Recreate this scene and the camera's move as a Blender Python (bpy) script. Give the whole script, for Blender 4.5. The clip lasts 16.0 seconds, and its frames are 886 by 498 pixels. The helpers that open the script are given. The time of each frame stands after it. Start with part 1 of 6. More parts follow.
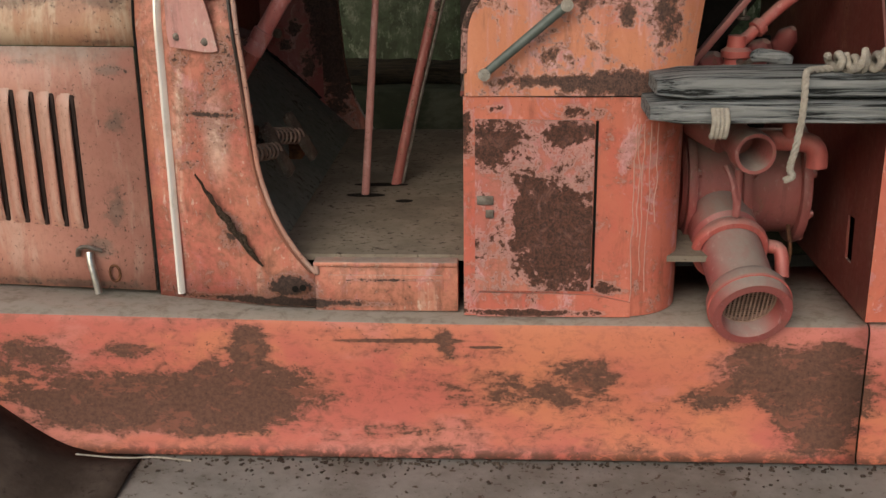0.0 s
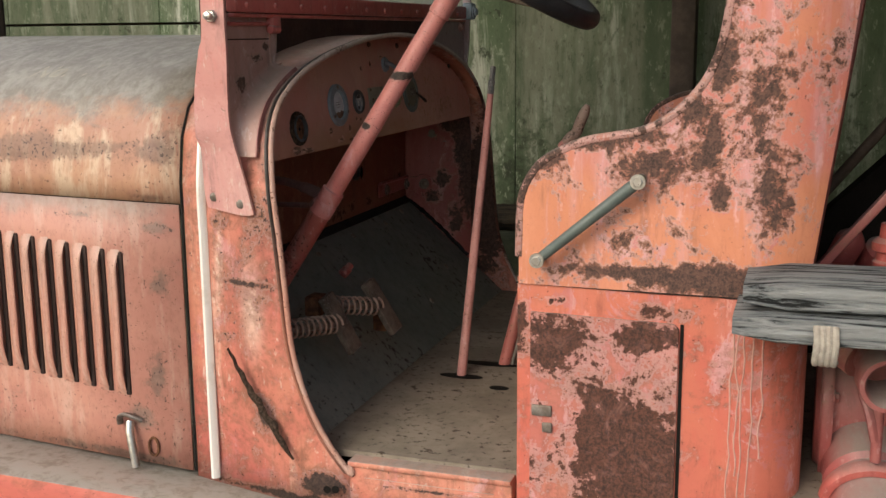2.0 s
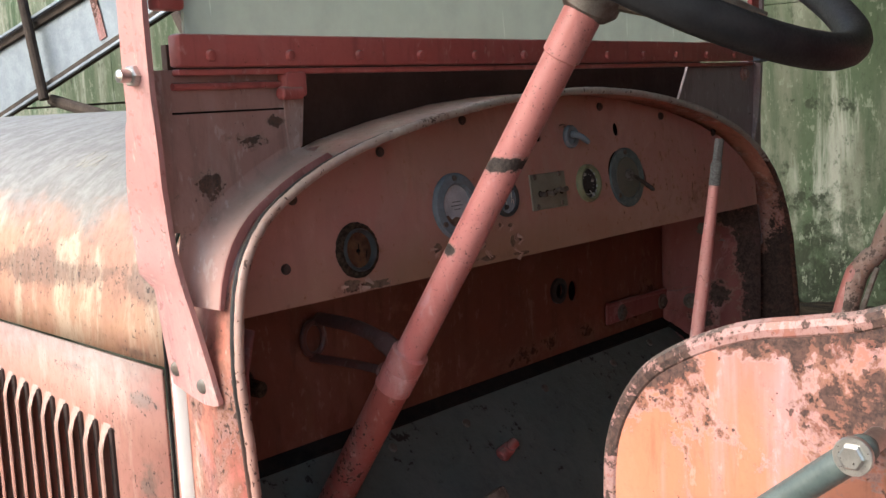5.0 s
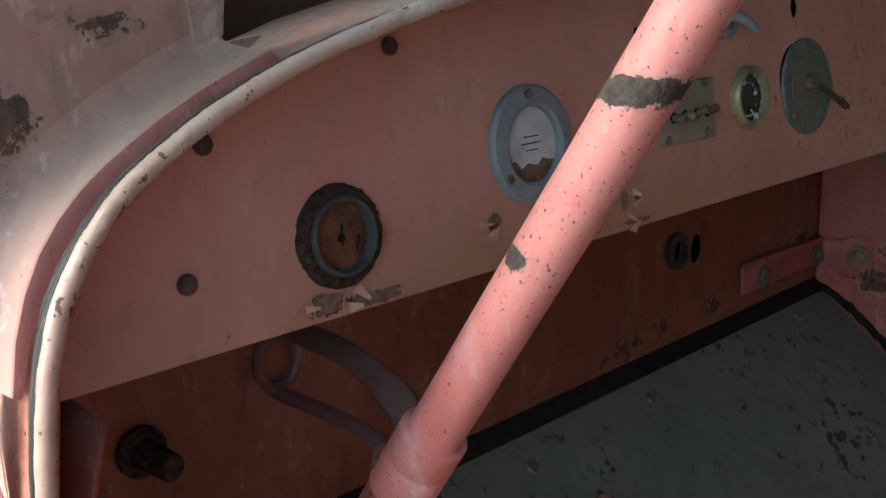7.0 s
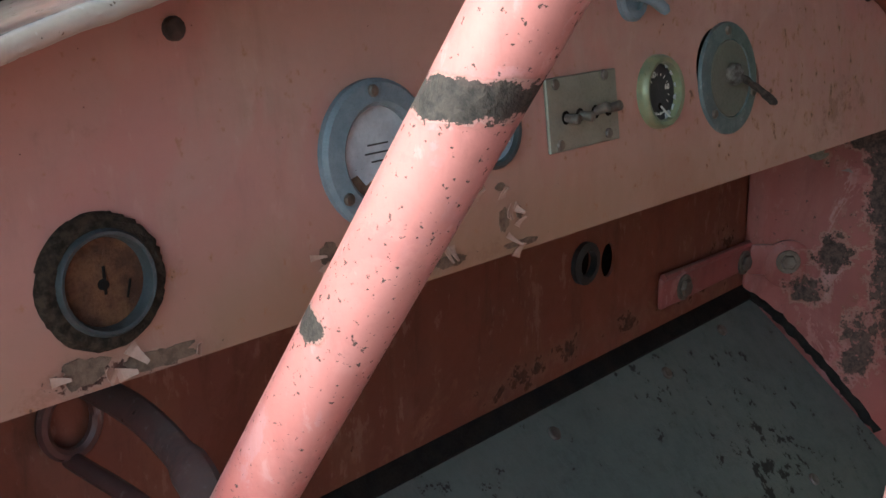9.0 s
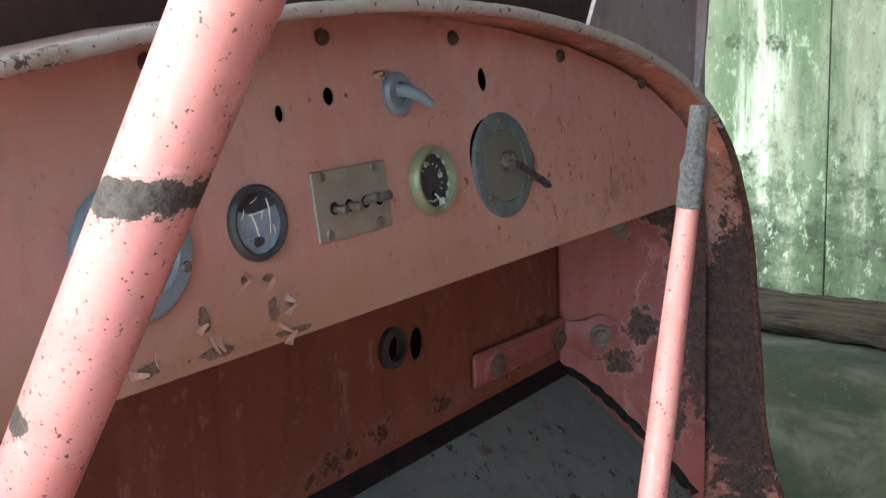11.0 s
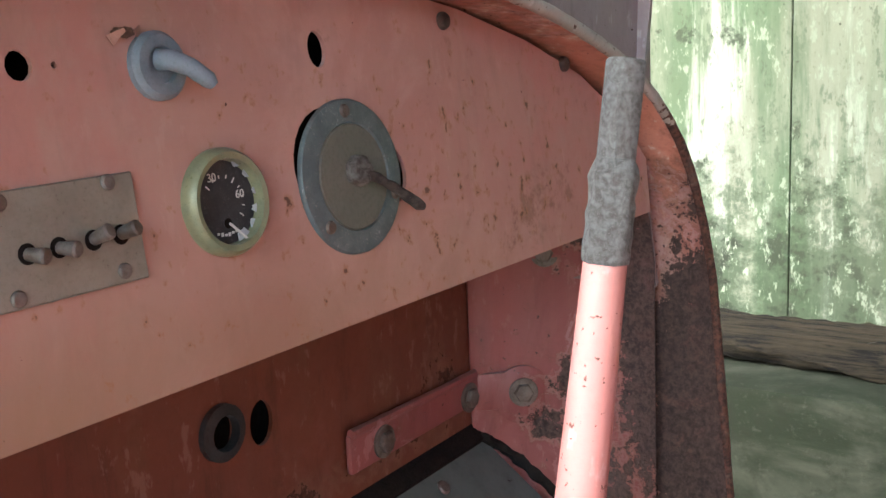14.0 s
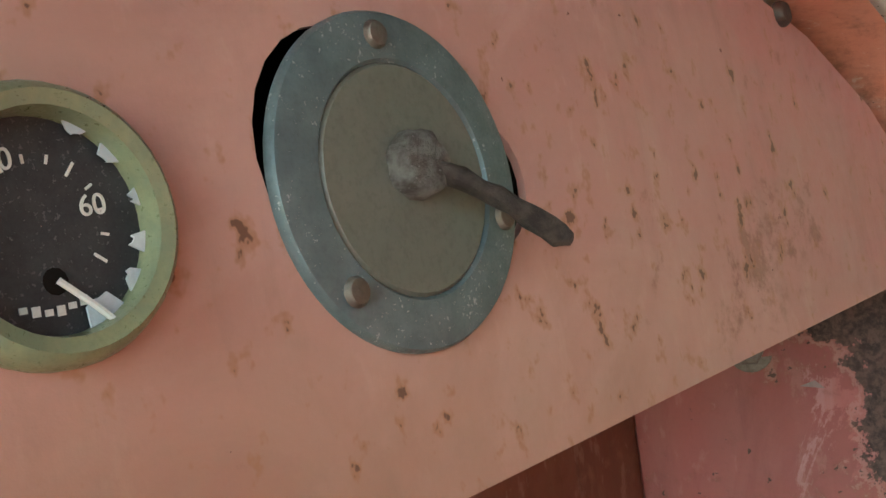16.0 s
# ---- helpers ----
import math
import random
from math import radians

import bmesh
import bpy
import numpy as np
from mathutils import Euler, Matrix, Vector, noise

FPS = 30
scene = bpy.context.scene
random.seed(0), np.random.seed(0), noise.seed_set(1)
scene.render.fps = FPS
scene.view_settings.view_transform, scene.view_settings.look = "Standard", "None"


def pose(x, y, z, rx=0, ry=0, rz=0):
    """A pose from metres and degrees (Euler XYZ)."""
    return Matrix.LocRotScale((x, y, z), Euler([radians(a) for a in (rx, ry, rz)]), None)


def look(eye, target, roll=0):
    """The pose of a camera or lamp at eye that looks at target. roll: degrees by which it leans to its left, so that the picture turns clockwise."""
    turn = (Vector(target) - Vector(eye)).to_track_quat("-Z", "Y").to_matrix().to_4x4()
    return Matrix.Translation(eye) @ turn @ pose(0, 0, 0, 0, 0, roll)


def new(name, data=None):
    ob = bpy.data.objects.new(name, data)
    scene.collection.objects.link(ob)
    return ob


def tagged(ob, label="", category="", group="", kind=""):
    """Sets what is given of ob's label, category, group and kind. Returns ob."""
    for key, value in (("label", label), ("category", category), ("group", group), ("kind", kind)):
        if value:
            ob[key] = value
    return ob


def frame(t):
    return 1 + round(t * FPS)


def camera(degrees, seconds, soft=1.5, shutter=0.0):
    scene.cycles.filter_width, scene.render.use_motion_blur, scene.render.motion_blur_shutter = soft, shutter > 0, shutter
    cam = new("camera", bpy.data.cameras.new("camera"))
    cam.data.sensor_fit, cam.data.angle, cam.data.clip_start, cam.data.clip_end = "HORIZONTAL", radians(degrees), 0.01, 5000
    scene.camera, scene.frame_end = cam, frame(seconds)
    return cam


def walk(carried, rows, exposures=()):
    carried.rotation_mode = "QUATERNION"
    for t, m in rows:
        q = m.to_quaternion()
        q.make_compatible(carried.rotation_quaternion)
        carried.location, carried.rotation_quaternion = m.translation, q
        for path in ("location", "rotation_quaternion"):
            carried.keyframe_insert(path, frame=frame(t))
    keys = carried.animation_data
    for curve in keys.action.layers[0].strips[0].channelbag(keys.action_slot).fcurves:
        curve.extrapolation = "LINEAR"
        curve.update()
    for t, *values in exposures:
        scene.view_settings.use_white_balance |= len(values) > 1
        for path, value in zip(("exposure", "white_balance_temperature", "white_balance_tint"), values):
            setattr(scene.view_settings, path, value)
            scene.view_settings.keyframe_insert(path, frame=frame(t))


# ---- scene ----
cam = camera(44.4, 16.0)

PATH = [
    (0, (0.1241, -2.5245, 1.6639), (0.0745, -1.5751, 1.3538), -0.64),
    (0.5, (0.3070, -2.4056, 1.6770), (0.1434, -1.4592, 1.3984), -1.10),
    (1, (0.3926, -2.2854, 1.6690), (0.1746, -1.3398, 1.4273), -0.99),
    (1.5, (0.4505, -2.1646, 1.6922), (0.1871, -1.2248, 1.4743), -0.82),
    (2, (0.5239, -2.0359, 1.6885), (0.2070, -1.1077, 1.4933), -0.50),
    (2.5, (0.6387, -1.8470, 1.6815), (0.2343, -0.9515, 1.4956), -0.84),
    (3, (0.6510, -1.6841, 1.6749), (0.1983, -0.8104, 1.4971), -0.93),
    (3.5, (0.5932, -1.5366, 1.6871), (0.1143, -0.6771, 1.5085), -0.87),
    (4, (0.5247, -1.3616, 1.6926), (0.0167, -0.5173, 1.5221), -0.39),
    (4.5, (0.5135, -1.1373, 1.7019), (-0.0704, -0.3417, 1.5405), -1.79),
    (5, (0.5046, -0.9498, 1.6831), (-0.1501, -0.2065, 1.5459), -2.68),
    (7.5, (-0.0299, -0.3646, 1.6641), (-0.7079, 0.3184, 1.3925), -1.53),
    (8, (-0.0609, -0.3130, 1.6505), (-0.7216, 0.3876, 1.3810), -1.80),
    (8.5, (-0.0459, -0.2824, 1.6486), (-0.7028, 0.4219, 1.3795), -1.77),
    (9, (-0.0103, -0.2602, 1.6596), (-0.6542, 0.4545, 1.3864), -0.87),
    (9.5, (0.0261, -0.2497, 1.6612), (-0.5986, 0.4897, 1.4102), -1.00),
    (10, (0.0567, -0.2430, 1.6626), (-0.5557, 0.5149, 1.4376), -1.86),
    (12.5, (0.0772, -0.1831, 1.6567), (-0.4346, 0.6573, 1.4787), -1.68),
    (13, (0.0422, -0.1037, 1.6469), (-0.4742, 0.7340, 1.4692), -1.92),
    (13.5, (-0.0005, -0.0109, 1.6335), (-0.5209, 0.8233, 1.4508), -2.27),
    (14, (-0.0489, 0.0913, 1.6197), (-0.5828, 0.9156, 1.4315), -2.56),
    (14.5, (-0.0803, 0.1598, 1.6062), (-0.6801, 0.9397, 1.4274), -3.65),
    (15, (-0.1374, 0.2520, 1.5952), (-0.7521, 1.0185, 1.4092), -3.87),
    (15.5, (-0.2200, 0.3532, 1.5513), (-0.8431, 1.1254, 1.4272), -6.17),
    (16, (-0.2732, 0.4082, 1.5331), (-0.8987, 1.1861, 1.4735), -7.77),
]
EXPOSURE = [(0, -0.07, 6600, 10), (1.0, 0.25, 6500, 10), (2.0, 0.53, 6500, 10), (3.5, 0.93, 6200, 10), (4.5, 1.12, 6000, 10), (5.0, 1.28, 5900, 10), (7.5, 1.98, 5350, -4), (9.0, 2.36, 5200, -6),
            (10.0, 2.66, 5200, -4), (12.5, 3.12, 5200, 2), (14.0, 3.32, 5550, 6), (15.0, 3.54, 5900, 6), (16.0, 3.64, 5700, -10)]
walk(cam, [(t, look(eye, target, roll)) for t, eye, target, roll in PATH], EXPOSURE)

# ---------------------------------------------------------------- light
world = bpy.data.worlds.new("sky")
scene.world = world
world.use_nodes = True
wn = world.node_tree
sky = wn.nodes.new("ShaderNodeTexSky")
sky.sky_type = "NISHITA"
sky.sun_disc = False
sky.sun_elevation = radians(38)
sky.sun_rotation = radians(202)
sky.air_density, sky.dust_density, sky.ozone_density = 1.5, 4.0, 1.0
wn.links.new(sky.outputs[0], wn.nodes["Background"].inputs[0])
wn.nodes["Background"].inputs[1].default_value = 0.15
sun = new("sun", bpy.data.lights.new("sun", "SUN"))
sun.data.energy = 1.15
sun.data.angle = radians(40)
sun.data.color = (1.0, 0.97, 0.93)
sun.matrix_world = look((-1.95, -4.8, 4.4), (0, 0, 0.9))


# ---------------------------------------------------------------- node helpers
class Mat:
    """Small builder for procedural node materials, in object space."""

    def __init__(self, name, rough=0.6, metal=0.0):
        self.m = bpy.data.materials.new(name)
        self.m.use_nodes = True
        self.t = self.m.node_tree
        self.b = self.t.nodes["Principled BSDF"]
        self.b.inputs["Roughness"].default_value = rough
        self.b.inputs["Metallic"].default_value = metal
        self.co = self.t.nodes.new("ShaderNodeTexCoord").outputs["Object"]

    def put(self, socket, value):
        if isinstance(value, bpy.types.NodeSocket):
            self.t.links.new(value, socket)
        elif isinstance(value, (tuple, list)) and len(value) == 3 and socket.type == "RGBA":
            socket.default_value = (*value, 1)
        else:
            socket.default_value = value

    def stretch(self, sx, sy, sz, shift=0.0):
        n = self.t.nodes.new("ShaderNodeMapping")
        n.inputs["Scale"].default_value = (sx, sy, sz)
        n.inputs["Location"].default_value = (shift, shift * 0.7, shift * 1.3)
        self.put(n.inputs[0], self.co)
        return n.outputs[0]

    def noise(self, scale, detail=5.0, rough=0.6, vec=None, warp=0.0):
        n = self.t.nodes.new("ShaderNodeTexNoise")
        n.inputs["Scale"].default_value = scale
        n.inputs["Detail"].default_value = detail
        n.inputs["Roughness"].default_value = rough
        n.inputs["Distortion"].default_value = warp
        self.put(n.inputs["Vector"], vec if vec is not None else self.co)
        return n.outputs["Fac"]

    def cells(self, scale, vec=None, out="Distance"):
        n = self.t.nodes.new("ShaderNodeTexVoronoi")
        n.inputs["Scale"].default_value = scale
        self.put(n.inputs["Vector"], vec if vec is not None else self.co)
        return n.outputs[out]

    def ramp(self, fac, lo, hi, a=0.0, b=1.0):
        n = self.t.nodes.new("ShaderNodeMapRange")
        n.interpolation_type = "SMOOTHSTEP"
        for k, v in zip((0, 1, 2, 3, 4), (fac, lo, hi, a, b)):
            self.put(n.inputs[k], v)
        return n.outputs[0]

    def math(self, op, a, b=0.0):
        n = self.t.nodes.new("ShaderNodeMath")
        n.operation = op
        self.put(n.inputs[0], a)
        self.put(n.inputs[1], b)
        return n.outputs[0]

    def mix(self, fac, a, b):
        n = self.t.nodes.new("ShaderNodeMix")
        n.data_type = "RGBA"
        self.put(n.inputs["Factor"], fac)
        self.put(n.inputs["A"], a)
        self.put(n.inputs["B"], b)
        return n.outputs["Result"]

    def spot(self, c, r):
        """1 at the place c, falling to 0 at the radii r."""
        n = self.t.nodes.new("ShaderNodeMapping")
        n.vector_type = "POINT"
        n.inputs["Scale"].default_value = [1 / v for v in r]
        n.inputs["Location"].default_value = [-a / v for a, v in zip(c, r)]
        self.put(n.inputs[0], self.co)
        g = self.t.nodes.new("ShaderNodeVectorMath")
        g.operation = "LENGTH"
        self.put(g.inputs[0], n.outputs[0])
        return self.ramp(g.outputs["Value"], 1.0, 0.0)

    def up(self):
        g = self.t.nodes.new("ShaderNodeNewGeometry")
        s = self.t.nodes.new("ShaderNodeSeparateXYZ")
        self.put(s.inputs[0], g.outputs["Normal"])
        return s.outputs[2]

    def bump(self, height, strength=0.3, distance=0.004):
        n = self.t.nodes.new("ShaderNodeBump")
        n.inputs["Strength"].default_value = strength
        n.inputs["Distance"].default_value = distance
        self.put(n.inputs["Height"], height)
        self.put(self.b.inputs["Normal"], n.outputs[0])

    def color(self, c):
        self.put(self.b.inputs["Base Color"], c)
        return self

    def rough(self, r):
        self.put(self.b.inputs["Roughness"], r)
        return self


RUST_DARK, RUST_MID = (0.024, 0.012, 0.010), (0.115, 0.046, 0.030)


def paint(name, base, second, third, rust=0.62, spots=(), dust=0.3, streak=0.5, gloss=0.42, seed=0.0, chips=0.66, dust_side=0.0, specks=None, grain=1.0, aniso=(1, 1, 1), soft=0.10, bare=0.0, metal=None, tone=None, mauve=0.0, runs=(1.6, 1.6, 0.16), fresh=0.7, rag=1.0, fleck=150):
    """Old sun-bleached fire-engine paint: two fade tones, pale run streaks, brown rust patches and dust."""
    k = Mat(name)
    v = k.stretch(1, 1, 1, seed)
    big = k.noise(2.3, 6, 0.55, v)
    mid = k.noise(8, 11, 0.70, k.stretch(*aniso, seed), 1.1)
    fine = k.noise(70, 6, 0.7, v)
    vfine = k.noise(260, 3, 0.7, v)
    run = k.noise(14, 5, 0.6, k.stretch(*runs, seed))
    c = k.mix(k.ramp(big, 0.40, 0.62), base, second)
    c = k.mix(k.math("MULTIPLY", k.ramp(run, 0.52, 0.70), streak), c, third)
    c = k.mix(k.math("MULTIPLY", k.ramp(mid, 0.35, 0.75), 0.30), c, [0.74 * x for x in second])
    wash = k.noise(4.2, 9, 0.66, k.stretch(1.0, 1.0, 0.8, seed + 11.0), 0.9)
    c = k.mix(k.math("MULTIPLY", k.ramp(wash, 0.52, 0.60), 0.50 * fresh), c, (min(0.62, 1.05 * second[0]), 0.80 * second[1], 0.84 * second[2]))
    c = k.mix(k.math("MULTIPLY", k.ramp(wash, 0.46, 0.38), 0.45 * fresh), c, [min(0.72, 0.05 + 1.10 * x) for x in base])
    dirt = k.noise(30, 6, 0.68, k.stretch(1.3, 1.3, 0.22, seed + 9.0))
    c = k.mix(k.math("MULTIPLY", k.ramp(k.math("ADD", dirt, k.math("MULTIPLY", mid, 0.3)), 0.66, 0.86), 0.55 * grain), c, [0.42 * x for x in base])
    c = k.mix(k.math("MULTIPLY", k.ramp(fine, 0.5, 0.8), 0.18 * grain), c, [0.50 * x for x in base])
    c = k.mix(k.math("MULTIPLY", k.ramp(vfine, 0.5, 0.8), 0.16 * grain), c, [0.45 * x for x in second])
    pale = k.noise(90, 4, 0.65, k.stretch(1, 1, 0.45, seed + 5.0))
    c = k.mix(k.math("MULTIPLY", k.ramp(k.math("ADD", pale, k.math("MULTIPLY", run, 0.4)), 0.80, 0.90), 0.35 * grain), c, [min(0.7, 0.12 + 1.15 * x) for x in third])
    if tone:
        c = k.mix(k.math("MULTIPLY", k.spot(*tone[:2]), k.ramp(mid, 0.2, 0.6, 0.5 * tone[3], tone[3])), c, tone[2])
    small = k.noise(26, 9, 0.72, k.stretch(*aniso, seed), 0.8)
    field = k.math("ADD", k.math("MULTIPLY", mid, 0.46), k.math("MULTIPLY", big, 0.22))
    field = k.math("ADD", field, k.math("MULTIPLY", small, 0.28))
    field = k.math("ADD", field, k.math("MULTIPLY", fine, 0.14))
    for place, radii, gain in spots:
        field = k.math("ADD", field, k.math("MULTIPLY", k.spot(place, radii), gain))
    smear = k.noise(6, 6, 0.6, k.stretch(0.5, 1.0, 1.8, seed + 2.0))
    stain = k.math("MULTIPLY", k.ramp(k.math("ADD", field, k.math("MULTIPLY", k.math("SUBTRACT", fine, 0.5), 0.16)), rust - soft, rust - 0.01), k.ramp(smear, 0.34, 0.60, 0.7 if bare else 0.15, 1.0))
    c = k.mix(k.math("MULTIPLY", stain, 0.94 if bare else 0.85), c, k.mix(k.ramp(small, 0.4, 0.6), (0.165, 0.062, 0.040), (0.23, 0.105, 0.066)))
    if mauve:
        near = k.noise(9, 11, 0.74, k.stretch(1.0, 1.0, 0.75, seed + 7.0), 1.0)
        near = k.ramp(k.math("ADD", near, k.math("MULTIPLY", k.math("SUBTRACT", field, 0.56), 0.8)), 0.545, 0.585)
        c = k.mix(k.math("MULTIPLY", k.math("MULTIPLY", near, k.math("SUBTRACT", 1.0, stain)), mauve), c, k.mix(k.ramp(run, 0.4, 0.6), (0.450, 0.155, 0.150), (0.560, 0.335, 0.355)))
        rim_ = k.ramp(k.math("ABSOLUTE", k.math("SUBTRACT", k.math("ADD", field, k.math("MULTIPLY", k.math("SUBTRACT", fine, 0.5), 0.08)), rust - 0.030)), 0.022, 0.008)
        c = k.mix(k.math("MULTIPLY", rim_, 0.38 * mauve), c, (0.600, 0.420, 0.420))
    halo = k.ramp(k.math("ADD", field, k.math("MULTIPLY", fine, 0.10)), rust + 0.0, rust + 0.05)
    c = k.mix(k.math("MULTIPLY", halo, 0.0 if bare else 0.3), c, third)
    ragged = k.math("ADD", field, k.math("ADD", k.math("MULTIPLY", k.math("SUBTRACT", fine, 0.5), 0.14 * rag), k.math("MULTIPLY", k.math("SUBTRACT", vfine, 0.5), 0.07 * rag)))
    mask = k.math("MULTIPLY", k.ramp(ragged, rust + bare - 0.002, rust + bare + 0.014), k.ramp(small, 0.25, 0.50, 0.72, 1.0))
    if specks:
        drip = k.noise(95, 3, 0.6, k.stretch(1, 1, 0.85, seed))
        drip = k.math("ADD", drip, k.math("MULTIPLY", k.math("ADD", k.spot(*specks), k.math("MULTIPLY", mid, 0.5)), 0.10))
        c = k.mix(k.math("MULTIPLY", k.ramp(drip, 0.655, 0.76), 0.62), c, (0.34, 0.155, 0.070))
        c = k.mix(k.math("MULTIPLY", k.ramp(drip, 0.755, 0.785), 0.8), c, (0.085, 0.036, 0.022))
    chip = k.noise(fleck, 3, 0.55, v)
    flecks = k.ramp(k.math("ADD", chip, k.math("ADD", k.math("MULTIPLY", mid, 0.12), k.math("MULTIPLY", k.ramp(field, rust - 0.12, rust + 0.01), 0.10))), chips + 0.115, chips + 0.145)
    mask = k.math("MAXIMUM", mask, k.math("MULTIPLY", flecks, 0.9))
    dark, light = metal if metal else (RUST_DARK, RUST_MID)
    pit = k.noise(120, 6, 0.75, k.stretch(1, 1, 0.8, seed + 1.0), 0.5)
    rc = k.mix(k.ramp(k.math("ADD", k.math("MULTIPLY", pit, 0.6), k.math("MULTIPLY", vfine, 0.4)), 0.38, 0.62), dark, light)
    rc = k.mix(k.math("MULTIPLY", k.ramp(fine, 0.45, 0.7), 0.3), rc, light)
    c = k.mix(mask, c, rc)
    d = k.math("MULTIPLY", k.ramp(k.up(), 0.25, 0.95), k.ramp(mid, 0.25, 0.6, 0.75, 1.0))
    swept = k.noise(42, 7, 0.72, k.stretch(1.0, 0.28, 1.0, seed + 3.0))
    d = k.math("MULTIPLY", d, k.ramp(swept, 0.30, 0.58, 0.72, 1.0))
    c = k.mix(k.math("MULTIPLY", d, dust), c, k.mix(k.ramp(swept, 0.55, 0.75), (0.25, 0.242, 0.220), (0.36, 0.35, 0.32)))
    if dust_side:
        c = k.mix(k.math("MULTIPLY", k.ramp(big, 0.35, 0.65), dust_side), c, (0.20, 0.17, 0.14))
    k.color(c)
    k.rough(k.math("ADD", k.math("MULTIPLY", mask, 0.40), k.ramp(fine, 0.2, 0.9, gloss, gloss + 0.18)))
    h = k.math("SUBTRACT", k.math("MULTIPLY", vfine, k.math("ADD", mask, 0.08)), k.math("MULTIPLY", mask, 0.8))
    k.bump(k.math("ADD", h, k.math("MULTIPLY", fine, 0.10)), 0.55, 0.0022)
    return k.m


def plain(name, a, b, rough=0.6, metal=0.0, scale=20, bump=0.2, depth=0.002, speck=None, speck_at=0.70, cluster=0.2):
    """Two-tone noisy surface with fine relief."""
    k = Mat(name, rough, metal)
    if rough >= 0.8:
        k.b.inputs["Specular IOR Level"].default_value = 0.12
    n = k.noise(scale, 7, 0.62)
    f = k.noise(scale * 9, 4, 0.7)
    c = k.mix(k.ramp(n, 0.35, 0.65), a, b)
    c = k.mix(k.math("MULTIPLY", k.ramp(f, 0.45, 0.75), 0.35), c, [0.6 * x for x in a])
    if speck:
        c = k.mix(k.ramp(k.math("ADD", f, k.math("MULTIPLY", n, cluster)), speck_at, speck_at + 0.04), c, speck)
    k.color(c)
    k.rough(k.ramp(f, 0.2, 0.8, max(rough - 0.12, 0.03), min(rough + 0.15, 1)))
    k.bump(k.math("ADD", n, k.math("MULTIPLY", f, 0.6)), bump, depth)
    return k.m


M = {}
M["seat_paint"] = paint("seat_paint", (0.550, 0.215, 0.118), (0.515, 0.175, 0.145), (0.545, 0.285, 0.285), 0.60,
                        [((0.095, -0.25, 1.478), (0.055, 0.200, 0.030), 0.15), ((0.17, -0.25, 1.510), (0.100, 0.200, 0.032), 0.17), ((0.26, -0.25, 1.530), (0.065, 0.200, 0.030), 0.13), ((0.330, -0.25, 1.575), (0.036, 0.200, 0.050), 0.15), ((0.385, -0.25, 1.66), (0.030, 0.200, 0.080), 0.14), ((0.135, -0.25, 1.44), (0.06, 0.200, 0.035), 0.07), ((0.375, -0.25, 1.52), (0.022, 0.200, 0.060), 0.13), ((0.39, -0.25, 1.42), (0.025, 0.200, 0.035), 0.13), ((0.40, -0.25, 1.285), (0.170, 0.200, 0.045), 0.22),
                         ((0.475, -0.25, 1.42), (0.060, 0.200, 0.160), 0.13), ((0.46, -0.25, 1.62), (0.05, 0.200, 0.10), 0.08), ((0.22, -0.25, 1.292), (0.120, 0.200, 0.020), 0.14), ((0.27, -0.25, 1.47), (0.10, 0.200, 0.040), 0.08)], seed=3.1, streak=0.95, soft=0.055, bare=0.006, mauve=0.85,
                        metal=((0.034, 0.022, 0.019), (0.135, 0.072, 0.056)))
M["bead_rust"] = paint("bead_rust", (0.420, 0.190, 0.140), (0.330, 0.125, 0.105), (0.520, 0.340, 0.330), 0.545, seed=3.7, streak=0.4, soft=0.10, mauve=0.8, grain=0.8, metal=((0.030, 0.019, 0.016), (0.115, 0.064, 0.050)))
M["box_paint"] = paint("box_paint", (0.530, 0.162, 0.102), (0.490, 0.135, 0.096), (0.539, 0.269, 0.240), 0.66,
                       [((0.055, -0.25, 1.2), (0.030, 0.200, 0.120), 0.14), ((0.30, -0.25, 1.225), (0.110, 0.200, 0.030), 0.12), ((0.12, -0.25, 1.235), (0.060, 0.100, 0.018), 0.12), ((0.36, -0.25, 0.83), (0.050, 0.200, 0.030), 0.16), ((0.20, -0.25, 0.775), (0.260, 0.200, 0.014), 0.20), ((0.03, -0.25, 0.98), (0.014, 0.200, 0.200), 0.15)], seed=5.0, streak=0.35, mauve=0.7)
M["door_paint"] = paint("door_paint", (0.484, 0.179, 0.130), (0.428, 0.146, 0.117), (0.502, 0.291, 0.286), 0.595,
                        [((0.25, -0.25, 0.95), (0.135, 0.300, 0.165), 0.25), ((0.12, -0.25, 1.16), (0.100, 0.300, 0.080), 0.13), ((0.29, -0.25, 1.18), (0.090, 0.300, 0.040), 0.16), ((0.20, -0.25, 1.06), (0.080, 0.300, 0.100), 0.08)], seed=1.7, streak=0.5, mauve=0.8)
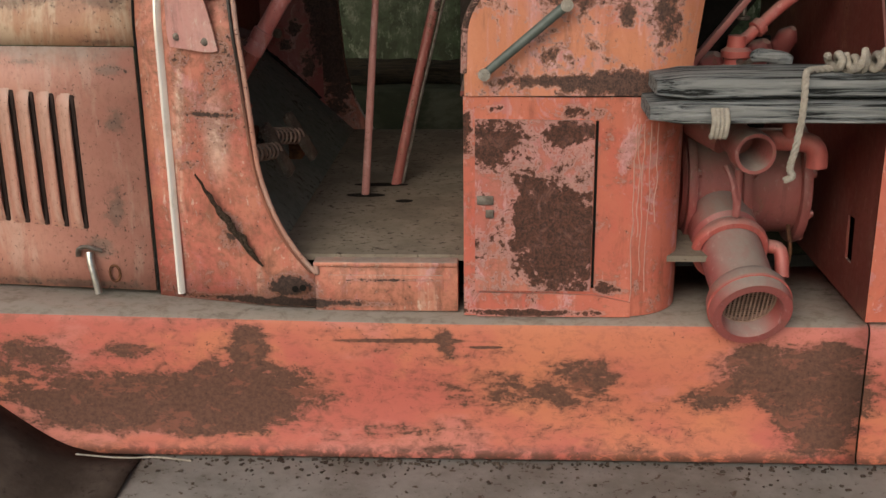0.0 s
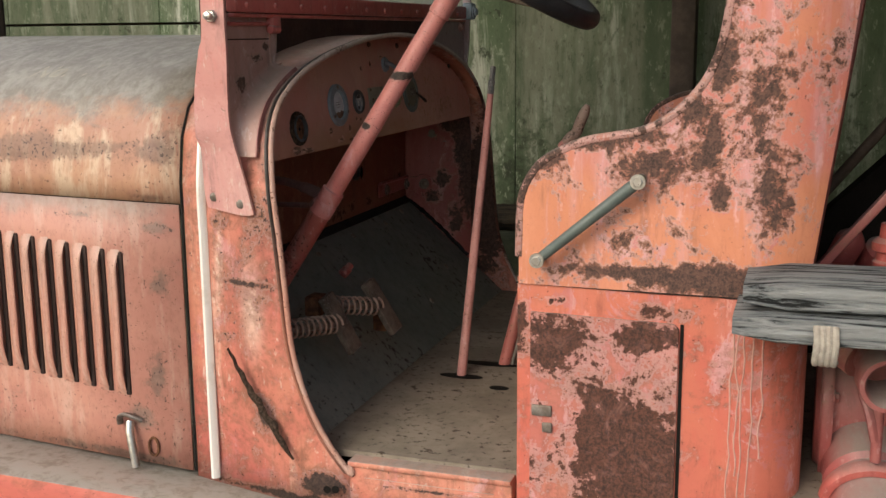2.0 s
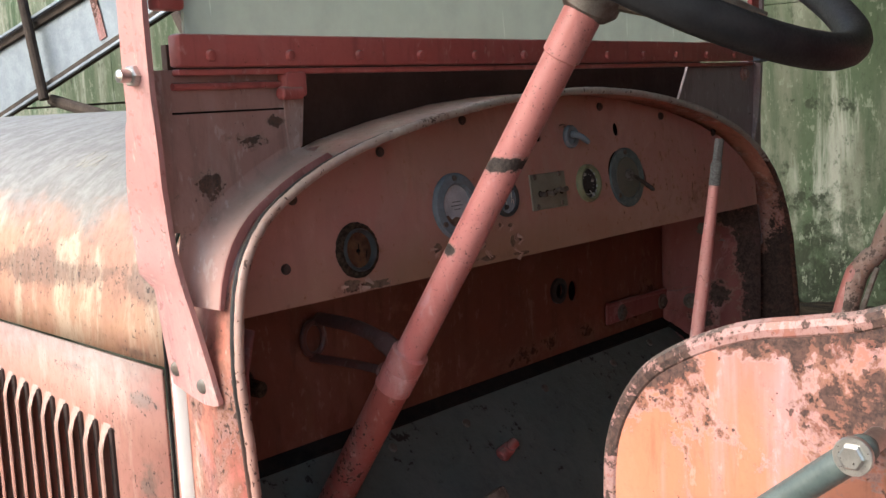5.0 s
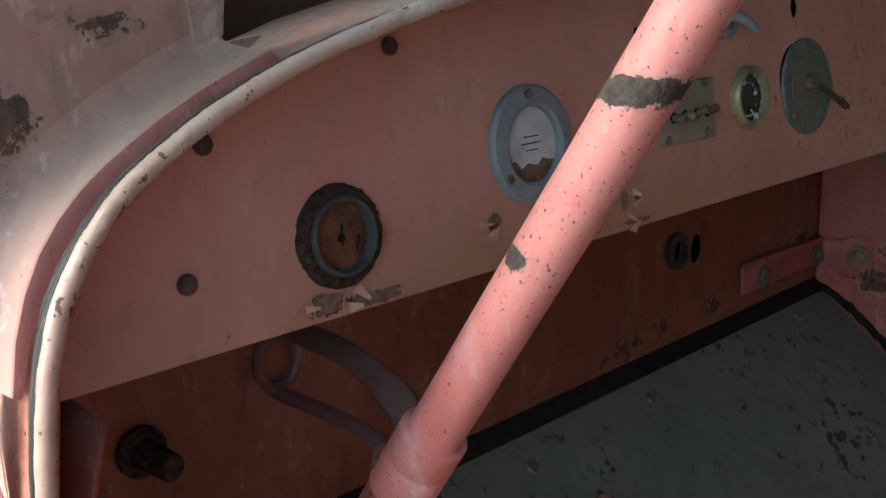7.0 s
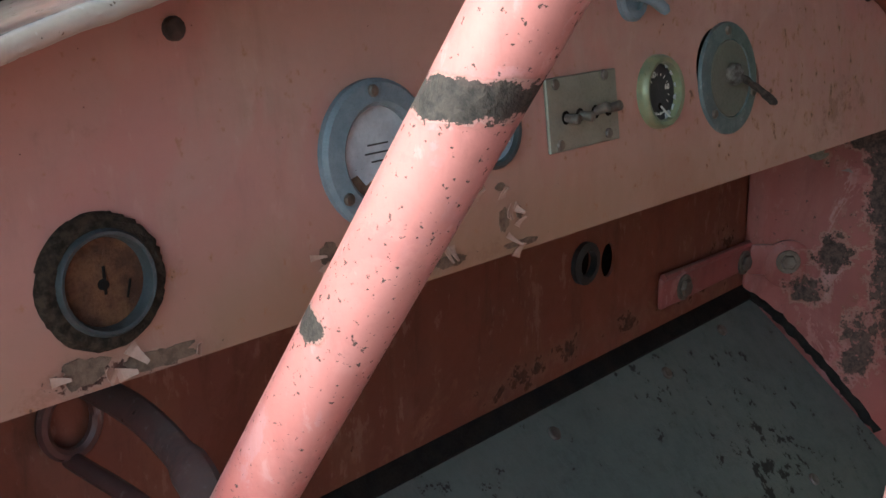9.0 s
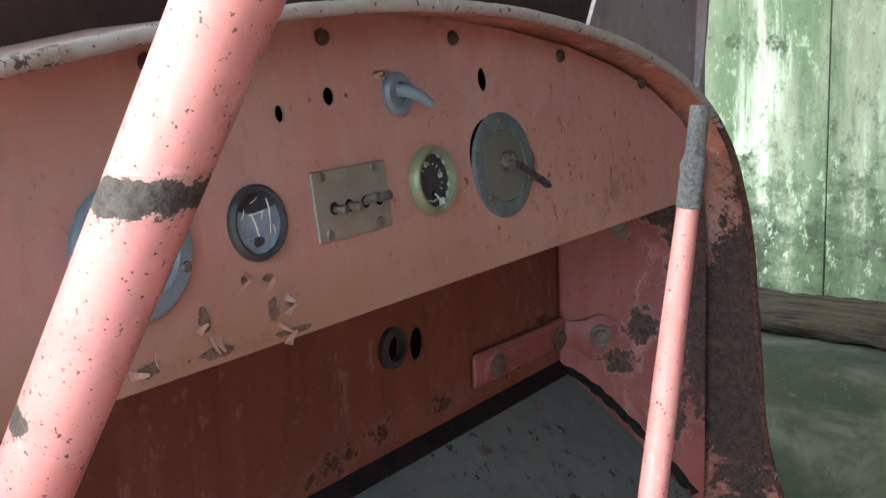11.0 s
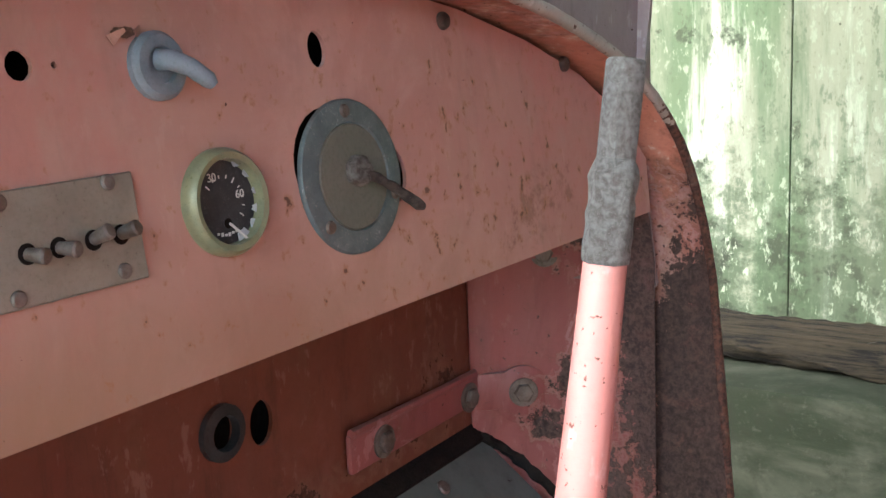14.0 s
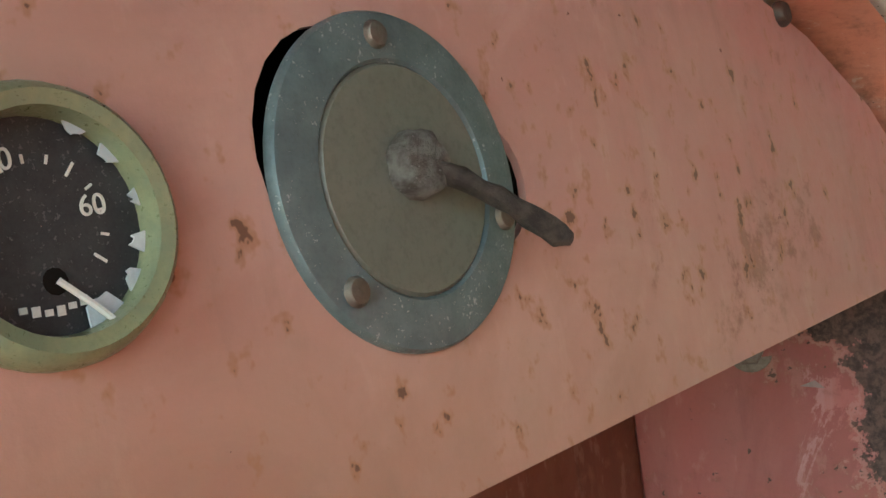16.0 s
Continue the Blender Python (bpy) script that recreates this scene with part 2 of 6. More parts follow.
M["cowl_paint"] = paint("cowl_paint", (0.515, 0.210, 0.142), (0.445, 0.135, 0.108), (0.640, 0.470, 0.385), 0.650,
                        [((-0.47, -0.24, 0.945), (0.055, 0.200, 0.070), 0.15), ((-0.350, -0.24, 0.825), (0.085, 0.200, 0.048), 0.25), ((-0.50, -0.24, 1.215), (0.10, 0.200, 0.012), 0.13), ((-0.36, -0.24, 0.785), (0.380, 0.200, 0.016), 0.24), ((-0.11, -0.24, 0.842), (0.170, 0.200, 0.007), 0.17), ((-0.55, -0.23, 1.33), (0.080, 0.200, 0.020), 0.10),
                         ((-0.43, 1.16, 1.20), (0.12, 0.10, 0.42), 0.34)], seed=2.4, streak=0.9, dust=0.8, mauve=0.6, chips=0.63, grain=1.4, soft=0.16, bare=0.02, tone=((-0.49, -0.24, 1.17), (0.045, 0.300, 0.150), (0.640, 0.500, 0.420), 0.85), metal=((0.024, 0.015, 0.013), (0.078, 0.048, 0.039)))
M["red_paint"] = paint("red_paint", (0.428, 0.106, 0.091), (0.391, 0.095, 0.081), (0.465, 0.190, 0.182), 0.70, seed=7.7, streak=0.3, dust=0.5)
M["pump_paint"] = paint("pump_paint", (0.335, 0.084, 0.081), (0.279, 0.073, 0.072), (0.335, 0.168, 0.169), 0.68, seed=9.7, streak=0.3, dust=0.85, dust_side=0.2)
M["pink_paint"] = paint("pink_paint", (0.580, 0.315, 0.295), (0.545, 0.255, 0.235), (0.660, 0.480, 0.440), 0.74, seed=0.7, streak=0.5, gloss=0.24, chips=0.66)
M["lever_paint"] = paint("lever_paint", (0.520, 0.260, 0.240), (0.470, 0.205, 0.190), (0.560, 0.360, 0.340), 0.70, seed=3.9, streak=0.5, gloss=0.50, chips=0.60, fleck=360, grain=0.8)
M["brake_paint"] = paint("brake_paint", (0.400, 0.150, 0.132), (0.340, 0.110, 0.095), (0.430, 0.240, 0.215), 0.66, seed=5.2, streak=0.4, gloss=0.4, chips=0.62)
M["brake_grip"] = paint("brake_grip", (0.300, 0.235, 0.205), (0.220, 0.150, 0.125), (0.400, 0.340, 0.310), 0.60, seed=1.9, streak=0.6, gloss=0.5, chips=0.60, metal=((0.045, 0.034, 0.030), (0.12, 0.085, 0.07)))
M["column_paint"] = paint("column_paint", (0.530, 0.218, 0.204), (0.495, 0.148, 0.133), (0.600, 0.360, 0.348), 0.72,
                          [((-0.273, 0.051, 1.605), (0.062, 0.070, 0.0150), 0.45), ((-0.345, 0.030, 1.503), (0.017, 0.020, 0.012), 0.42), ((-0.56, 0.075, 1.2), (0.08, 0.08, 0.10), 0.10)], seed=6.0, streak=0.6, gloss=0.30, chips=0.60, fleck=330, grain=0.6, mauve=0.5, rag=2.4, metal=((0.013, 0.010, 0.009), (0.060, 0.044, 0.038)))
M["dash_paint"] = paint("dash_paint", (0.475, 0.280, 0.232), (0.448, 0.218, 0.190), (0.470, 0.310, 0.240), 0.725,
                        [((-0.487, 0.02, 1.447), (0.12, 0.100, 0.020), 0.20), ((-0.487, 0.27, 1.449), (0.12, 0.160, 0.016), 0.14), ((-0.487, 0.86, 1.47), (0.12, 0.220, 0.070), 0.085)], seed=1.2, streak=0.35, gloss=0.40, dust=0.4, chips=0.70, specks=((-0.487, 0.78, 1.51), (0.1, 0.42, 0.14)), grain=0.3, tone=((-0.487, 0.28, 1.440), (0.1, 0.8, 0.100), (0.310, 0.182, 0.112), 1.0))
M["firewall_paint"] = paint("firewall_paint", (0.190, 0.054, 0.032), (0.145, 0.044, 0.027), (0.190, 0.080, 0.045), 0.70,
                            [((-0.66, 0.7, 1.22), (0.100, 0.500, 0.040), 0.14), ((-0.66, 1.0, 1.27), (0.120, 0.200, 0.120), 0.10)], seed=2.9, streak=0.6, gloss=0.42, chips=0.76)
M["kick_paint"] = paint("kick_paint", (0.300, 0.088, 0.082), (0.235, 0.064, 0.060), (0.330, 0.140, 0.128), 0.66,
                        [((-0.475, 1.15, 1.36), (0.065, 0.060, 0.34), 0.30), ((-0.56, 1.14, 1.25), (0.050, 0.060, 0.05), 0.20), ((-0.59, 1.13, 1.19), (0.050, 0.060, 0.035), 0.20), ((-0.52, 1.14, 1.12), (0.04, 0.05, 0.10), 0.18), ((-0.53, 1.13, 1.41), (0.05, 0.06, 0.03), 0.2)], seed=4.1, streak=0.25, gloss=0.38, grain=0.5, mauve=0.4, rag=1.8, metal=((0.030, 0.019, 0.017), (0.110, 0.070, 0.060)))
M["frame_paint"] = paint("frame_paint", (0.450, 0.112, 0.098), (0.400, 0.098, 0.086), (0.450, 0.210, 0.195), 0.70, seed=5.5, streak=0.3, dust=0.6)
M["wing_paint"] = paint("wing_paint", (0.470, 0.275, 0.240), (0.410, 0.215, 0.190), (0.500, 0.410, 0.385), 0.69,
                        [((-0.5, -0.145, 1.645), (0.05, 0.055, 0.020), 0.19), ((-0.5, -0.10, 1.665), (0.05, 0.030, 0.012), 0.19), ((-0.5, -0.20, 1.60), (0.05, 0.03, 0.03), 0.20)], seed=5.9, streak=0.5, dust=0.6, dust_side=0.25, soft=0.05)
M["wing_grey"] = paint("wing_grey", (0.300, 0.240, 0.240), (0.250, 0.180, 0.180), (0.400, 0.360, 0.350), 0.70, seed=2.2, streak=0.6, dust=0.4)
M["dark_red"] = paint("dark_red", (0.160, 0.036, 0.028), (0.130, 0.033, 0.026), (0.170, 0.060, 0.045), 0.68, seed=9.0, streak=0.3, dust=0.5)
M["rim_worn"] = paint("rim_worn", (0.43, 0.40, 0.36), (0.39, 0.34, 0.30), (0.56, 0.54, 0.50), 0.68, [((-0.43, 1.16, 1.25), (0.13, 0.16, 0.55), 0.55)], seed=3.3, streak=0.9, dust=0.35, chips=0.58, tone=((-0.37, -0.24, 1.12), (0.60, 0.55, 0.90), (0.420, 0.200, 0.150), 1.0))
M["bead_paint"] = paint("bead_paint", (0.014, 0.013, 0.013), (0.022, 0.018, 0.016), (0.040, 0.034, 0.030), 0.70, seed=8.8, streak=0.3, dust=0.15, tone=((-0.36, -0.24, 1.05), (0.30, 0.12, 0.34), (0.330, 0.130, 0.085), 1.0))
M["lip_paint"] = paint("lip_paint", (0.330, 0.135, 0.125), (0.300, 0.110, 0.102), (0.350, 0.200, 0.190), 0.70, seed=4.4, streak=0.5, dust=0.6)
M["bracket_paint"] = paint("bracket_paint", (0.070, 0.050, 0.046), (0.160, 0.046, 0.038), (0.170, 0.120, 0.110), 0.68, seed=7.1, streak=0.4, dust=0.12)
M["tube_paint"] = paint("tube_paint", (0.340, 0.085, 0.066), (0.280, 0.062, 0.050), (0.420, 0.220, 0.195), 0.60, seed=2.7, streak=0.6, chips=0.60, soft=0.05)
M["stripe_paint"] = paint("stripe_paint", (0.300, 0.130, 0.130), (0.240, 0.090, 0.090), (0.420, 0.300, 0.300), 0.57, seed=6.6, streak=0.6, chips=0.60)
M["drip_pale"] = plain("drip_pale", (0.62, 0.40, 0.34), (0.55, 0.33, 0.28), 0.5, 0.0, 60, 0.2, 0.0005)
M["dust_mark"] = plain("dust_mark", (0.40, 0.38, 0.33), (0.34, 0.32, 0.28), 0.9, 0.0, 60, 0.2, 0.0005)
def chrome_plate():
    k = Mat("chrome", 0.22, 0.30)
    n = k.noise(9, 5, 0.6)
    # Near-white, mostly diffuse base paints in the reflected sky.
    k.color(k.mix(k.ramp(n, 0.55, 0.75), (0.93, 0.92, 0.89), (0.70, 0.66, 0.58)))
    return k.m


M["chrome"] = chrome_plate()
M["bolt_steel"] = plain("bolt_steel", (0.62, 0.62, 0.60), (0.45, 0.44, 0.42), 0.35, 1.0, 60, 0.2, 0.001)
M["dull_steel"] = plain("dull_steel", (0.24, 0.22, 0.20), (0.15, 0.12, 0.10), 0.55, 0.7, 60, 0.5, 0.001)
M["rust"] = plain("rust", (0.075, 0.036, 0.024), (0.16, 0.075, 0.04), 0.85, 0.0, 60, 0.9, 0.002)
M["green_handle"] = plain("green_handle", (0.075, 0.100, 0.094), (0.105, 0.130, 0.120), 0.45, 0.0, 30, 0.25, 0.001)
M["toe_grey"] = plain("toe_grey", (0.102, 0.126, 0.118), (0.142, 0.164, 0.150), 0.55, 0.0, 5, 0.6, 0.005, (0.022, 0.021, 0.020), 0.905, 0.55)
M["floor_grey"] = plain("floor_grey", (0.165, 0.140, 0.112), (0.235, 0.205, 0.165), 0.85, 0.0, 7, 0.5, 0.003, (0.07, 0.055, 0.042))
M["pedal_block"] = plain("pedal_block", (0.120, 0.098, 0.080), (0.060, 0.045, 0.037), 0.85, 0.0, 30, 0.7, 0.003, (0.17, 0.15, 0.13))
M["spoke_brown"] = plain("spoke_brown", (0.200, 0.165, 0.130), (0.110, 0.085, 0.066), 0.8, 0.0, 60, 0.6, 0.002, (0.04, 0.03, 0.025), 0.76)
M["board_dust"] = plain("board_dust", (0.235, 0.225, 0.210), (0.155, 0.145, 0.130), 0.92, 0.0, 6, 0.6, 0.004, (0.09, 0.07, 0.055))
M["black_strip"] = plain("black_strip", (0.013, 0.013, 0.014), (0.022, 0.020, 0.018), 0.82, 0.0, 40, 0.5, 0.002)
M["vent_brown"] = plain("vent_brown", (0.050, 0.034, 0.030), (0.034, 0.024, 0.022), 0.85, 0.0, 9, 0.4, 0.002, (0.10, 0.08, 0.07), 0.80)
M["rubber"] = plain("rubber", (0.018, 0.019, 0.022), (0.030, 0.031, 0.034), 0.48, 0.0, 40, 0.3, 0.001)
# Near-black colour that stands in for shade in holes, gaps and bays.
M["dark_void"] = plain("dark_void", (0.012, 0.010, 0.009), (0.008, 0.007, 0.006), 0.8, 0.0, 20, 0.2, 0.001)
M["grey_blue"] = plain("grey_blue", (0.16, 0.205, 0.24), (0.215, 0.26, 0.30), 0.5, 0.0, 70, 0.25, 0.0006)
M["grey_green"] = plain("grey_green", (0.135, 0.150, 0.135), (0.17, 0.18, 0.160), 0.5, 0.15, 50, 0.25, 0.0006, (0.30, 0.28, 0.24))
M["bare_steel"] = plain("bare_steel", (0.20, 0.208, 0.212), (0.085, 0.078, 0.074), 0.5, 0.2, 420, 1.0, 0.002, (0.46, 0.46, 0.46), 0.74)
M["bare_metal"] = plain("bare_metal", (0.225, 0.145, 0.100), (0.110, 0.066, 0.045), 0.7, 0.1, 120, 0.8, 0.001)
M["dash_screw"] = plain("dash_screw", (0.085, 0.052, 0.043), (0.040, 0.030, 0.026), 0.6, 0.2, 120, 0.6, 0.001)
M["rust_black"] = plain("rust_black", (0.095, 0.066, 0.048), (0.026, 0.020, 0.016), 0.95, 0.0, 180, 1.0, 0.003)
M["ring_grey"] = plain("ring_grey", (0.060, 0.066, 0.070), (0.042, 0.045, 0.047), 0.5, 0.1, 60, 0.3, 0.0006)
M["flange_blue"] = plain("flange_blue", (0.090, 0.122, 0.130), (0.135, 0.172, 0.178), 0.42, 0.2, 70, 0.3, 0.0006, (0.33, 0.35, 0.35), 0.80, 0.35)
M["cap_olive"] = plain("cap_olive", (0.120, 0.125, 0.100), (0.140, 0.142, 0.115), 0.5, 0.0, 40, 0.15, 0.0004)
M["boss_grey"] = plain("boss_grey", (0.19, 0.18, 0.165), (0.06, 0.042, 0.034), 0.7, 0.1, 170, 1.0, 0.002, (0.36, 0.35, 0.33), 0.74)
M["key_rust"] = plain("key_rust", (0.075, 0.056, 0.047), (0.020, 0.014, 0.012), 0.75, 0.1, 150, 1.0, 0.002, (0.17, 0.14, 0.12), 0.76)
M["curl_paint"] = plain("curl_paint", (0.45, 0.285, 0.225), (0.37, 0.215, 0.165), 0.6, 0.0, 80, 0.2, 0.0005)
M["wing_dust"] = plain("wing_dust", (0.085, 0.068, 0.057), (0.040, 0.030, 0.024), 0.9, 0.0, 5, 0.6, 0.004, (0.04, 0.03, 0.025))
M["bezel_cream"] = plain("bezel_cream", (0.26, 0.272, 0.155), (0.19, 0.215, 0.140), 0.34, 0.15, 60, 0.25, 0.0006)
M["dial_black"] = plain("dial_black", (0.022, 0.024, 0.028), (0.035, 0.037, 0.040), 0.6, 0.0, 90, 0.2, 0.0004, (0.10, 0.10, 0.10))
M["dial_pale"] = plain("dial_pale", (0.56, 0.60, 0.64), (0.40, 0.44, 0.49), 0.5, 0.0, 45, 0.2, 0.0004, (0.12, 0.12, 0.12), 0.80)
M["dial_blue"] = plain("dial_blue", (0.30, 0.37, 0.44), (0.16, 0.21, 0.26), 0.35, 0.0, 70, 0.2, 0.0004, (0.50, 0.55, 0.60), 0.80)
M["white_mark"] = plain("white_mark", (0.70, 0.70, 0.66), (0.60, 0.60, 0.56), 0.6, 0.0, 90, 0.1, 0.0003)
M["plate_metal"] = plain("plate_metal", (0.285, 0.285, 0.24), (0.235, 0.236, 0.20), 0.38, 0.4, 45, 0.2, 0.0005, (0.17, 0.16, 0.135), 0.76)
M["wire_mesh"] = plain("wire_mesh", (0.34, 0.24, 0.19), (0.22, 0.14, 0.11), 0.7, 0.1, 60, 0.4, 0.001)
M["rope"] = plain("rope", (0.42, 0.39, 0.34), (0.33, 0.30, 0.26), 0.95, 0.0, 90, 0.9, 0.003)
M["galvanised"] = plain("galvanised", (0.29, 0.335, 0.385), (0.22, 0.26, 0.305), 0.42, 0.55, 16, 0.1, 0.001)
M["ground_dirt"] = plain("ground_dirt", (0.16, 0.135, 0.105), (0.11, 0.092, 0.072), 0.95, 0.0, 4, 0.8, 0.02)
M["moss"] = plain("moss", (0.022, 0.028, 0.012), (0.050, 0.046, 0.024), 0.95, 0.0, 40, 0.9, 0.004, (0.12, 0.12, 0.10))
M["roof_tin"] = plain("roof_tin", (0.13, 0.12, 0.11), (0.10, 0.075, 0.06), 0.7, 0.3, 3, 0.3, 0.004)
M["dark_post"] = plain("dark_post", (0.075, 0.058, 0.047), (0.045, 0.036, 0.030), 0.9, 0.0, 12, 0.8, 0.006)


def old_wood(name, a, b, crack, axis=0):
    k = Mat(name, 0.9)
    k.b.inputs["Specular IOR Level"].default_value = 0.2
    s = [34.0, 34.0, 34.0]
    s[axis] = 1.6
    grain = k.noise(3.0, 8, 0.68, k.stretch(*s), 0.5)
    big = k.noise(4, 4, 0.6)
    c = k.mix(k.ramp(grain, 0.36, 0.60), a, b)
    c = k.mix(k.math("MULTIPLY", k.ramp(big, 0.45, 0.7), 0.45), c, [0.6 * x for x in a])
    cr = k.ramp(grain, 0.45, 0.40)
    c = k.mix(k.math("MULTIPLY", cr, 0.92), c, crack)
    c = k.mix(k.math("MULTIPLY", k.ramp(k.noise(90, 4, 0.7), 0.55, 0.8), 0.25), c, [min(1, 1.5 * x) for x in b])
    k.color(c)
    k.bump(grain, 1.0, 0.012)
    return k.m


M["grey_wood"] = old_wood("grey_wood", (0.085, 0.098, 0.106), (0.290, 0.305, 0.310), (0.010, 0.010, 0.010))
M["log_wood"] = old_wood("log_wood", (0.007, 0.006, 0.004), (0.028, 0.021, 0.012), (0.003, 0.002, 0.002))


def mossy_wall():
    """Pale weathered sheets with green algae runs, black mould and vertical stains."""
    k = Mat("mossy_sheet", 0.85)
    k.b.inputs["Specular IOR Level"].default_value = 0.15
    info = k.t.nodes.new("ShaderNodeObjectInfo").outputs["Random"]
    run = k.noise(3.2, 7, 0.62, k.stretch(2.2, 2.2, 0.28))
    run2 = k.noise(5.0, 8, 0.68, k.stretch(2.0, 2.0, 0.24, 4.0), 0.25)
    mid = k.noise(9, 10, 0.74)
    fine = k.noise(70, 6, 0.75)
    c = k.mix(k.ramp(run, 0.36, 0.62), (0.205, 0.212, 0.160), (0.075, 0.110, 0.060))
    c = k.mix(k.math("MULTIPLY", k.ramp(run2, 0.50, 0.66), 0.75), c, (0.034, 0.068, 0.032))
    c = k.mix(k.math("MULTIPLY", k.ramp(run2, 0.46, 0.32), 0.8), c, (0.430, 0.440, 0.370))
    low = k.spot((-1.5, 2.76, 0.95), (14.0, 2.0, 0.62))
    c = k.mix(k.math("MULTIPLY", k.ramp(k.math("ADD", mid, k.math("MULTIPLY", low, 0.30)), 0.58, 0.78), 0.85), c, (0.024, 0.040, 0.019))
    c = k.mix(k.math("MULTIPLY", k.ramp(k.math("ADD", mid, k.math("ADD", k.math("MULTIPLY", run, 0.25), k.math("MULTIPLY", low, 0.10))), 0.73, 0.79), 0.85), c, (0.014, 0.017, 0.011))
    c = k.mix(k.math("MULTIPLY", k.ramp(fine, 0.56, 0.75), 0.45), c, (0.05, 0.062, 0.036))
    c = k.mix(k.ramp(k.noise(38, 2, 0.5), 0.74, 0.77), c, (0.02, 0.02, 0.015))
    flake = k.noise(26, 10, 0.80, k.stretch(1.3, 1.3, 0.6, 7.0))
    c = k.mix(k.math("MULTIPLY", k.ramp(flake, 0.555, 0.60), 0.60), c, (0.300, 0.330, 0.250))
    c = k.mix(k.math("MULTIPLY", k.ramp(flake, 0.45, 0.405), 0.60), c, (0.040, 0.056, 0.032))
    shade = k.noise(0.9, 3, 0.5, k.stretch(1.2, 1.2, 0.5, 1.5))
    c = k.mix(k.math("MULTIPLY", k.ramp(shade, 0.42, 0.60), 0.55), c, (0.050, 0.058, 0.034))
    c = k.mix(k.math("MULTIPLY", info, 0.05), c, (0.095, 0.112, 0.074))
    k.color(c)
    k.bump(k.math("ADD", mid, k.math("MULTIPLY", fine, 0.4)), 0.3, 0.004)
    return k.m


M["mossy_sheet"] = mossy_wall()


def dusty_glass():
    k = Mat("dusty_glass", 0.12)
    n = k.noise(7, 6, 0.6)
    run = k.noise(16, 5, 0.6, k.stretch(1, 2.0, 0.12))
    k.color((0.62, 0.67, 0.62))
    k.b.inputs["Transmission Weight"].default_value = 1.0
    k.b.inputs["IOR"].default_value = 1.1
    film = k.mix(k.ramp(run, 0.64, 0.68), (0.46, 0.49, 0.43), (0.74, 0.75, 0.69))
    d = k.t.nodes.new("ShaderNodeBsdfDiffuse")
    u = k.t.nodes.new("ShaderNodeBsdfTranslucent")
    k.put(d.inputs[0], film)
    k.put(u.inputs[0], film)
    both = k.t.nodes.new("ShaderNodeMixShader")
    both.inputs[0].default_value = 0.45
    k.t.links.new(d.outputs[0], both.inputs[1])
    k.t.links.new(u.outputs[0], both.inputs[2])
    m = k.t.nodes.new("ShaderNodeMixShader")
    k.put(m.inputs[0], k.ramp(n, 0.3, 0.7, 0.58, 0.80))
    k.t.links.new(k.b.outputs[0], m.inputs[1])
    k.t.links.new(both.outputs[0], m.inputs[2])
    k.t.links.new(m.outputs[0], k.t.nodes["Material Output"].inputs[0])
    return k.m


M["dusty_glass"] = dusty_glass()


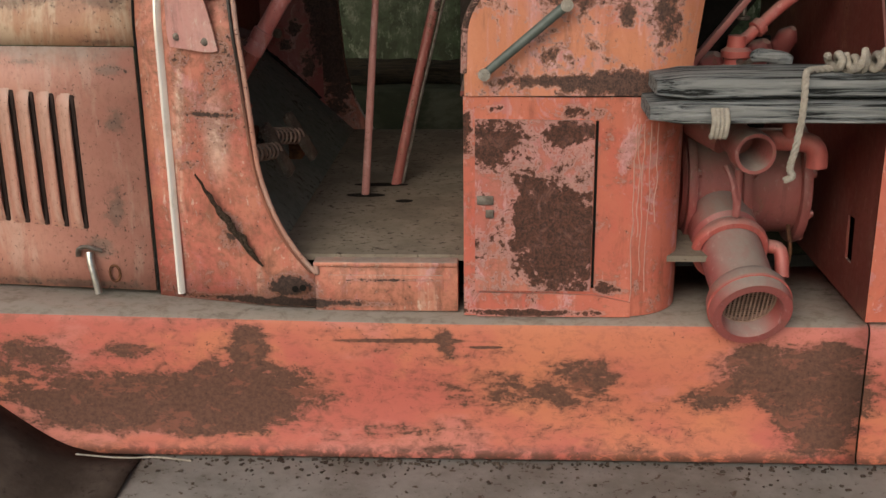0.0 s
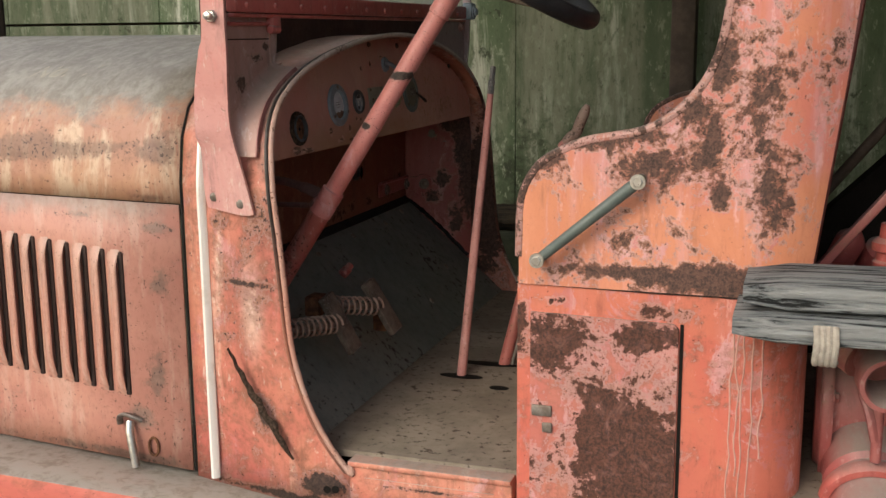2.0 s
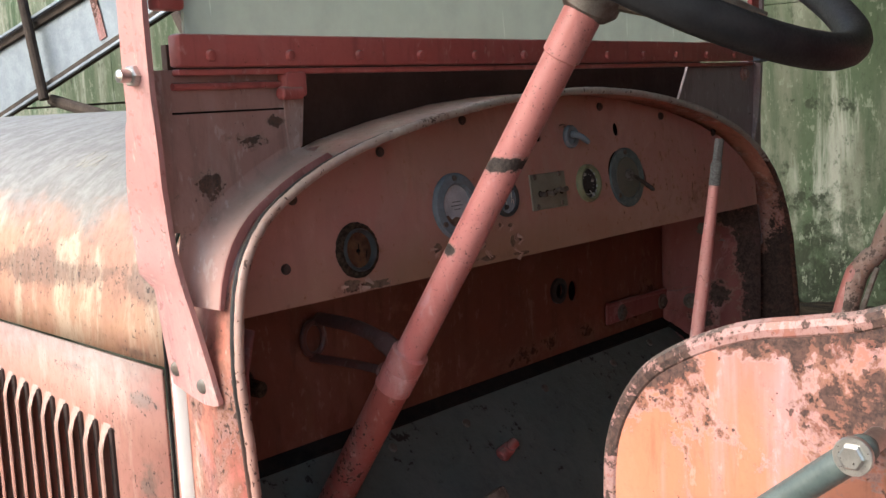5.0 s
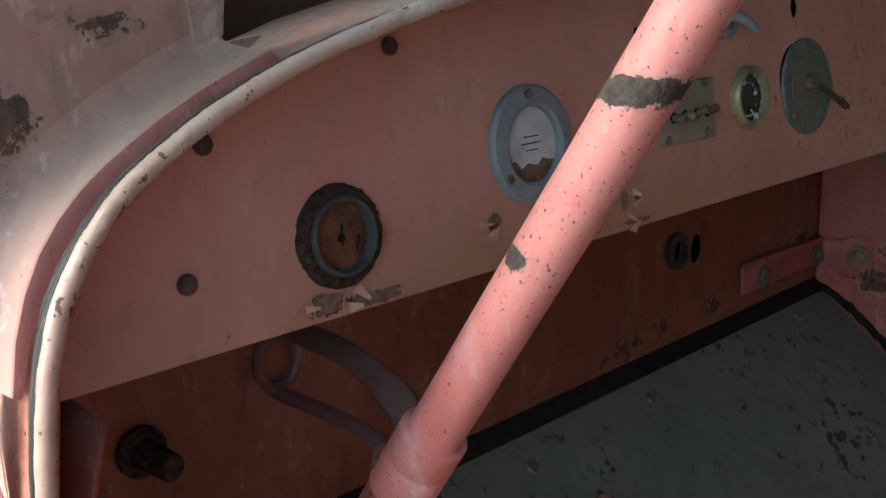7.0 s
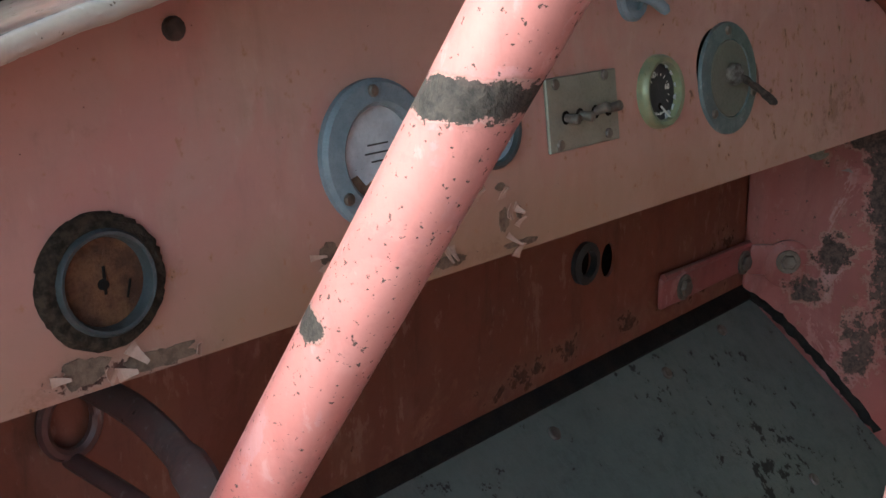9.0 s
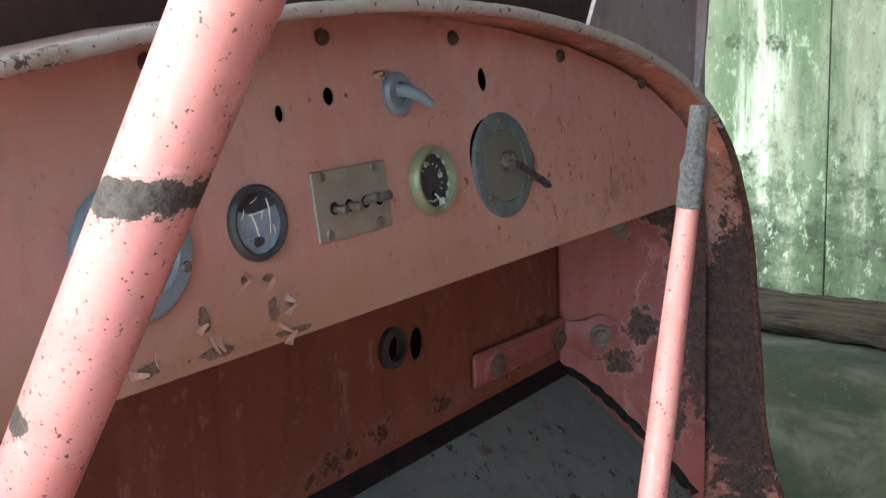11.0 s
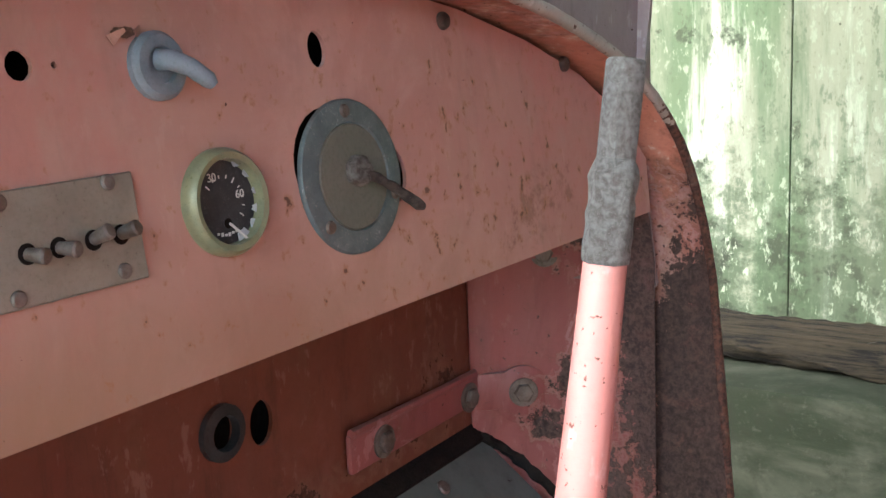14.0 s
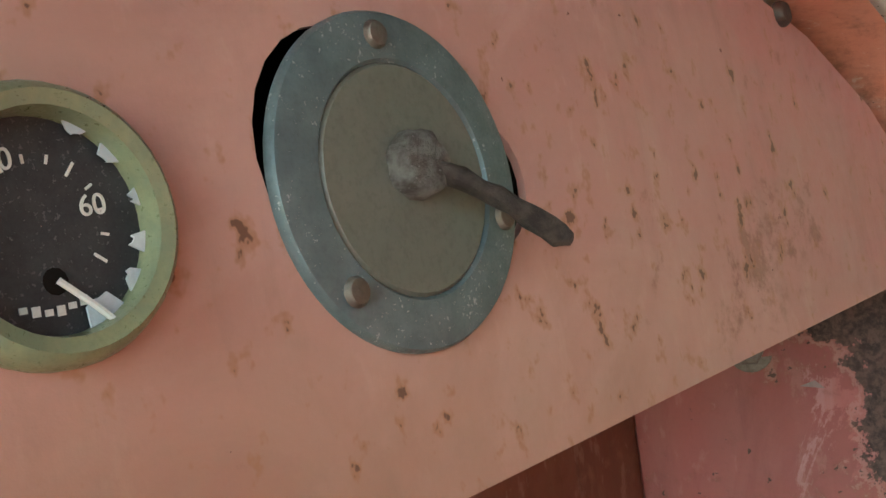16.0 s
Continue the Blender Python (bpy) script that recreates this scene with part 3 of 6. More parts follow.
def apron_enamel():
    """Orange and pink-red enamel with broad smeared brown rust and broken edges."""
    k = Mat("apron_paint")
    big = k.noise(2.1, 5, 0.5, k.stretch(0.7, 1, 1.6, 4.0), 0.2)
    tide = k.noise(3.4, 10, 0.62, k.stretch(0.6, 1, 1.0, 9.0), 0.15)
    drag = k.noise(5.0, 12, 0.70, k.stretch(0.45, 1, 1.7, 2.0), 0.5)
    crumb = k.noise(34, 10, 0.74, k.stretch(0.8, 1, 1.25, 6.0), 0.4)
    fine = k.noise(150, 4, 0.7)
    c = k.mix(k.ramp(big, 0.40, 0.58), (0.520, 0.172, 0.100), (0.465, 0.120, 0.094))
    c = k.mix(k.math("MULTIPLY", k.ramp(tide, 0.53, 0.60), 0.60), c, (0.520, 0.190, 0.165))
    c = k.mix(k.math("MULTIPLY", k.ramp(tide, 0.46, 0.40), 0.50), c, (0.560, 0.205, 0.105))
    c = k.mix(k.math("MULTIPLY", k.ramp(crumb, 0.47, 0.64), 0.50), c, (0.270, 0.085, 0.058))
    c = k.mix(k.math("MULTIPLY", k.ramp(fine, 0.5, 0.8), 0.14), c, (0.25, 0.09, 0.06))
    field = k.math("ADD", k.math("MULTIPLY", drag, 0.66), k.math("MULTIPLY", crumb, 0.40))
    for place, radii, gain in (((-0.80, -0.29, 0.555), (0.32, 0.3, 0.135), 0.32), ((-0.45, -0.29, 0.572), (0.30, 0.3, 0.140), 0.31), ((-0.62, -0.29, 0.55), (0.30, 0.3, 0.12), 0.18), ((-0.15, -0.29, 0.50), (0.25, 0.3, 0.05), 0.10), ((-0.72, -0.29, 0.69), (0.10, 0.3, 0.04), 0.13),
                               ((-0.97, -0.29, 0.67), (0.22, 0.3, 0.085), 0.20), ((-0.43, -0.29, 0.70), (0.075, 0.3, 0.09), 0.24), ((0.20, -0.29, 0.60), (0.36, 0.3, 0.11), 0.17),
                               ((0.33, -0.29, 0.66), (0.14, 0.3, 0.07), 0.15), ((0.845, -0.29, 0.55), (0.20, 0.3, 0.19), 0.30), ((0.70, -0.29, 0.655), (0.17, 0.3, 0.095), 0.21), ((0.60, -0.29, 0.59), (0.12, 0.3, 0.07), 0.16),
                               ((0.88, -0.29, 0.70), (0.09, 0.3, 0.06), 0.16), ((0.01, -0.29, 0.715), (0.035, 0.3, 0.055), 0.22), ((-0.08, -0.29, 0.717), (0.26, 0.3, 0.007), 0.22), ((0.10, -0.29, 0.703), (0.07, 0.3, 0.005), 0.26)):
        field = k.math("ADD", field, k.math("MULTIPLY", k.spot(place, radii), gain))
    film = k.ramp(field, 0.545, 0.69)
    c = k.mix(k.math("MULTIPLY", film, 0.84), c, (0.185, 0.072, 0.046))
    core = k.ramp(k.math("ADD", field, k.math("MULTIPLY", k.math("SUBTRACT", fine, 0.5), 0.14)), 0.620, 0.665)
    rc = k.mix(k.ramp(k.noise(90, 7, 0.72), 0.36, 0.62), (0.060, 0.030, 0.021), (0.120, 0.057, 0.038))
    isle = k.ramp(k.noise(22, 9, 0.72, k.stretch(0.7, 1, 1.2, 12.0), 0.3), 0.40, 0.47, 0.35, 1.0)
    c = k.mix(k.math("MULTIPLY", k.math("MULTIPLY", core, isle), 0.90), c, rc)
    fleck = k.ramp(k.math("ADD", k.noise(120, 5, 0.65), k.math("MULTIPLY", drag, 0.22)), 0.755, 0.785)
    c = k.mix(k.math("MULTIPLY", fleck, 0.85), c, (0.050, 0.024, 0.018))
    foot = k.math("MULTIPLY", k.spot((0, -0.29, 0.425), (6.0, 0.3, 0.045)), k.ramp(crumb, 0.38, 0.52))
    c = k.mix(k.math("MULTIPLY", foot, 0.9), c, (0.060, 0.036, 0.026))
    d = k.math("MULTIPLY", k.ramp(k.up(), 0.25, 0.95), k.ramp(drag, 0.2, 0.55, 0.8, 1.0))
    c = k.mix(k.math("MULTIPLY", d, 0.95), c, k.mix(k.ramp(crumb, 0.45, 0.65), (0.25, 0.242, 0.215), (0.17, 0.155, 0.130)))
    k.color(c)
    k.rough(k.math("ADD", k.math("MULTIPLY", core, 0.30), k.ramp(crumb, 0.3, 0.8, 0.44, 0.62)))
    k.bump(k.math("SUBTRACT", k.math("MULTIPLY", fine, 0.25), k.math("MULTIPLY", core, 0.5)), 0.5, 0.002)
    return k.m


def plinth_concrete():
    """Old concrete: grey-green, black mould; tones lowered to stand in for shade."""
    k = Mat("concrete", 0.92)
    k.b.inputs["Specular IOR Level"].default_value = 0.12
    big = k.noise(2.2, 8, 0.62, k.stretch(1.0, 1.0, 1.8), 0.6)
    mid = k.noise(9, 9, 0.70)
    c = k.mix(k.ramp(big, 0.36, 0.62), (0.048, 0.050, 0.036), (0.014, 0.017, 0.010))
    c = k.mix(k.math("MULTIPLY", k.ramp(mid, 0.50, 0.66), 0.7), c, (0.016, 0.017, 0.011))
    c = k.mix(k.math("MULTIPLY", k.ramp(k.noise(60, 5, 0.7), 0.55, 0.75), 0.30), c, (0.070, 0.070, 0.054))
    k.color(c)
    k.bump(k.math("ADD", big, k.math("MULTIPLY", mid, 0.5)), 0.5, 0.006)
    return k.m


def hood_enamel(name, base, worn, pale, stain, spots, dust, seed):
    """Sun-bleached hood enamel: pale runs, broad brown-grey stains, grey dust where it lies flat."""
    k = Mat(name)
    run = k.noise(9, 8, 0.66, k.stretch(1.5, 1.5, 0.30, seed), 0.25)
    cloud = k.noise(4.5, 9, 0.64, k.stretch(0.7, 1, 1.3, seed + 3.0), 0.4)
    mid = k.noise(15, 10, 0.72, k.stretch(0.8, 1, 1.1, seed + 6.0), 0.4)
    fine = k.noise(80, 7, 0.74, k.stretch(1, 1, 0.6, seed))
    speck = k.noise(230, 4, 0.7)
    c = k.mix(k.ramp(cloud, 0.42, 0.58), base, worn)
    c = k.mix(k.math("MULTIPLY", k.ramp(run, 0.50, 0.62), 0.75), c, pale)
    c = k.mix(k.math("MULTIPLY", k.ramp(fine, 0.48, 0.66), 0.35), c, [0.52 * x for x in base])
    field = k.math("ADD", k.math("MULTIPLY", cloud, 0.5), k.math("ADD", k.math("MULTIPLY", mid, 0.36), k.math("MULTIPLY", fine, 0.14)))
    for place, radii, gain in spots:
        field = k.math("ADD", field, k.math("MULTIPLY", k.spot(place, radii), gain))
    c = k.mix(k.math("MULTIPLY", k.ramp(field, 0.545, 0.64), 0.78), c, k.mix(k.ramp(mid, 0.42, 0.6), stain, [1.7 * x for x in stain]))
    pit = k.ramp(k.math("ADD", k.noise(110, 5, 0.7), k.math("MULTIPLY", field, 0.35)), 0.80, 0.83)
    c = k.mix(k.math("MULTIPLY", pit, 0.85), c, (0.040, 0.026, 0.021))
    lie = k.math("ADD", k.up(), k.math("MULTIPLY", k.math("SUBTRACT", mid, 0.5), 0.75))
    drift = k.noise(30, 8, 0.72, k.stretch(1.0, 0.35, 1.0, seed + 1.0), 0.3)
    powder = k.mix(k.ramp(drift, 0.40, 0.62), (0.190, 0.182, 0.160), (0.290, 0.284, 0.255))
    c = k.mix(k.math("MULTIPLY", k.ramp(lie, 0.36, 0.74), dust), c, powder)
    k.color(c)
    k.rough(k.ramp(fine, 0.3, 0.8, 0.42, 0.70))
    k.bump(k.math("ADD", k.math("MULTIPLY", speck, 0.2), k.math("MULTIPLY", mid, 0.25)), 0.4, 0.003)
    return k.m


M["hood_paint"] = hood_enamel("hood_paint", (0.420, 0.235, 0.150), (0.370, 0.190, 0.130), (0.540, 0.430, 0.320), (0.125, 0.075, 0.056),
                              [((-1.05, -0.14, 1.455), (0.45, 0.30, 0.045), 0.17), ((-0.72, -0.15, 1.45), (0.07, 0.30, 0.06), 0.12), ((-0.75, -0.15, 1.365), (0.12, 0.3, 0.012), 0.10)], 0.95, 4.6)
M["hood_side_paint"] = hood_enamel("hood_side_paint", (0.435, 0.212, 0.162), (0.395, 0.178, 0.138), (0.480, 0.310, 0.250), (0.140, 0.098, 0.080),
                                   [((-0.75, -0.16, 1.305), (0.08, 0.2, 0.028), 0.13), ((-0.73, -0.16, 1.19), (0.05, 0.2, 0.05), 0.14), ((-0.75, -0.16, 0.99), (0.05, 0.2, 0.085), 0.15), ((-0.95, -0.16, 1.32), (0.14, 0.2, 0.018), 0.15), ((-0.80, -0.16, 0.89), (0.06, 0.2, 0.04), 0.15), ((-0.95, -0.16, 0.80), (0.40, 0.2, 0.022), 0.16)], 0.6, 6.3)


M["apron_paint"] = apron_enamel()
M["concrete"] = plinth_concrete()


# ---------------------------------------------------------------- mesh helpers
def part(name, bm, mat, parent=None, label="", smooth=True, angle=35):
    """Links a bmesh as one mesh object under a thing or a part."""
    bmesh.ops.recalc_face_normals(bm, faces=bm.faces)
    me = bpy.data.meshes.new(name)
    bm.to_mesh(me)
    bm.free()
    me.materials.append(M[mat] if isinstance(mat, str) else mat)
    if smooth:
        me.polygons.foreach_set("use_smooth", [True] * len(me.polygons))
        me.set_sharp_from_angle(angle=radians(angle))
    ob = new(name, me)
    if parent is not None:
        ob.parent = parent
    if label:
        ob["label"] = label
    return ob


def thing(name, label, category, kind="", group=""):
    return tagged(new(name), label, category, group, kind)


def box(bm, c, s, m=None, bevel=0.0, seg=2):
    r = bmesh.ops.create_cube(bm, size=1.0)
    vs = r["verts"]
    bmesh.ops.scale(bm, vec=s, verts=vs)
    if bevel:
        es = list({e for v in vs for e in v.link_edges})
        g = bmesh.ops.bevel(bm, geom=es, offset=bevel, segments=seg, affect="EDGES", profile=0.5)
        vs = list({v for f in g["faces"] for v in f.verts} | {v for v in vs if v.is_valid})
    t = Matrix.Translation(c) @ (m if m is not None else Matrix.Identity(4))
    bmesh.ops.transform(bm, matrix=t, verts=vs)
    return vs


def axis_frame(p, d):
    """Frame at p whose z axis points along d."""
    return Matrix.Translation(p) @ Vector(d).to_track_quat("Z", "Y").to_matrix().to_4x4()


def lathe(bm, profile, m, seg=32, close=True):
    """Turns (radius, height) pairs about the z axis of m."""
    rings = []
    for r, h in profile:
        rings.append([bm.verts.new(m @ Vector((r * math.cos(a), r * math.sin(a), h))) for a in [2 * math.pi * i / seg for i in range(seg)]])
    for a, b in zip(rings, rings[1:]):
        for i in range(seg):
            j = (i + 1) % seg
            bm.faces.new((a[i], a[j], b[j], b[i]))
    if close:
        for ring in (rings[0], rings[-1]):
            if profile[0][0] > 1e-5:
                bm.faces.new(ring)


def rod(bm, p, q, r, r2=None, seg=20, bevel=0.002):
    p, q = Vector(p), Vector(q)
    n = (q - p).length
    r2 = r if r2 is None else r2
    lathe(bm, [(r - bevel, 0), (r, bevel), (r2, n - bevel), (r2 - bevel, n)], axis_frame(p, q - p), seg)


def tube(bm, pts, radius, seg=12, caps=True, flat=1.0):
    """Sweeps a circle along points; radius may be one number or one per point."""
    pts = [Vector(p) for p in pts]
    rad = radius if isinstance(radius, (list, tuple)) else [radius] * len(pts)
    rings, ref = [], None
    for i, p in enumerate(pts):
        d = (pts[min(i + 1, len(pts) - 1)] - pts[max(i - 1, 0)]).normalized()
        if ref is None:
            ref = d.orthogonal().normalized()
        ref = (ref - d * ref.dot(d)).normalized()
        side = d.cross(ref)
        rings.append([bm.verts.new(p + rad[i] * (math.cos(a) * ref + flat * math.sin(a) * side)) for a in [2 * math.pi * k / seg for k in range(seg)]])
    for a, b in zip(rings, rings[1:]):
        for k in range(seg):
            bm.faces.new((a[k], a[(k + 1) % seg], b[(k + 1) % seg], b[k]))
    if caps:
        bm.faces.new(rings[0])
        bm.faces.new(rings[-1])


def curve_points(pts, n=8):
    """Catmull-Rom through the points."""
    pts = [Vector(p) for p in pts]
    ext = [2 * pts[0] - pts[1], *pts, 2 * pts[-1] - pts[-2]]
    out = []
    for i in range(1, len(ext) - 2):
        a, b, c, d = ext[i - 1:i + 3]
        for k in range(n):
            t = k / n
            out.append(0.5 * (2 * b + (c - a) * t + (2 * a - 5 * b + 4 * c - d) * t * t + (3 * b - a - 3 * c + d) * t ** 3))
    out.append(pts[-1])
    return out


def sheet(bm, outline, m, thick, holes=()):
    """Flat plate from an outline in the xy plane of m, with holes through it, thick along z."""
    edges = []
    for loop in (outline, *holes):
        vs = [bm.verts.new((x, y, 0)) for x, y in loop]
        edges += [bm.edges.new((vs[i], vs[(i + 1) % len(vs)])) for i in range(len(vs))]
    g = bmesh.ops.triangle_fill(bm, edges=edges, use_beauty=True, use_dissolve=False)
    faces = [f for f in g["geom"] if isinstance(f, bmesh.types.BMFace)]
    ex = bmesh.ops.extrude_face_region(bm, geom=faces)
    top = [v for v in ex["geom"] if isinstance(v, bmesh.types.BMVert)]
    bmesh.ops.translate(bm, vec=(0, 0, thick), verts=top)
    vs = list({v for e in edges if e.is_valid for v in e.verts} | set(top) | {v for f in faces if f.is_valid for v in f.verts})
    bmesh.ops.transform(bm, matrix=m, verts=vs)


def ring_loop(cx, cy, rx, ry=None, n=20):
    ry = rx if ry is None else ry
    return [(cx + rx * math.cos(2 * math.pi * i / n), cy + ry * math.sin(2 * math.pi * i / n)) for i in range(n)]


def grid(bm, rows, close=False):
    """Faces between rows of places."""
    vs = [[bm.verts.new(p) for p in r] for r in rows]
    for a, b in zip(vs, vs[1:]):
        for i in range(len(a) - 1):
            bm.faces.new((a[i], a[i + 1], b[i + 1], b[i]))
    return vs


def thicken(ob, t, offset=-1.0):
    s = ob.modifiers.new("thickness", "SOLIDIFY")
    s.thickness, s.offset = t, offset
    return ob


def lerp(table, x):
    """Piecewise linear table of (x, y)."""
    for (a, fa), (b, fb) in zip(table, table[1:]):
        if x <= b:
            return fa + (fb - fa) * max(0.0, (x - a) / (b - a))
    return table[-1][1]


# frames for flat plates: SIDE has x along +x, y along +z, z towards the road side; DASH has x along +y, y along +z, z to the rear
def side_frame(y):
    return Matrix(((1, 0, 0, 0), (0, 0, -1, y), (0, 1, 0, 0), (0, 0, 0, 1)))


def dash_frame(x):
    return Matrix(((0, 0, 1, x), (1, 0, 0, 0), (0, 1, 0, 0), (0, 0, 0, 1)))


def screw(bm, p, d, r=0.006, h=0.003, slot=True):
    """A domed screw head that stands on p and points along d."""
    m = axis_frame(p, d)
    lathe(bm, [(r, -0.001), (r, h * 0.4), (r * 0.8, h * 0.85), (r * 0.35, h), (0.0001, h)], m, 14)


def hexbolt(bm, p, d, r=0.010, h=0.008):
    m = axis_frame(p, d)
    lathe(bm, [(r * 1.5, -0.001), (r * 1.5, 0.002), (r * 1.45, 0.0025)], m, 20)
    lathe(bm, [(r, 0.002), (r, h * 0.85), (r * 0.85, h)], m, 6)


YC = 0.46

# ---------------------------------------------------------------- ground, shed
ground = bmesh.new()
grid(ground, [[(x, y, 0.0) for x in (-60, -20, -6, -2, 2, 6, 20, 60)] for y in (-60, -20, -6, -2, 2, 2.9, 6, 20, 60)])
tagged(part("ground", ground, "ground_dirt"), "bare brown earth floor under the truck", "ground", kind="structure")

wall = thing("wall_back", "pale wall sheets stained green and black by algae", "wall", "structure")
for x in np.arange(-7.2, 5.0, 0.92):
    courses = ((0.90, 1.40), (1.412, 1.74), (1.752, 2.6), (2.612, 3.2)) if x < -2.4 else ((0.90, 1.955), (1.957, 3.2))
    for lo, hi in courses:
        b = bmesh.new()
        box(b, (x + 0.46, 2.78, (lo + hi) / 2), (0.9175, 0.04, hi - lo), bevel=0.002, seg=1)
        part("wall_sheet", b, "mossy_sheet", wall)
b = bmesh.new()
box(b, (-1.1, 2.83, 1.6), (13, 0.03, 3.2))
part("wall_backing", b, "dark_post", wall)

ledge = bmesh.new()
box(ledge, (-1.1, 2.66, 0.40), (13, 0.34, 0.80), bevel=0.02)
tagged(part("wall_plinth", ledge, "concrete"), "low mossy concrete plinth at the foot of the wall, darkened for shade", "plinth", kind="structure")
log = bmesh.new()
tube(log, curve_points([(-4.5, 2.70, 0.855), (-3.0, 2.69, 0.865), (-1.5, 2.71, 0.855), (0.2, 2.69, 0.855), (2.5, 2.70, 0.865)], 70), 0.060, 30)
for v in log.verts:
    v.co += Vector((0, 1, 1)) * (0.022 * noise.noise(v.co * Vector((3, 9, 9))) + 0.014 * noise.noise(v.co * Vector((9, 26, 26))) + 0.006 * noise.noise(v.co * 55))
tagged(part("timber_log", log, "log_wood"), "long weathered timber lying on the concrete plinth", "timber")

b = bmesh.new()
for i in range(260):
    x = random.uniform(-4.2, 1.2)
    s = random.uniform(0.008, 0.030)
    z = 0.815 + abs(random.gauss(0, 0.05))
    r = bmesh.ops.create_icosphere(b, subdivisions=1, radius=s)
    for v in r["verts"]:
        v.co = Vector((x + v.co.x * 1.6, 2.745 + v.co.y * 0.6, z + v.co.z)) + Vector((1, 0.6, 1)) * 0.35 * s * noise.noise(v.co * 90 + Vector((x * 7, 0, 0)))
tagged(part("moss", b, "moss"), "dark moss and crumbs along the foot of the wall", "moss", kind="stuff")

# side and unseen rear walls and an added roof close the shed; the side towards the road is open
b = bmesh.new()
box(b, (5.0, 0.6, 1.6), (0.1, 4.4, 3.2))
tagged(part("wall_rear", b, "dark_post"), "unseen end wall added to close the shed", "wall", kind="structure")
# Unseen roof; its reach is set to block sky light and sun.
b = bmesh.new()
box(b, (1.7, 0.55, 3.35), (6.7, 4.9, 0.06))
tagged(part("shade_roof", b, "roof_tin"), "unseen shed roof placed to block sky light and sun", "roof", kind="structure")


def post(p, q, size, label):
    b = bmesh.new()
    p, q = Vector(p), Vector(q)
    box(b, (0, 0, 0), (size, size, (q - p).length), bevel=size * 0.12)
    bmesh.ops.transform(b, matrix=axis_frame((p + q) / 2, q - p), verts=b.verts)
    return tagged(part("post", b, "dark_post"), label, "post")


post((0.0, 2.60, 0.80), (0.0, 2.60, 3.2), 0.10, "dark brown timber post against the wall")
post((-4.26, 2.62, 0.80), (-4.26, 2.62, 3.2), 0.10, "dark timber shed post beside the wall")
post((-3.71, 2.62, 0.80), (-3.71, 2.62, 3.2), 0.15, "grey-brown timber shed post beside the wall")
post((-4.42, 2.52, 2.36), (-3.62, 2.52, 1.16), 0.065, "grey diagonal timber brace leaning on the wall")

# ---------------------------------------------------------------- the truck
truck = thing("fire_truck", "old open-cab fire truck in faded rusty orange-red paint", "truck")

ARCH = [(0.0, 1.685), (0.107, 1.682), (0.208, 1.675), (0.345, 1.656), (0.448, 1.636), (0.533, 1.611), (0.598, 1.581), (0.645, 1.546), (0.678, 1.49), (0.694, 1.40)]
ARCH_FAR = [(0.0, 1.685), (0.115, 1.680), (0.225, 1.668), (0.345, 1.647), (0.448, 1.620), (0.535, 1.588), (0.605, 1.548), (0.655, 1.50), (0.688, 1.44), (0.703, 1.37)]


def arch_section(width, drop=0.0, foot=0.78, squash=1.0):
    """(y, z) from the road-side foot over the top to the far foot."""
    f = width / 0.695
    halves = []
    for arch in (ARCH, ARCH_FAR):
        half = [(d * f, 1.685 - (1.685 - z) * squash - drop) for d, z in reversed(arch)]
        halves.append([(half[0][0], z) for z in (foot, 0.86, 0.92, 0.99, 1.09, 1.21, 1.32)] + half)
    return [(YC - d, z) for d, z in halves[0]] + [(YC + d, z) for d, z in reversed(halves[1][:-1])]


EDGE = [(0.77, -0.285), (0.877, -0.285), (0.912, -0.328), (0.988, -0.368), (1.087, -0.398), (1.21, -0.41), (1.329, -0.42), (1.445, -0.432), (1.558, -0.44), (1.70, -0.44)]

cowl = bmesh.new()
rows = []
for k in range(9):
    u = k / 8
    x0 = -0.665
    sec = arch_section(lerp([(0, 0.625), (0.3, 0.65), (0.7, 0.685), (1, 0.695)], u), 0.0, 0.775)
    rows.append([(x0 + (lerp(EDGE, z) - x0) * u, y if y < YC else YC + (y - YC) * (1.065 - 0.035 * u), z) for y, z in sec])
grid(cowl, rows)
thicken(part("cowl", cowl, "cowl_paint", truck, "orange-red cowl round the open cab, streaked and rusty"), 0.004)

rim = bmesh.new()
edge_path = curve_points([(lerp(EDGE, z) + 0.002, y if y < YC else YC + (y - YC) * 1.03, z) for y, z in arch_section(0.697, 0.0, 0.877)], 3)
tube(rim, curve_points(edge_path, 14), 0.0055, 14)
for v in rim.verts:
    v.co += 0.0006 * noise.noise_vector(v.co * 60) + 0.0004 * noise.noise_vector(v.co * 300) + 0.0003 * noise.noise_vector(v.co * 900)
part("cowl_rim", rim, "rim_worn", truck, "rolled rusty edge of the cowl")
def outward(p, s):
    return Vector((0, p.y - YC, p.z - 1.25)).normalized() * s


bead = bmesh.new()
tube(bead, [p + Vector((-0.0105, 0, 0)) + outward(p, 0.0002) for p in edge_path], 0.0036, 8)
part("cowl_bead", bead, "bead_paint", truck, "dark welting along the cowl edge")

b = bmesh.new()
pts = curve_points([(-0.540, -0.228, 1.085), (-0.505, -0.233, 1.02), (-0.465, -0.236, 0.965), (-0.425, -0.238, 0.905), (-0.40, -0.240, 0.875)], 14)
n = len(pts)
rows = []
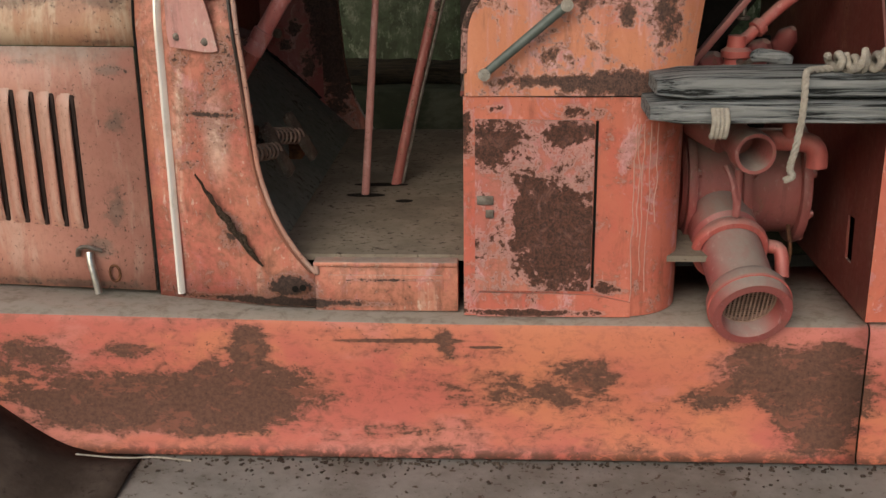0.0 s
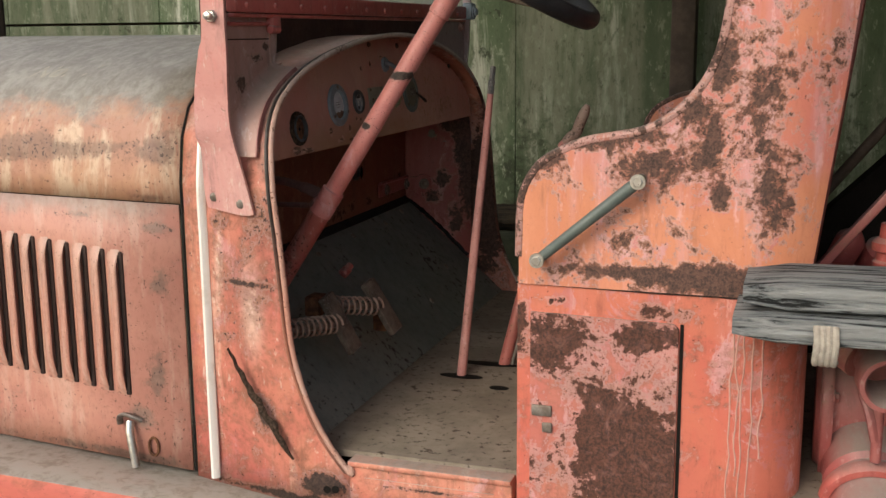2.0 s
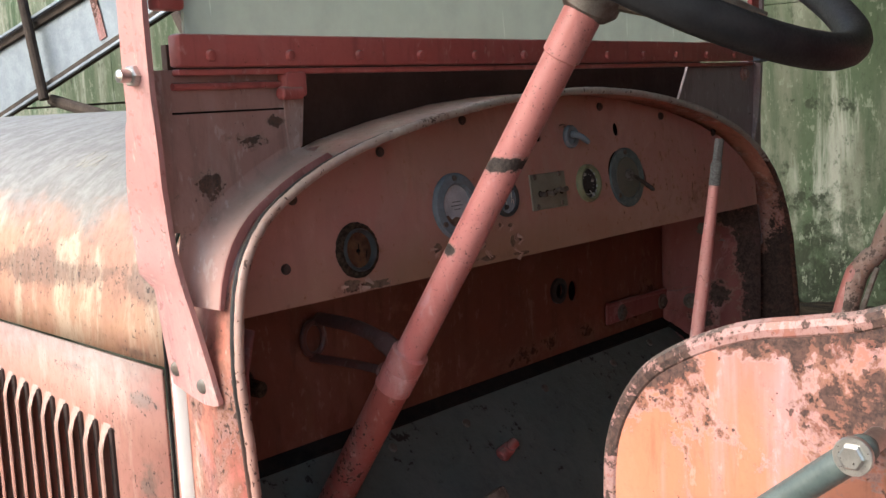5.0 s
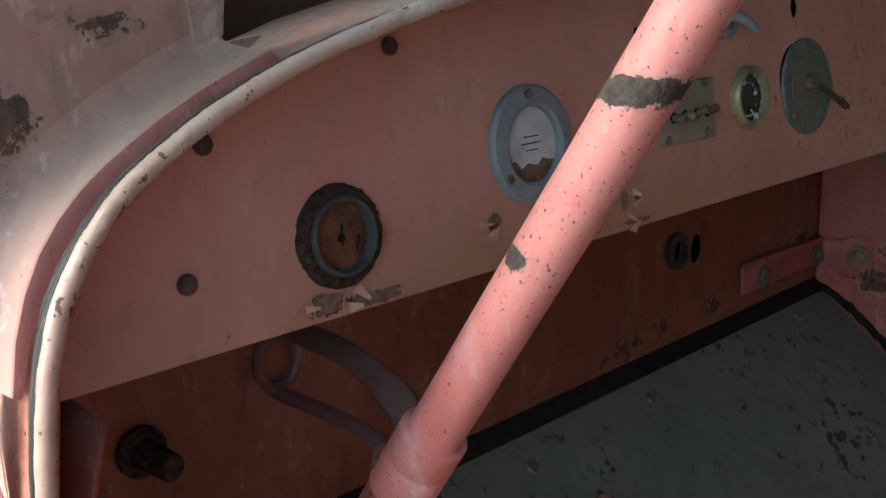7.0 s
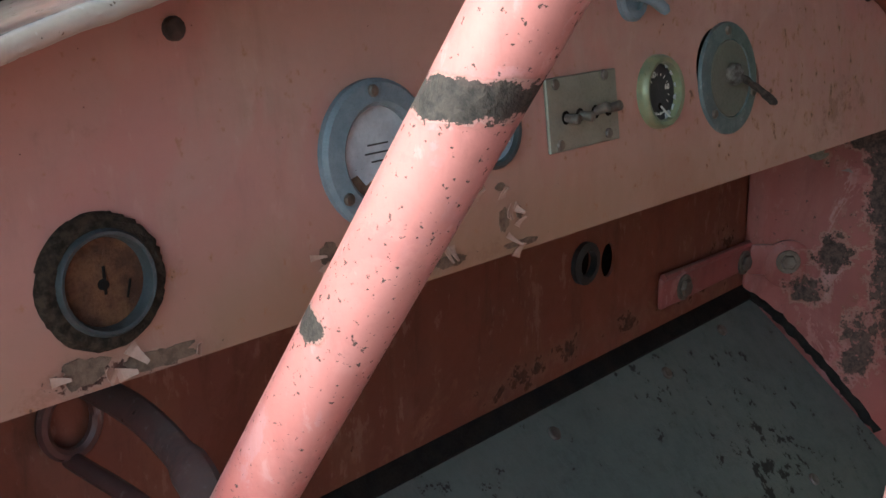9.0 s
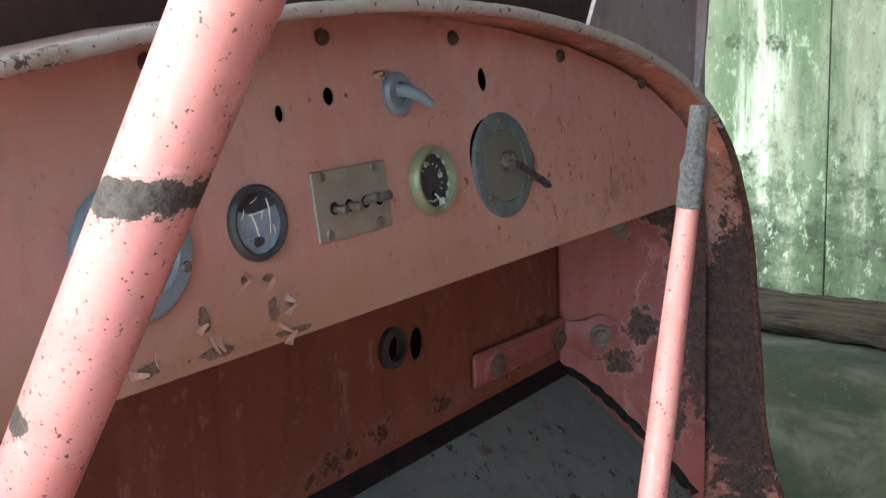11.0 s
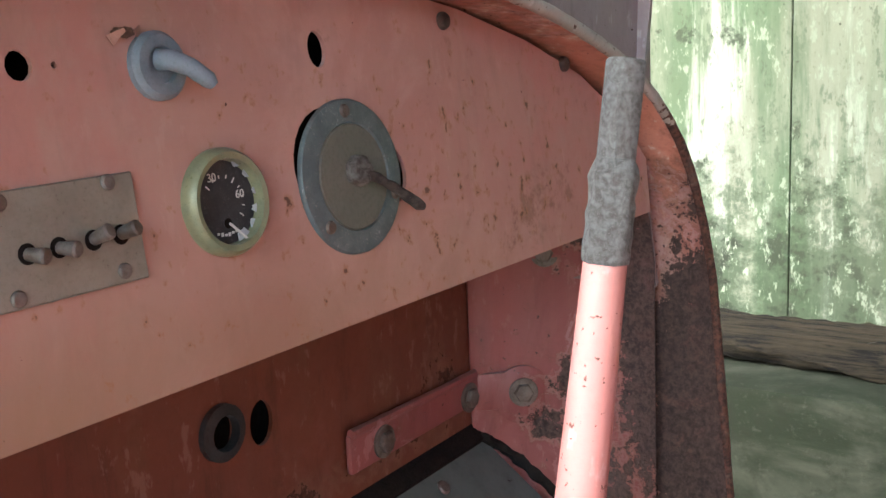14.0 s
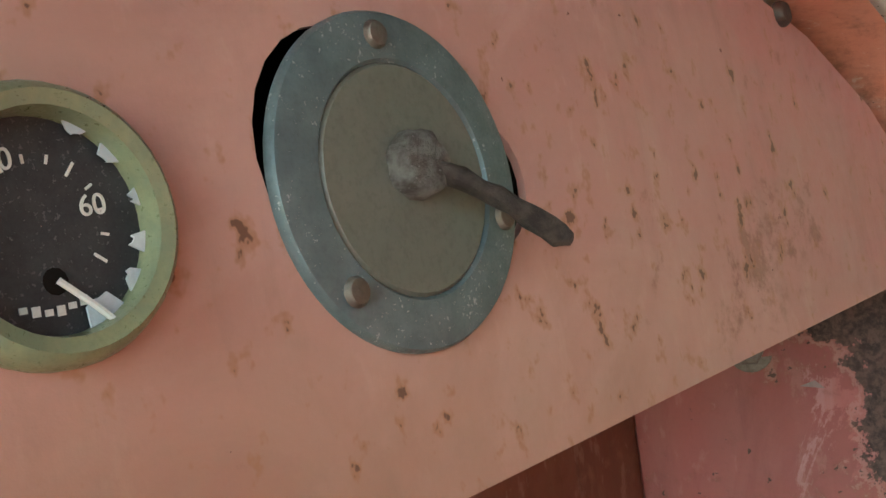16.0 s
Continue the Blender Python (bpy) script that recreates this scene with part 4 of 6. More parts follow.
for i, q in enumerate(pts):
    w = (0.0065 + 0.004 * noise.noise(q * 55)) * math.sin(math.pi * min(1, (i + 0.6) / n)) + 0.001
    j = 0.008 * noise.noise(q * 40)
    rows.append([(q.x + a * w + j, q.y - h, q.z + a * w * 0.6) for a, h in ((-1.0, -0.001), (-0.55, 0.004), (-0.1, 0.0015), (0.35, 0.006), (0.7, 0.005), (1.0, -0.001))])
grid(b, rows)
part("torn_crease", b, "rust_black", truck, "torn rusty crease in the cowl side")
# Black discs stand in for the shade in two small holes.
for q in ((-0.312, -0.2435, 0.825), (-0.33, -0.2425, 0.822)):
    b = bmesh.new()
    lathe(b, [(0.0075, 0.0), (0.0075, 0.001), (0.0001, 0.001)], axis_frame(q, (0, -1, 0)), 14, False)
    part("sill_hole", b, "dark_void", truck)
# hood
hood = bmesh.new()
rows = []
for x in np.linspace(-0.672, -2.2, 14):
    w = 0.625 + (x + 0.672) * 0.10
    sec = [(y, z) for y, z in arch_section(w) if z > 1.33]
    sec = [(sec[0][0], 1.352)] + sec + [(sec[-1][0], 1.352)]
    rows.append([(x, y, z + 0.004) for y, z in sec])
grid(hood, rows)
thicken(part("hood_top", hood, "hood_paint", truck, "dust-covered hood top with scuffed orange paint"), 0.004)


def hood_y(x):
    return YC - (0.628 + (x + 0.672) * 0.10)


hs = bmesh.new()
LOUVRES = [-0.8385 - 0.0478 * i for i in range(11)]
rows = []
for z in (0.79, 0.87, 1.0, 1.15, 1.25, 1.3545):
    rows.append([(x, hood_y(x), z) for x in (-0.672, -1.0, -1.5, -2.2)])
grid(hs, rows)
hood_side = thicken(part("hood_side", hs, "hood_side_paint", truck, "faded hood side panel with upright louvres"), 0.004, 1.0)
lv = bmesh.new()
zs = np.linspace(0.930, 1.256, 18)
rows = []
for k, z in enumerate(zs):
    s = min(1.0, k / 3.0, (len(zs) - 1 - k) / 2.0) ** 0.5
    rows.append([(dx, -d * s - 0.001, z) for dx, d in ((-0.027, 0.0), (-0.021, 0.0035), (-0.013, 0.012), (-0.005, 0.0190), (0.002, 0.0220), (0.006, 0.0225), (0.0085, 0.0205))])
grid(lv, rows)
lv_mesh = part("louvre", lv, "hood_side_paint", hood_side)
# Brown bar stands in for the shaded opening of each louvre.
gap = bmesh.new()
box(gap, (0.0035, 0, 1.092), (0.012, 0.012, 0.312), bevel=0.004, seg=2)
gap_ob = part("louvre_shade", gap, "vent_brown", hood_side)
for i, x in enumerate(LOUVRES):
    zt = 0.07 * (-0.8385 - x)
    if i == 0:
        a, g = lv_mesh, gap_ob
    else:
        a, g = lv_mesh.copy(), gap_ob.copy()
        scene.collection.objects.link(a), scene.collection.objects.link(g)
    a.location = (x, hood_y(x), zt)
    g.location = (x + 0.0075, hood_y(x) - 0.0045, zt)

# chrome strip and welting between hood and cowl
strip = bmesh.new()
sec = arch_section(0.645, 0.0, 0.79)
pts = [(-0.607, y, z) for y, z in sec if y < YC and z < 1.51]
tube(strip, [(x, y - 0.005 if z < 1.5 else y - 0.003, z) for x, y, z in curve_points(pts, 3)], 0.0098, 8, flat=0.6)
part("trim_strip", strip, "chrome", truck, "bright chrome strip down the cowl")
welt = bmesh.new()
tube(welt, [(-0.668, y, z) for y, z in arch_section(0.627, 0.0, 0.79)], 0.0024, 8)
part("hood_lacing", welt, "black_strip", truck, "dark lacing between hood and cowl")

# hood latch
b = bmesh.new()
tube(b, [(-0.822, hood_y(-0.8) - 0.014, 0.882), (-0.818, hood_y(-0.8) - 0.024, 0.862), (-0.806, hood_y(-0.8) - 0.026, 0.785)], 0.0088, 12, flat=0.8)
latch = part("hood_latch", b, "bolt_steel", truck, "small steel hood latch")
b = bmesh.new()
tube(b, curve_points([(-0.852, hood_y(-0.8) - 0.008, 0.872), (-0.846, hood_y(-0.8) - 0.015, 0.890), (-0.828, hood_y(-0.8) - 0.018, 0.897), (-0.810, hood_y(-0.8) - 0.016, 0.892), (-0.796, hood_y(-0.8) - 0.008, 0.884)], 5), 0.0072, 10, flat=0.7)
part("hook", b, "dull_steel", latch, "dull steel hook")
b = bmesh.new()
tube(b, [(-0.768 + 0.012 * math.cos(a), hood_y(-0.8) - 0.012, 0.83 + 0.02 * math.sin(a)) for a in np.linspace(0, 2 * math.pi, 17)], 0.003, 6)
part("latch_ring", b, "rust", latch)

# sills under the door openings
for side in (1, -1):
    y = -0.235 if side > 0 else 2 * YC + 0.235
    b = bmesh.new()
    box(b, (-0.125, y + side * 0.0262, 0.822), (0.325, 0.05, 0.11), bevel=0.003)
    sill = part("door_sill", b, "cowl_paint", truck, "dented orange door sill")
    b = bmesh.new()
    box(b, (-0.125, y + side * 0.0018, 0.823), (0.26, 0.006, 0.062), bevel=0.003)
    part("sill_panel", b, "cowl_paint", sill)
    b = bmesh.new()
    box(b, (-0.125, y + side * 0.024, 0.880), (0.325, 0.06, 0.012), bevel=0.004)
    part("sill_cap", b, "cowl_paint", sill)

# floor and toe board
b = bmesh.new()
sheet(b, [(-0.39, -0.205), (0.62, -0.205), (0.62, 1.17), (-0.39, 1.17)], Matrix.Translation((0, 0, 0.879)), 0.014)
part("cab_floor", b, "floor_grey", truck, "dusty worn cab floor with lever slots", smooth=False)
# Black sheet stands in for the shade below the floor.
b = bmesh.new()
box(b, (0.03, 0.48, 0.80), (0.95, 1.30, 0.02))
part("under_floor_shade", b, "dark_void", truck)
# Black discs on the floor stand in for open slots in shade.
for x, y, rx, ry in ((-0.231, 0.300, 0.053, 0.017), (-0.200, 0.412, 0.076, 0.016), (-0.122, 0.242, 0.023, 0.014)):
    b = bmesh.new()
    sheet(b, ring_loop(x, y, rx, ry, 24), Matrix.Translation((0, 0, 0.8935)), 0.001)
    part("slot_shade", b, "dark_void", truck, "black oval disc for a shaded lever slot", smooth=False)
toe_dir = Vector((-0.284, 0, 0.289)).normalized()
toe_n = Vector((toe_dir.z, 0, -toe_dir.x))
toe_m = Matrix(((0, toe_dir.x, toe_n.x, -0.376), (1, 0, 0, 0), (0, toe_dir.z, toe_n.z, 0.893), (0, 0, 0, 1)))
b = bmesh.new()
sheet(b, [(-0.20, 0.0), (1.165, 0.0), (1.085, 0.410), (-0.16, 0.410)], toe_m @ Matrix.Translation((0, 0, -0.010)), 0.012)
toe = part("toe_board", b, "toe_grey", truck, "grey dusty toe board", smooth=False)
for y, h in ((0.826, 0.362), (0.60, 0.365), (0.371, 0.358), (0.98, 0.375), (0.20, 0.365), (0.20, 0.26), (0.95, 0.16), (0.70, 0.10)):
    b = bmesh.new()
    screw(b, toe_m @ Vector((y, h, 0.002)), toe_n, 0.008, 0.004)
    part("bolt", b, "dull_steel", toe)
b = bmesh.new()
box(b, (0.462, 0.408, 0.004), (1.24, 0.030, 0.012), bevel=0.004)
bmesh.ops.transform(b, matrix=toe_m, verts=b.verts)
part("toe_strip", b, "black_strip", toe, "black sealing strip")

# firewall and kick panels
FX = -0.660
holes = [ring_loop(0.691, 1.317, 0.016, 0.021), ring_loop(0.740, 1.309, 0.014, 0.020)]
sec = [(y if y < YC else YC + (y - YC) * 1.035, z - 0.02) for y, z in arch_section(0.615) if z > 1.38]
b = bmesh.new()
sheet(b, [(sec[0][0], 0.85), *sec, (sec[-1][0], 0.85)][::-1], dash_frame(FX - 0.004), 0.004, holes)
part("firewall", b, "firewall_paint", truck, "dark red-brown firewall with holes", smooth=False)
# Black block stands in for the shade of the engine bay.
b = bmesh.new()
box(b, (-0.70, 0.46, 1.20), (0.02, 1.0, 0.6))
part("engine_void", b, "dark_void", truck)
b = bmesh.new()
for y, z in ((0.691, 1.317),):
    lathe(b, [(0.024, 0), (0.024, 0.006), (0.015, 0.008), (0.014, 0.0)], Matrix.Translation((FX, y, z)) @ Euler((0, radians(90), 0)).to_matrix().to_4x4(), 20, False)
part("grommet", b, "rubber", truck, "black rubber grommet in the firewall")
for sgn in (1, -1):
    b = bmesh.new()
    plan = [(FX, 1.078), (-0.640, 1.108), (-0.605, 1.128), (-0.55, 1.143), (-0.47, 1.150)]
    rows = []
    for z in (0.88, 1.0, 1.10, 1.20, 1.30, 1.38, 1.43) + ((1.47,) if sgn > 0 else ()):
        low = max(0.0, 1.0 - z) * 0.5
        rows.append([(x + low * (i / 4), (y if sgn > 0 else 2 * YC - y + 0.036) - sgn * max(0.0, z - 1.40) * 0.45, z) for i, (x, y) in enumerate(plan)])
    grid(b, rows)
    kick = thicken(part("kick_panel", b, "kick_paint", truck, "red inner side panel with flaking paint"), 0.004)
b = bmesh.new()
box(b, (FX + 0.005, 0.965, 1.241), (0.008, 0.235, 0.040), bevel=0.004)
tube(b, [(FX + 0.008, 0.85, 1.262), (FX + 0.008, 1.075, 1.256)], 0.005, 8)
kick_rot = Euler((0, 0, radians(38))).to_matrix().to_4x4()
box(b, (-0.628, 1.105, 1.232), (0.105, 0.008, 0.044), kick_rot, bevel=0.004)
br = part("corner_bracket", b, "kick_paint", truck, "red steel corner bracket")
kick_n = Vector((math.sin(radians(38)), -math.cos(radians(38)), 0))
b = bmesh.new()
lathe(b, [(0.034, 0.0), (0.034, 0.003), (0.030, 0.005), (0.0001, 0.006)], axis_frame(Vector((-0.616, 1.118, 1.226)) + kick_n * 0.002, kick_n), 28, False)
part("washer_plate", b, "kick_paint", br, "round dull red washer plate")
b = bmesh.new()
tube(b, curve_points([(-0.655, 1.076, 1.184), (-0.638, 1.103, 1.164), (-0.604, 1.123, 1.130), (-0.549, 1.138, 1.074), (-0.482, 1.145, 1.006)], 12), 0.0062, 10)
for v in b.verts:
    v.co += 0.0030 * noise.noise_vector(v.co * 90) + 0.0018 * noise.noise_vector(v.co * 260)
part("floor_seam", b, "black_strip", truck, "crumbled black seam beside the toe board")
for p, d in (((FX + 0.009, 0.899, 1.239), (1, 0, 0)), ((FX + 0.009, 1.060, 1.234), (1, 0, 0)), (Vector((-0.616, 1.118, 1.230)) + kick_n * 0.007, kick_n), (Vector((-0.590, 1.130, 1.388)), (0.25, -1, 0))):
    b = bmesh.new()
    hexbolt(b, p, d, 0.011, 0.008)
    part("bolt", b, "dull_steel", br)

# ---------------------------------------------------------------- dashboard
# the panel leans a little forward at its top; y and z are its own axes, the third points to the rear
DASH = Matrix(((0.029, -0.114, 1, -0.487 - 0.029 * 0.46 + 0.114 * 1.55), (1, 0, -0.029, 0), (0, 1, 0.114, 0), (0, 0, 0, 1)))
DN = Vector((1, -0.029, 0.114)).normalized()


def on_dash(y, z, h=0.0):
    return DASH @ Vector((y, z, h))


inner = [(y, z) for y, z in arch_section(0.688, 0.004) if z > 1.45]
outline = [(inner[0][0] + 0.004, 1.440), *inner, (inner[-1][0] - 0.004, 1.443)]
holes = [ring_loop(0.3645, 1.608, 0.0055, 0.007, 12), ring_loop(0.421, 1.617, 0.0075, 0.0075, 12), ring_loop(0.6355, 1.618, 0.0085, 0.0115, 16),
         ring_loop(0.398, 1.616, 0.0018, n=8), ring_loop(0.4405, 1.6165, 0.0018, n=8), ring_loop(0.690, 1.531, 0.0200, 0.021, 20), ring_loop(0.633, 1.546, 0.0350, 0.036, 24)]
b = bmesh.new()
sheet(b, outline[::-1], DASH @ Matrix.Translation((0, 0, -0.003)), 0.003, holes)
dash = part("dashboard", b, "dash_paint", truck, "faded brick-red steel dashboard with peeling paint", smooth=False)
b = bmesh.new()
box(b, (YC, 1.4462, -0.0108), (1.30, 0.005, 0.014), bevel=0.002)
bmesh.ops.transform(b, matrix=DASH, verts=b.verts)
part("dash_lip", b, "dash_paint", dash)
# Black sheet added behind the dash so its holes read as shade.
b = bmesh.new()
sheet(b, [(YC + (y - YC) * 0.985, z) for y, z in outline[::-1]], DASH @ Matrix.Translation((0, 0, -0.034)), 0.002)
part("hole_shade", b, "dark_void", dash, "black sheet added to keep the dash holes dark", smooth=False)
for y, z in ((0.421, 1.663), (0.594, 1.6575), (0.780, 1.634), (0.959, 1.595), (0.249, 1.651), (0.079, 1.617), (-0.0785, 1.569), (-0.103, 1.4875)):
    b = bmesh.new()
    screw(b, on_dash(y, z), DN, 0.0068, 0.005)
    part("screw", b, "dash_screw", dash)


def peel(y, z, w, h, curls, seed):
    """A patch of bare metal with curled paint round it."""
    rnd = random.Random(seed)
    pts = []
    for i in range(44):
        a = 2 * math.pi * i / 44
        f = 0.86 + 0.42 * noise.noise(Vector((1.7 * math.cos(a), 1.7 * math.sin(a), seed * 3.7))) + 0.16 * noise.noise(Vector((6 * math.cos(a), 6 * math.sin(a), seed * 1.3))) + 0.05 * rnd.random()
        pts.append((y + 0.8 * w * f * math.cos(a), z + 0.8 * h * f * math.sin(a)))
    b = bmesh.new()
    sheet(b, pts, DASH @ Matrix.Translation((0, 0, 0.0004)), 0.0006)
    bare = part("bare_patch", b, "bare_metal", dash, "rusty bare patch", smooth=False)
    for i in range(max(2, curls // 2)):
        a = rnd.uniform(0, 2 * math.pi)
        c, s = math.cos(a), math.sin(a)
        py, pz = y + w * 0.7 * c, z + h * 0.7 * s
        ln, wd, lift = rnd.uniform(0.006, 0.013), rnd.uniform(0.004, 0.009), rnd.uniform(0.003, 0.0075)
        rows, skew = [], rnd.uniform(-1, 1)
        for k in range(5):
            f = k / 4
            rows.append([on_dash(py + c * ln * (f - 0.35) - s * wd * (e * (0.30 + 0.70 * f) + 0.25 * skew * (1 - f)), pz + s * ln * (f - 0.35) + c * wd * (e * (0.30 + 0.70 * f) + 0.25 * skew * (1 - f)), 0.001 + lift * (1 - f) ** 2) for e in (-0.5, 0.0, 0.5)])
        b = bmesh.new()
        grid(b, rows)
        thicken(part("paint_curl", b, "curl_paint", bare, smooth=False), 0.0006)


for args in ((0.164, 1.478, 0.011, 0.010, 6, 1), (0.042, 1.4475, 0.030, 0.008, 7, 2), (-0.002, 1.4525, 0.018, 0.011, 4, 3), (0.262, 1.475, 0.007, 0.010, 4, 4), (0.3025, 1.4935, 0.004, 0.004, 3, 5), (0.326, 1.491, 0.007, 0.004, 3, 11),
             (0.3265, 1.4665, 0.008, 0.011, 4, 6), (0.345, 1.469, 0.005, 0.007, 3, 12), (0.27, 1.4495, 0.022, 0.006, 4, 7), (0.345, 1.4475, 0.024, 0.004, 3, 8), (0.485, 1.631, 0.010, 0.004, 2, 9), (0.21, 1.4525, 0.012, 0.007, 3, 10)):
    peel(*args)


def gauge(name, y, z, r, bezel, dial, label, depth=0.006, inner=0.80, ring=None):
    """A round instrument: bezel ring, sunk dial."""
    m = DASH @ Matrix.Translation((y, z, 0))
    b = bmesh.new()
    lathe(b, [(r, 0.0), (r, depth * 0.45), (r * 0.95, depth * 0.85), (r * 0.90, depth), (r * inner * 1.03, depth * 0.9), (r * inner, depth * 0.5), (r * inner, 0.001)], m, 40, False)
    g = part(name, b, bezel, truck, label)
    b = bmesh.new()
    lathe(b, [(r * inner, 0.0012), (0.0001, 0.0012)], m, 40, False)
    part("dial", b, dial, g)
    return g, m


# round sounder on the road side: rusted ring with a sunken brown disc
m = DASH @ Matrix.Translation((0.0155, 1.495, 0))
b = bmesh.new()
lathe(b, [(0.0360, 0), (0.0352, 0.003), (0.034, 0.005), (0.032, 0.0065), (0.0295, 0.0065), (0.026, 0.006)], m, 84, False)
for v in b.verts:
    v.co += Vector((0.6, 1, 1)) * 0.0016 * noise.noise(v.co * 320)
horn = part("round_sounder", b, "rust_black", truck, "round rusty sounder with dark ring")
b = bmesh.new()
lathe(b, [(0.0278, 0.004), (0.0276, 0.008), (0.0262, 0.0100), (0.0245, 0.0095), (0.0234, 0.007), (0.0230, 0.002)], m, 40, False)
part("ring", b, "ring_grey", horn)
b = bmesh.new()
lathe(b, [(0.0232, 0.002), (0.016, 0.0026), (0.008, 0.003), (0.0001, 0.0035)], m, 32, False)
part("disc", b, "rust", horn)
b = bmesh.new()
box(b, tuple(m @ Vector((0.013, -0.006, 0.0036))), (0.0006, 0.0012, 0.010), Euler((radians(-15), 0, 0)).to_matrix().to_4x4())
box(b, tuple(m @ Vector((0.0, 0.001, 0.0040))), (0.0006, 0.0016, 0.015))
lathe(b, [(0.0030, 0.003), (0.0026, 0.0052), (0.0001, 0.0056)], m @ Matrix.Translation((-0.001, -0.001, 0)), 12, False)
part("slot", b, "dark_void", horn)

# speed dial with wide grey-blue flange
m = DASH @ Matrix.Translation((0.2125, 1.531, 0)) @ Matrix.Scale(1.06, 4)
b = bmesh.new()
lathe(b, [(0.0445, 0), (0.0445, 0.004), (0.042, 0.0065), (0.031, 0.008), (0.0285, 0.006), (0.0285, 0.001)], m, 48, False)
spd = part("speed_dial", b, "grey_blue", truck, "round dial with wide grey-blue flange")
b = bmesh.new()
lathe(b, [(0.0285, 0.0015), (0.0001, 0.0015)], m, 40, False)
part("dial", b, "dial_pale", spd)
for a in (95, 215, 335):
    b = bmesh.new()
    screw(b, m @ Vector((0.0375 * math.cos(radians(a)), 0.0375 * math.sin(radians(a)), 0.0072)), DN, 0.0040, 0.0024)
    part("screw", b, "dull_steel", spd)
b = bmesh.new()
sheet(b, [(0.0280 * math.cos(radians(a)), 0.0280 * math.sin(radians(a))) for a in range(205, 340, 9)] + [(0.019, -0.013), (0.012, -0.011), (0.006, -0.016), (-0.004, -0.0135), (-0.012, -0.017), (-0.018, -0.010)], m @ Matrix.Translation((0, 0, 0.0016)), 0.0006)
part("fallen_backing", b, "bare_metal", spd, "brown exposed backing under the torn dial face", smooth=False)
for z, w in ((0.006, 0.018), (0.001, 0.024), (-0.004, 0.014)):
    b = bmesh.new()
    box(b, tuple(m @ Vector((0.001, z, 0.0018))), (0.0004, w, 0.0011))
    part("print_bar", b, "ring_grey", spd)

# smaller dial with streaked glass
amm, m = gauge("charge_gauge", 0.3240, 1.532, 0.0283, "ring_grey", "dial_blue", "small round gauge with streaked blue-grey face")
b = bmesh.new()
sheet(b, [(0.0222 * math.cos(radians(a)), 0.0222 * math.sin(radians(a))) for a in range(30, 151, 8)] + [(-0.013, 0.009), (-0.004, 0.0075), (0.006, 0.0085), (0.014, 0.0095)], m @ Matrix.Translation((0, 0, 0.0014)), 0.0004)
part("dark_patch", b, "dial_black", amm, "black patch over the upper dial", smooth=False)
b = bmesh.new()
sheet(b, [(0.0008, -0.016), (0.0048, -0.0145), (0.0052, -0.0110), (0.001, -0.0085), (-0.0035, -0.0095), (-0.0050, -0.0135), (-0.003, -0.0165)], m @ Matrix.Translation((-0.002, -0.001, 0.0016)), 0.0010)
part("pivot", b, "dial_black", amm, "dark broken pivot", smooth=False)
for p, q, r in (((-0.0015, -0.010), (-0.0055, 0.006), 0.0007), ((-0.0085, 0.0065), (0.0075, 0.0078), 0.0005), ((0.0035, 0.0025), (0.0045, 0.0085), 0.0005), ((0.0105, 0.0165), (0.0120, 0.0040), 0.0006), ((0.0120, 0.0040), (0.0100, -0.0090), 0.0004),
                ((-0.0050, 0.0150), (0.0020, 0.0185), 0.0004), ((0.0140, -0.0030), (0.0150, -0.0110), 0.0005), ((-0.0160, 0.0045), (-0.0125, 0.0110), 0.0005)):
    b = bmesh.new()
    tube(b, [m @ Vector((*p, 0.0024)), m @ Vector(((p[0] + q[0]) / 2 + 0.0006, (p[1] + q[1]) / 2, 0.0026)), m @ Vector((*q, 0.0024))], r, 6)
    part("streak", b, "white_mark", amm)

# oil gauge: cream bezel, black face, white figures and pointer
oil, m = gauge("pressure_gauge", 0.5350, 1.5355, 0.0308, "bezel_cream", "dial_black", "small round pressure gauge with cream bezel and black face", 0.0095, 0.77)
b = bmesh.new()
for i in range(9):
    a = radians(140 - i * 22)
    long = 0.0035 if i % 4 == 0 else 0.002
    p = m @ Vector((0.0145 * math.cos(a), 0.0145 * math.sin(a), 0.0018))
    box(b, tuple(p), (0.0004, 0.0006, long), Euler((a - radians(90), 0, 0)).to_matrix().to_4x4())
part("marks", b, "white_mark", oil)
b = bmesh.new()
tube(b, [m @ Vector((0.0, -0.012, 0.003)), m @ Vector((0.006, -0.018, 0.004)), m @ Vector((0.0095, -0.0225, 0.0055))], 0.0008, 6)
part("needle", b, "white_mark", oil)
for a0, a1, lo in ((-78, -54, 0.0190), (-46, -32, 0.0212), (-22, -10, 0.0205), (4, 14, 0.0222), (30, 44, 0.0214), (54, 68, 0.0222)):
    b = bmesh.new()
    rim_pts = [(0.0236 * math.cos(radians(a)), 0.0236 * math.sin(radians(a))) for a in np.linspace(a0, a1, 5)]
    low_pts = [((lo + random.uniform(-0.0012, 0.0012)) * math.cos(radians(a)), (lo + random.uniform(-0.0012, 0.0012)) * math.sin(radians(a))) for a in np.linspace(a1 - 3, a0 + 3, 4)]
    sheet(b, rim_pts + low_pts, m @ Matrix.Translation((0, 0, 0.0028)), 0.0007)
    part("glass_shard", b, "dial_pale", oil, smooth=False)
b = bmesh.new()
for i in range(6):
    box(b, tuple(m @ Vector((-0.0085 + 0.0028 * i, -0.0175 - 0.0008 * math.cos(i - 2.5), 0.0018))), (0.0004, 0.0018, 0.0022 if i % 2 else 0.0014))
part("small_print", b, "white_mark", oil)
b = bmesh.new()
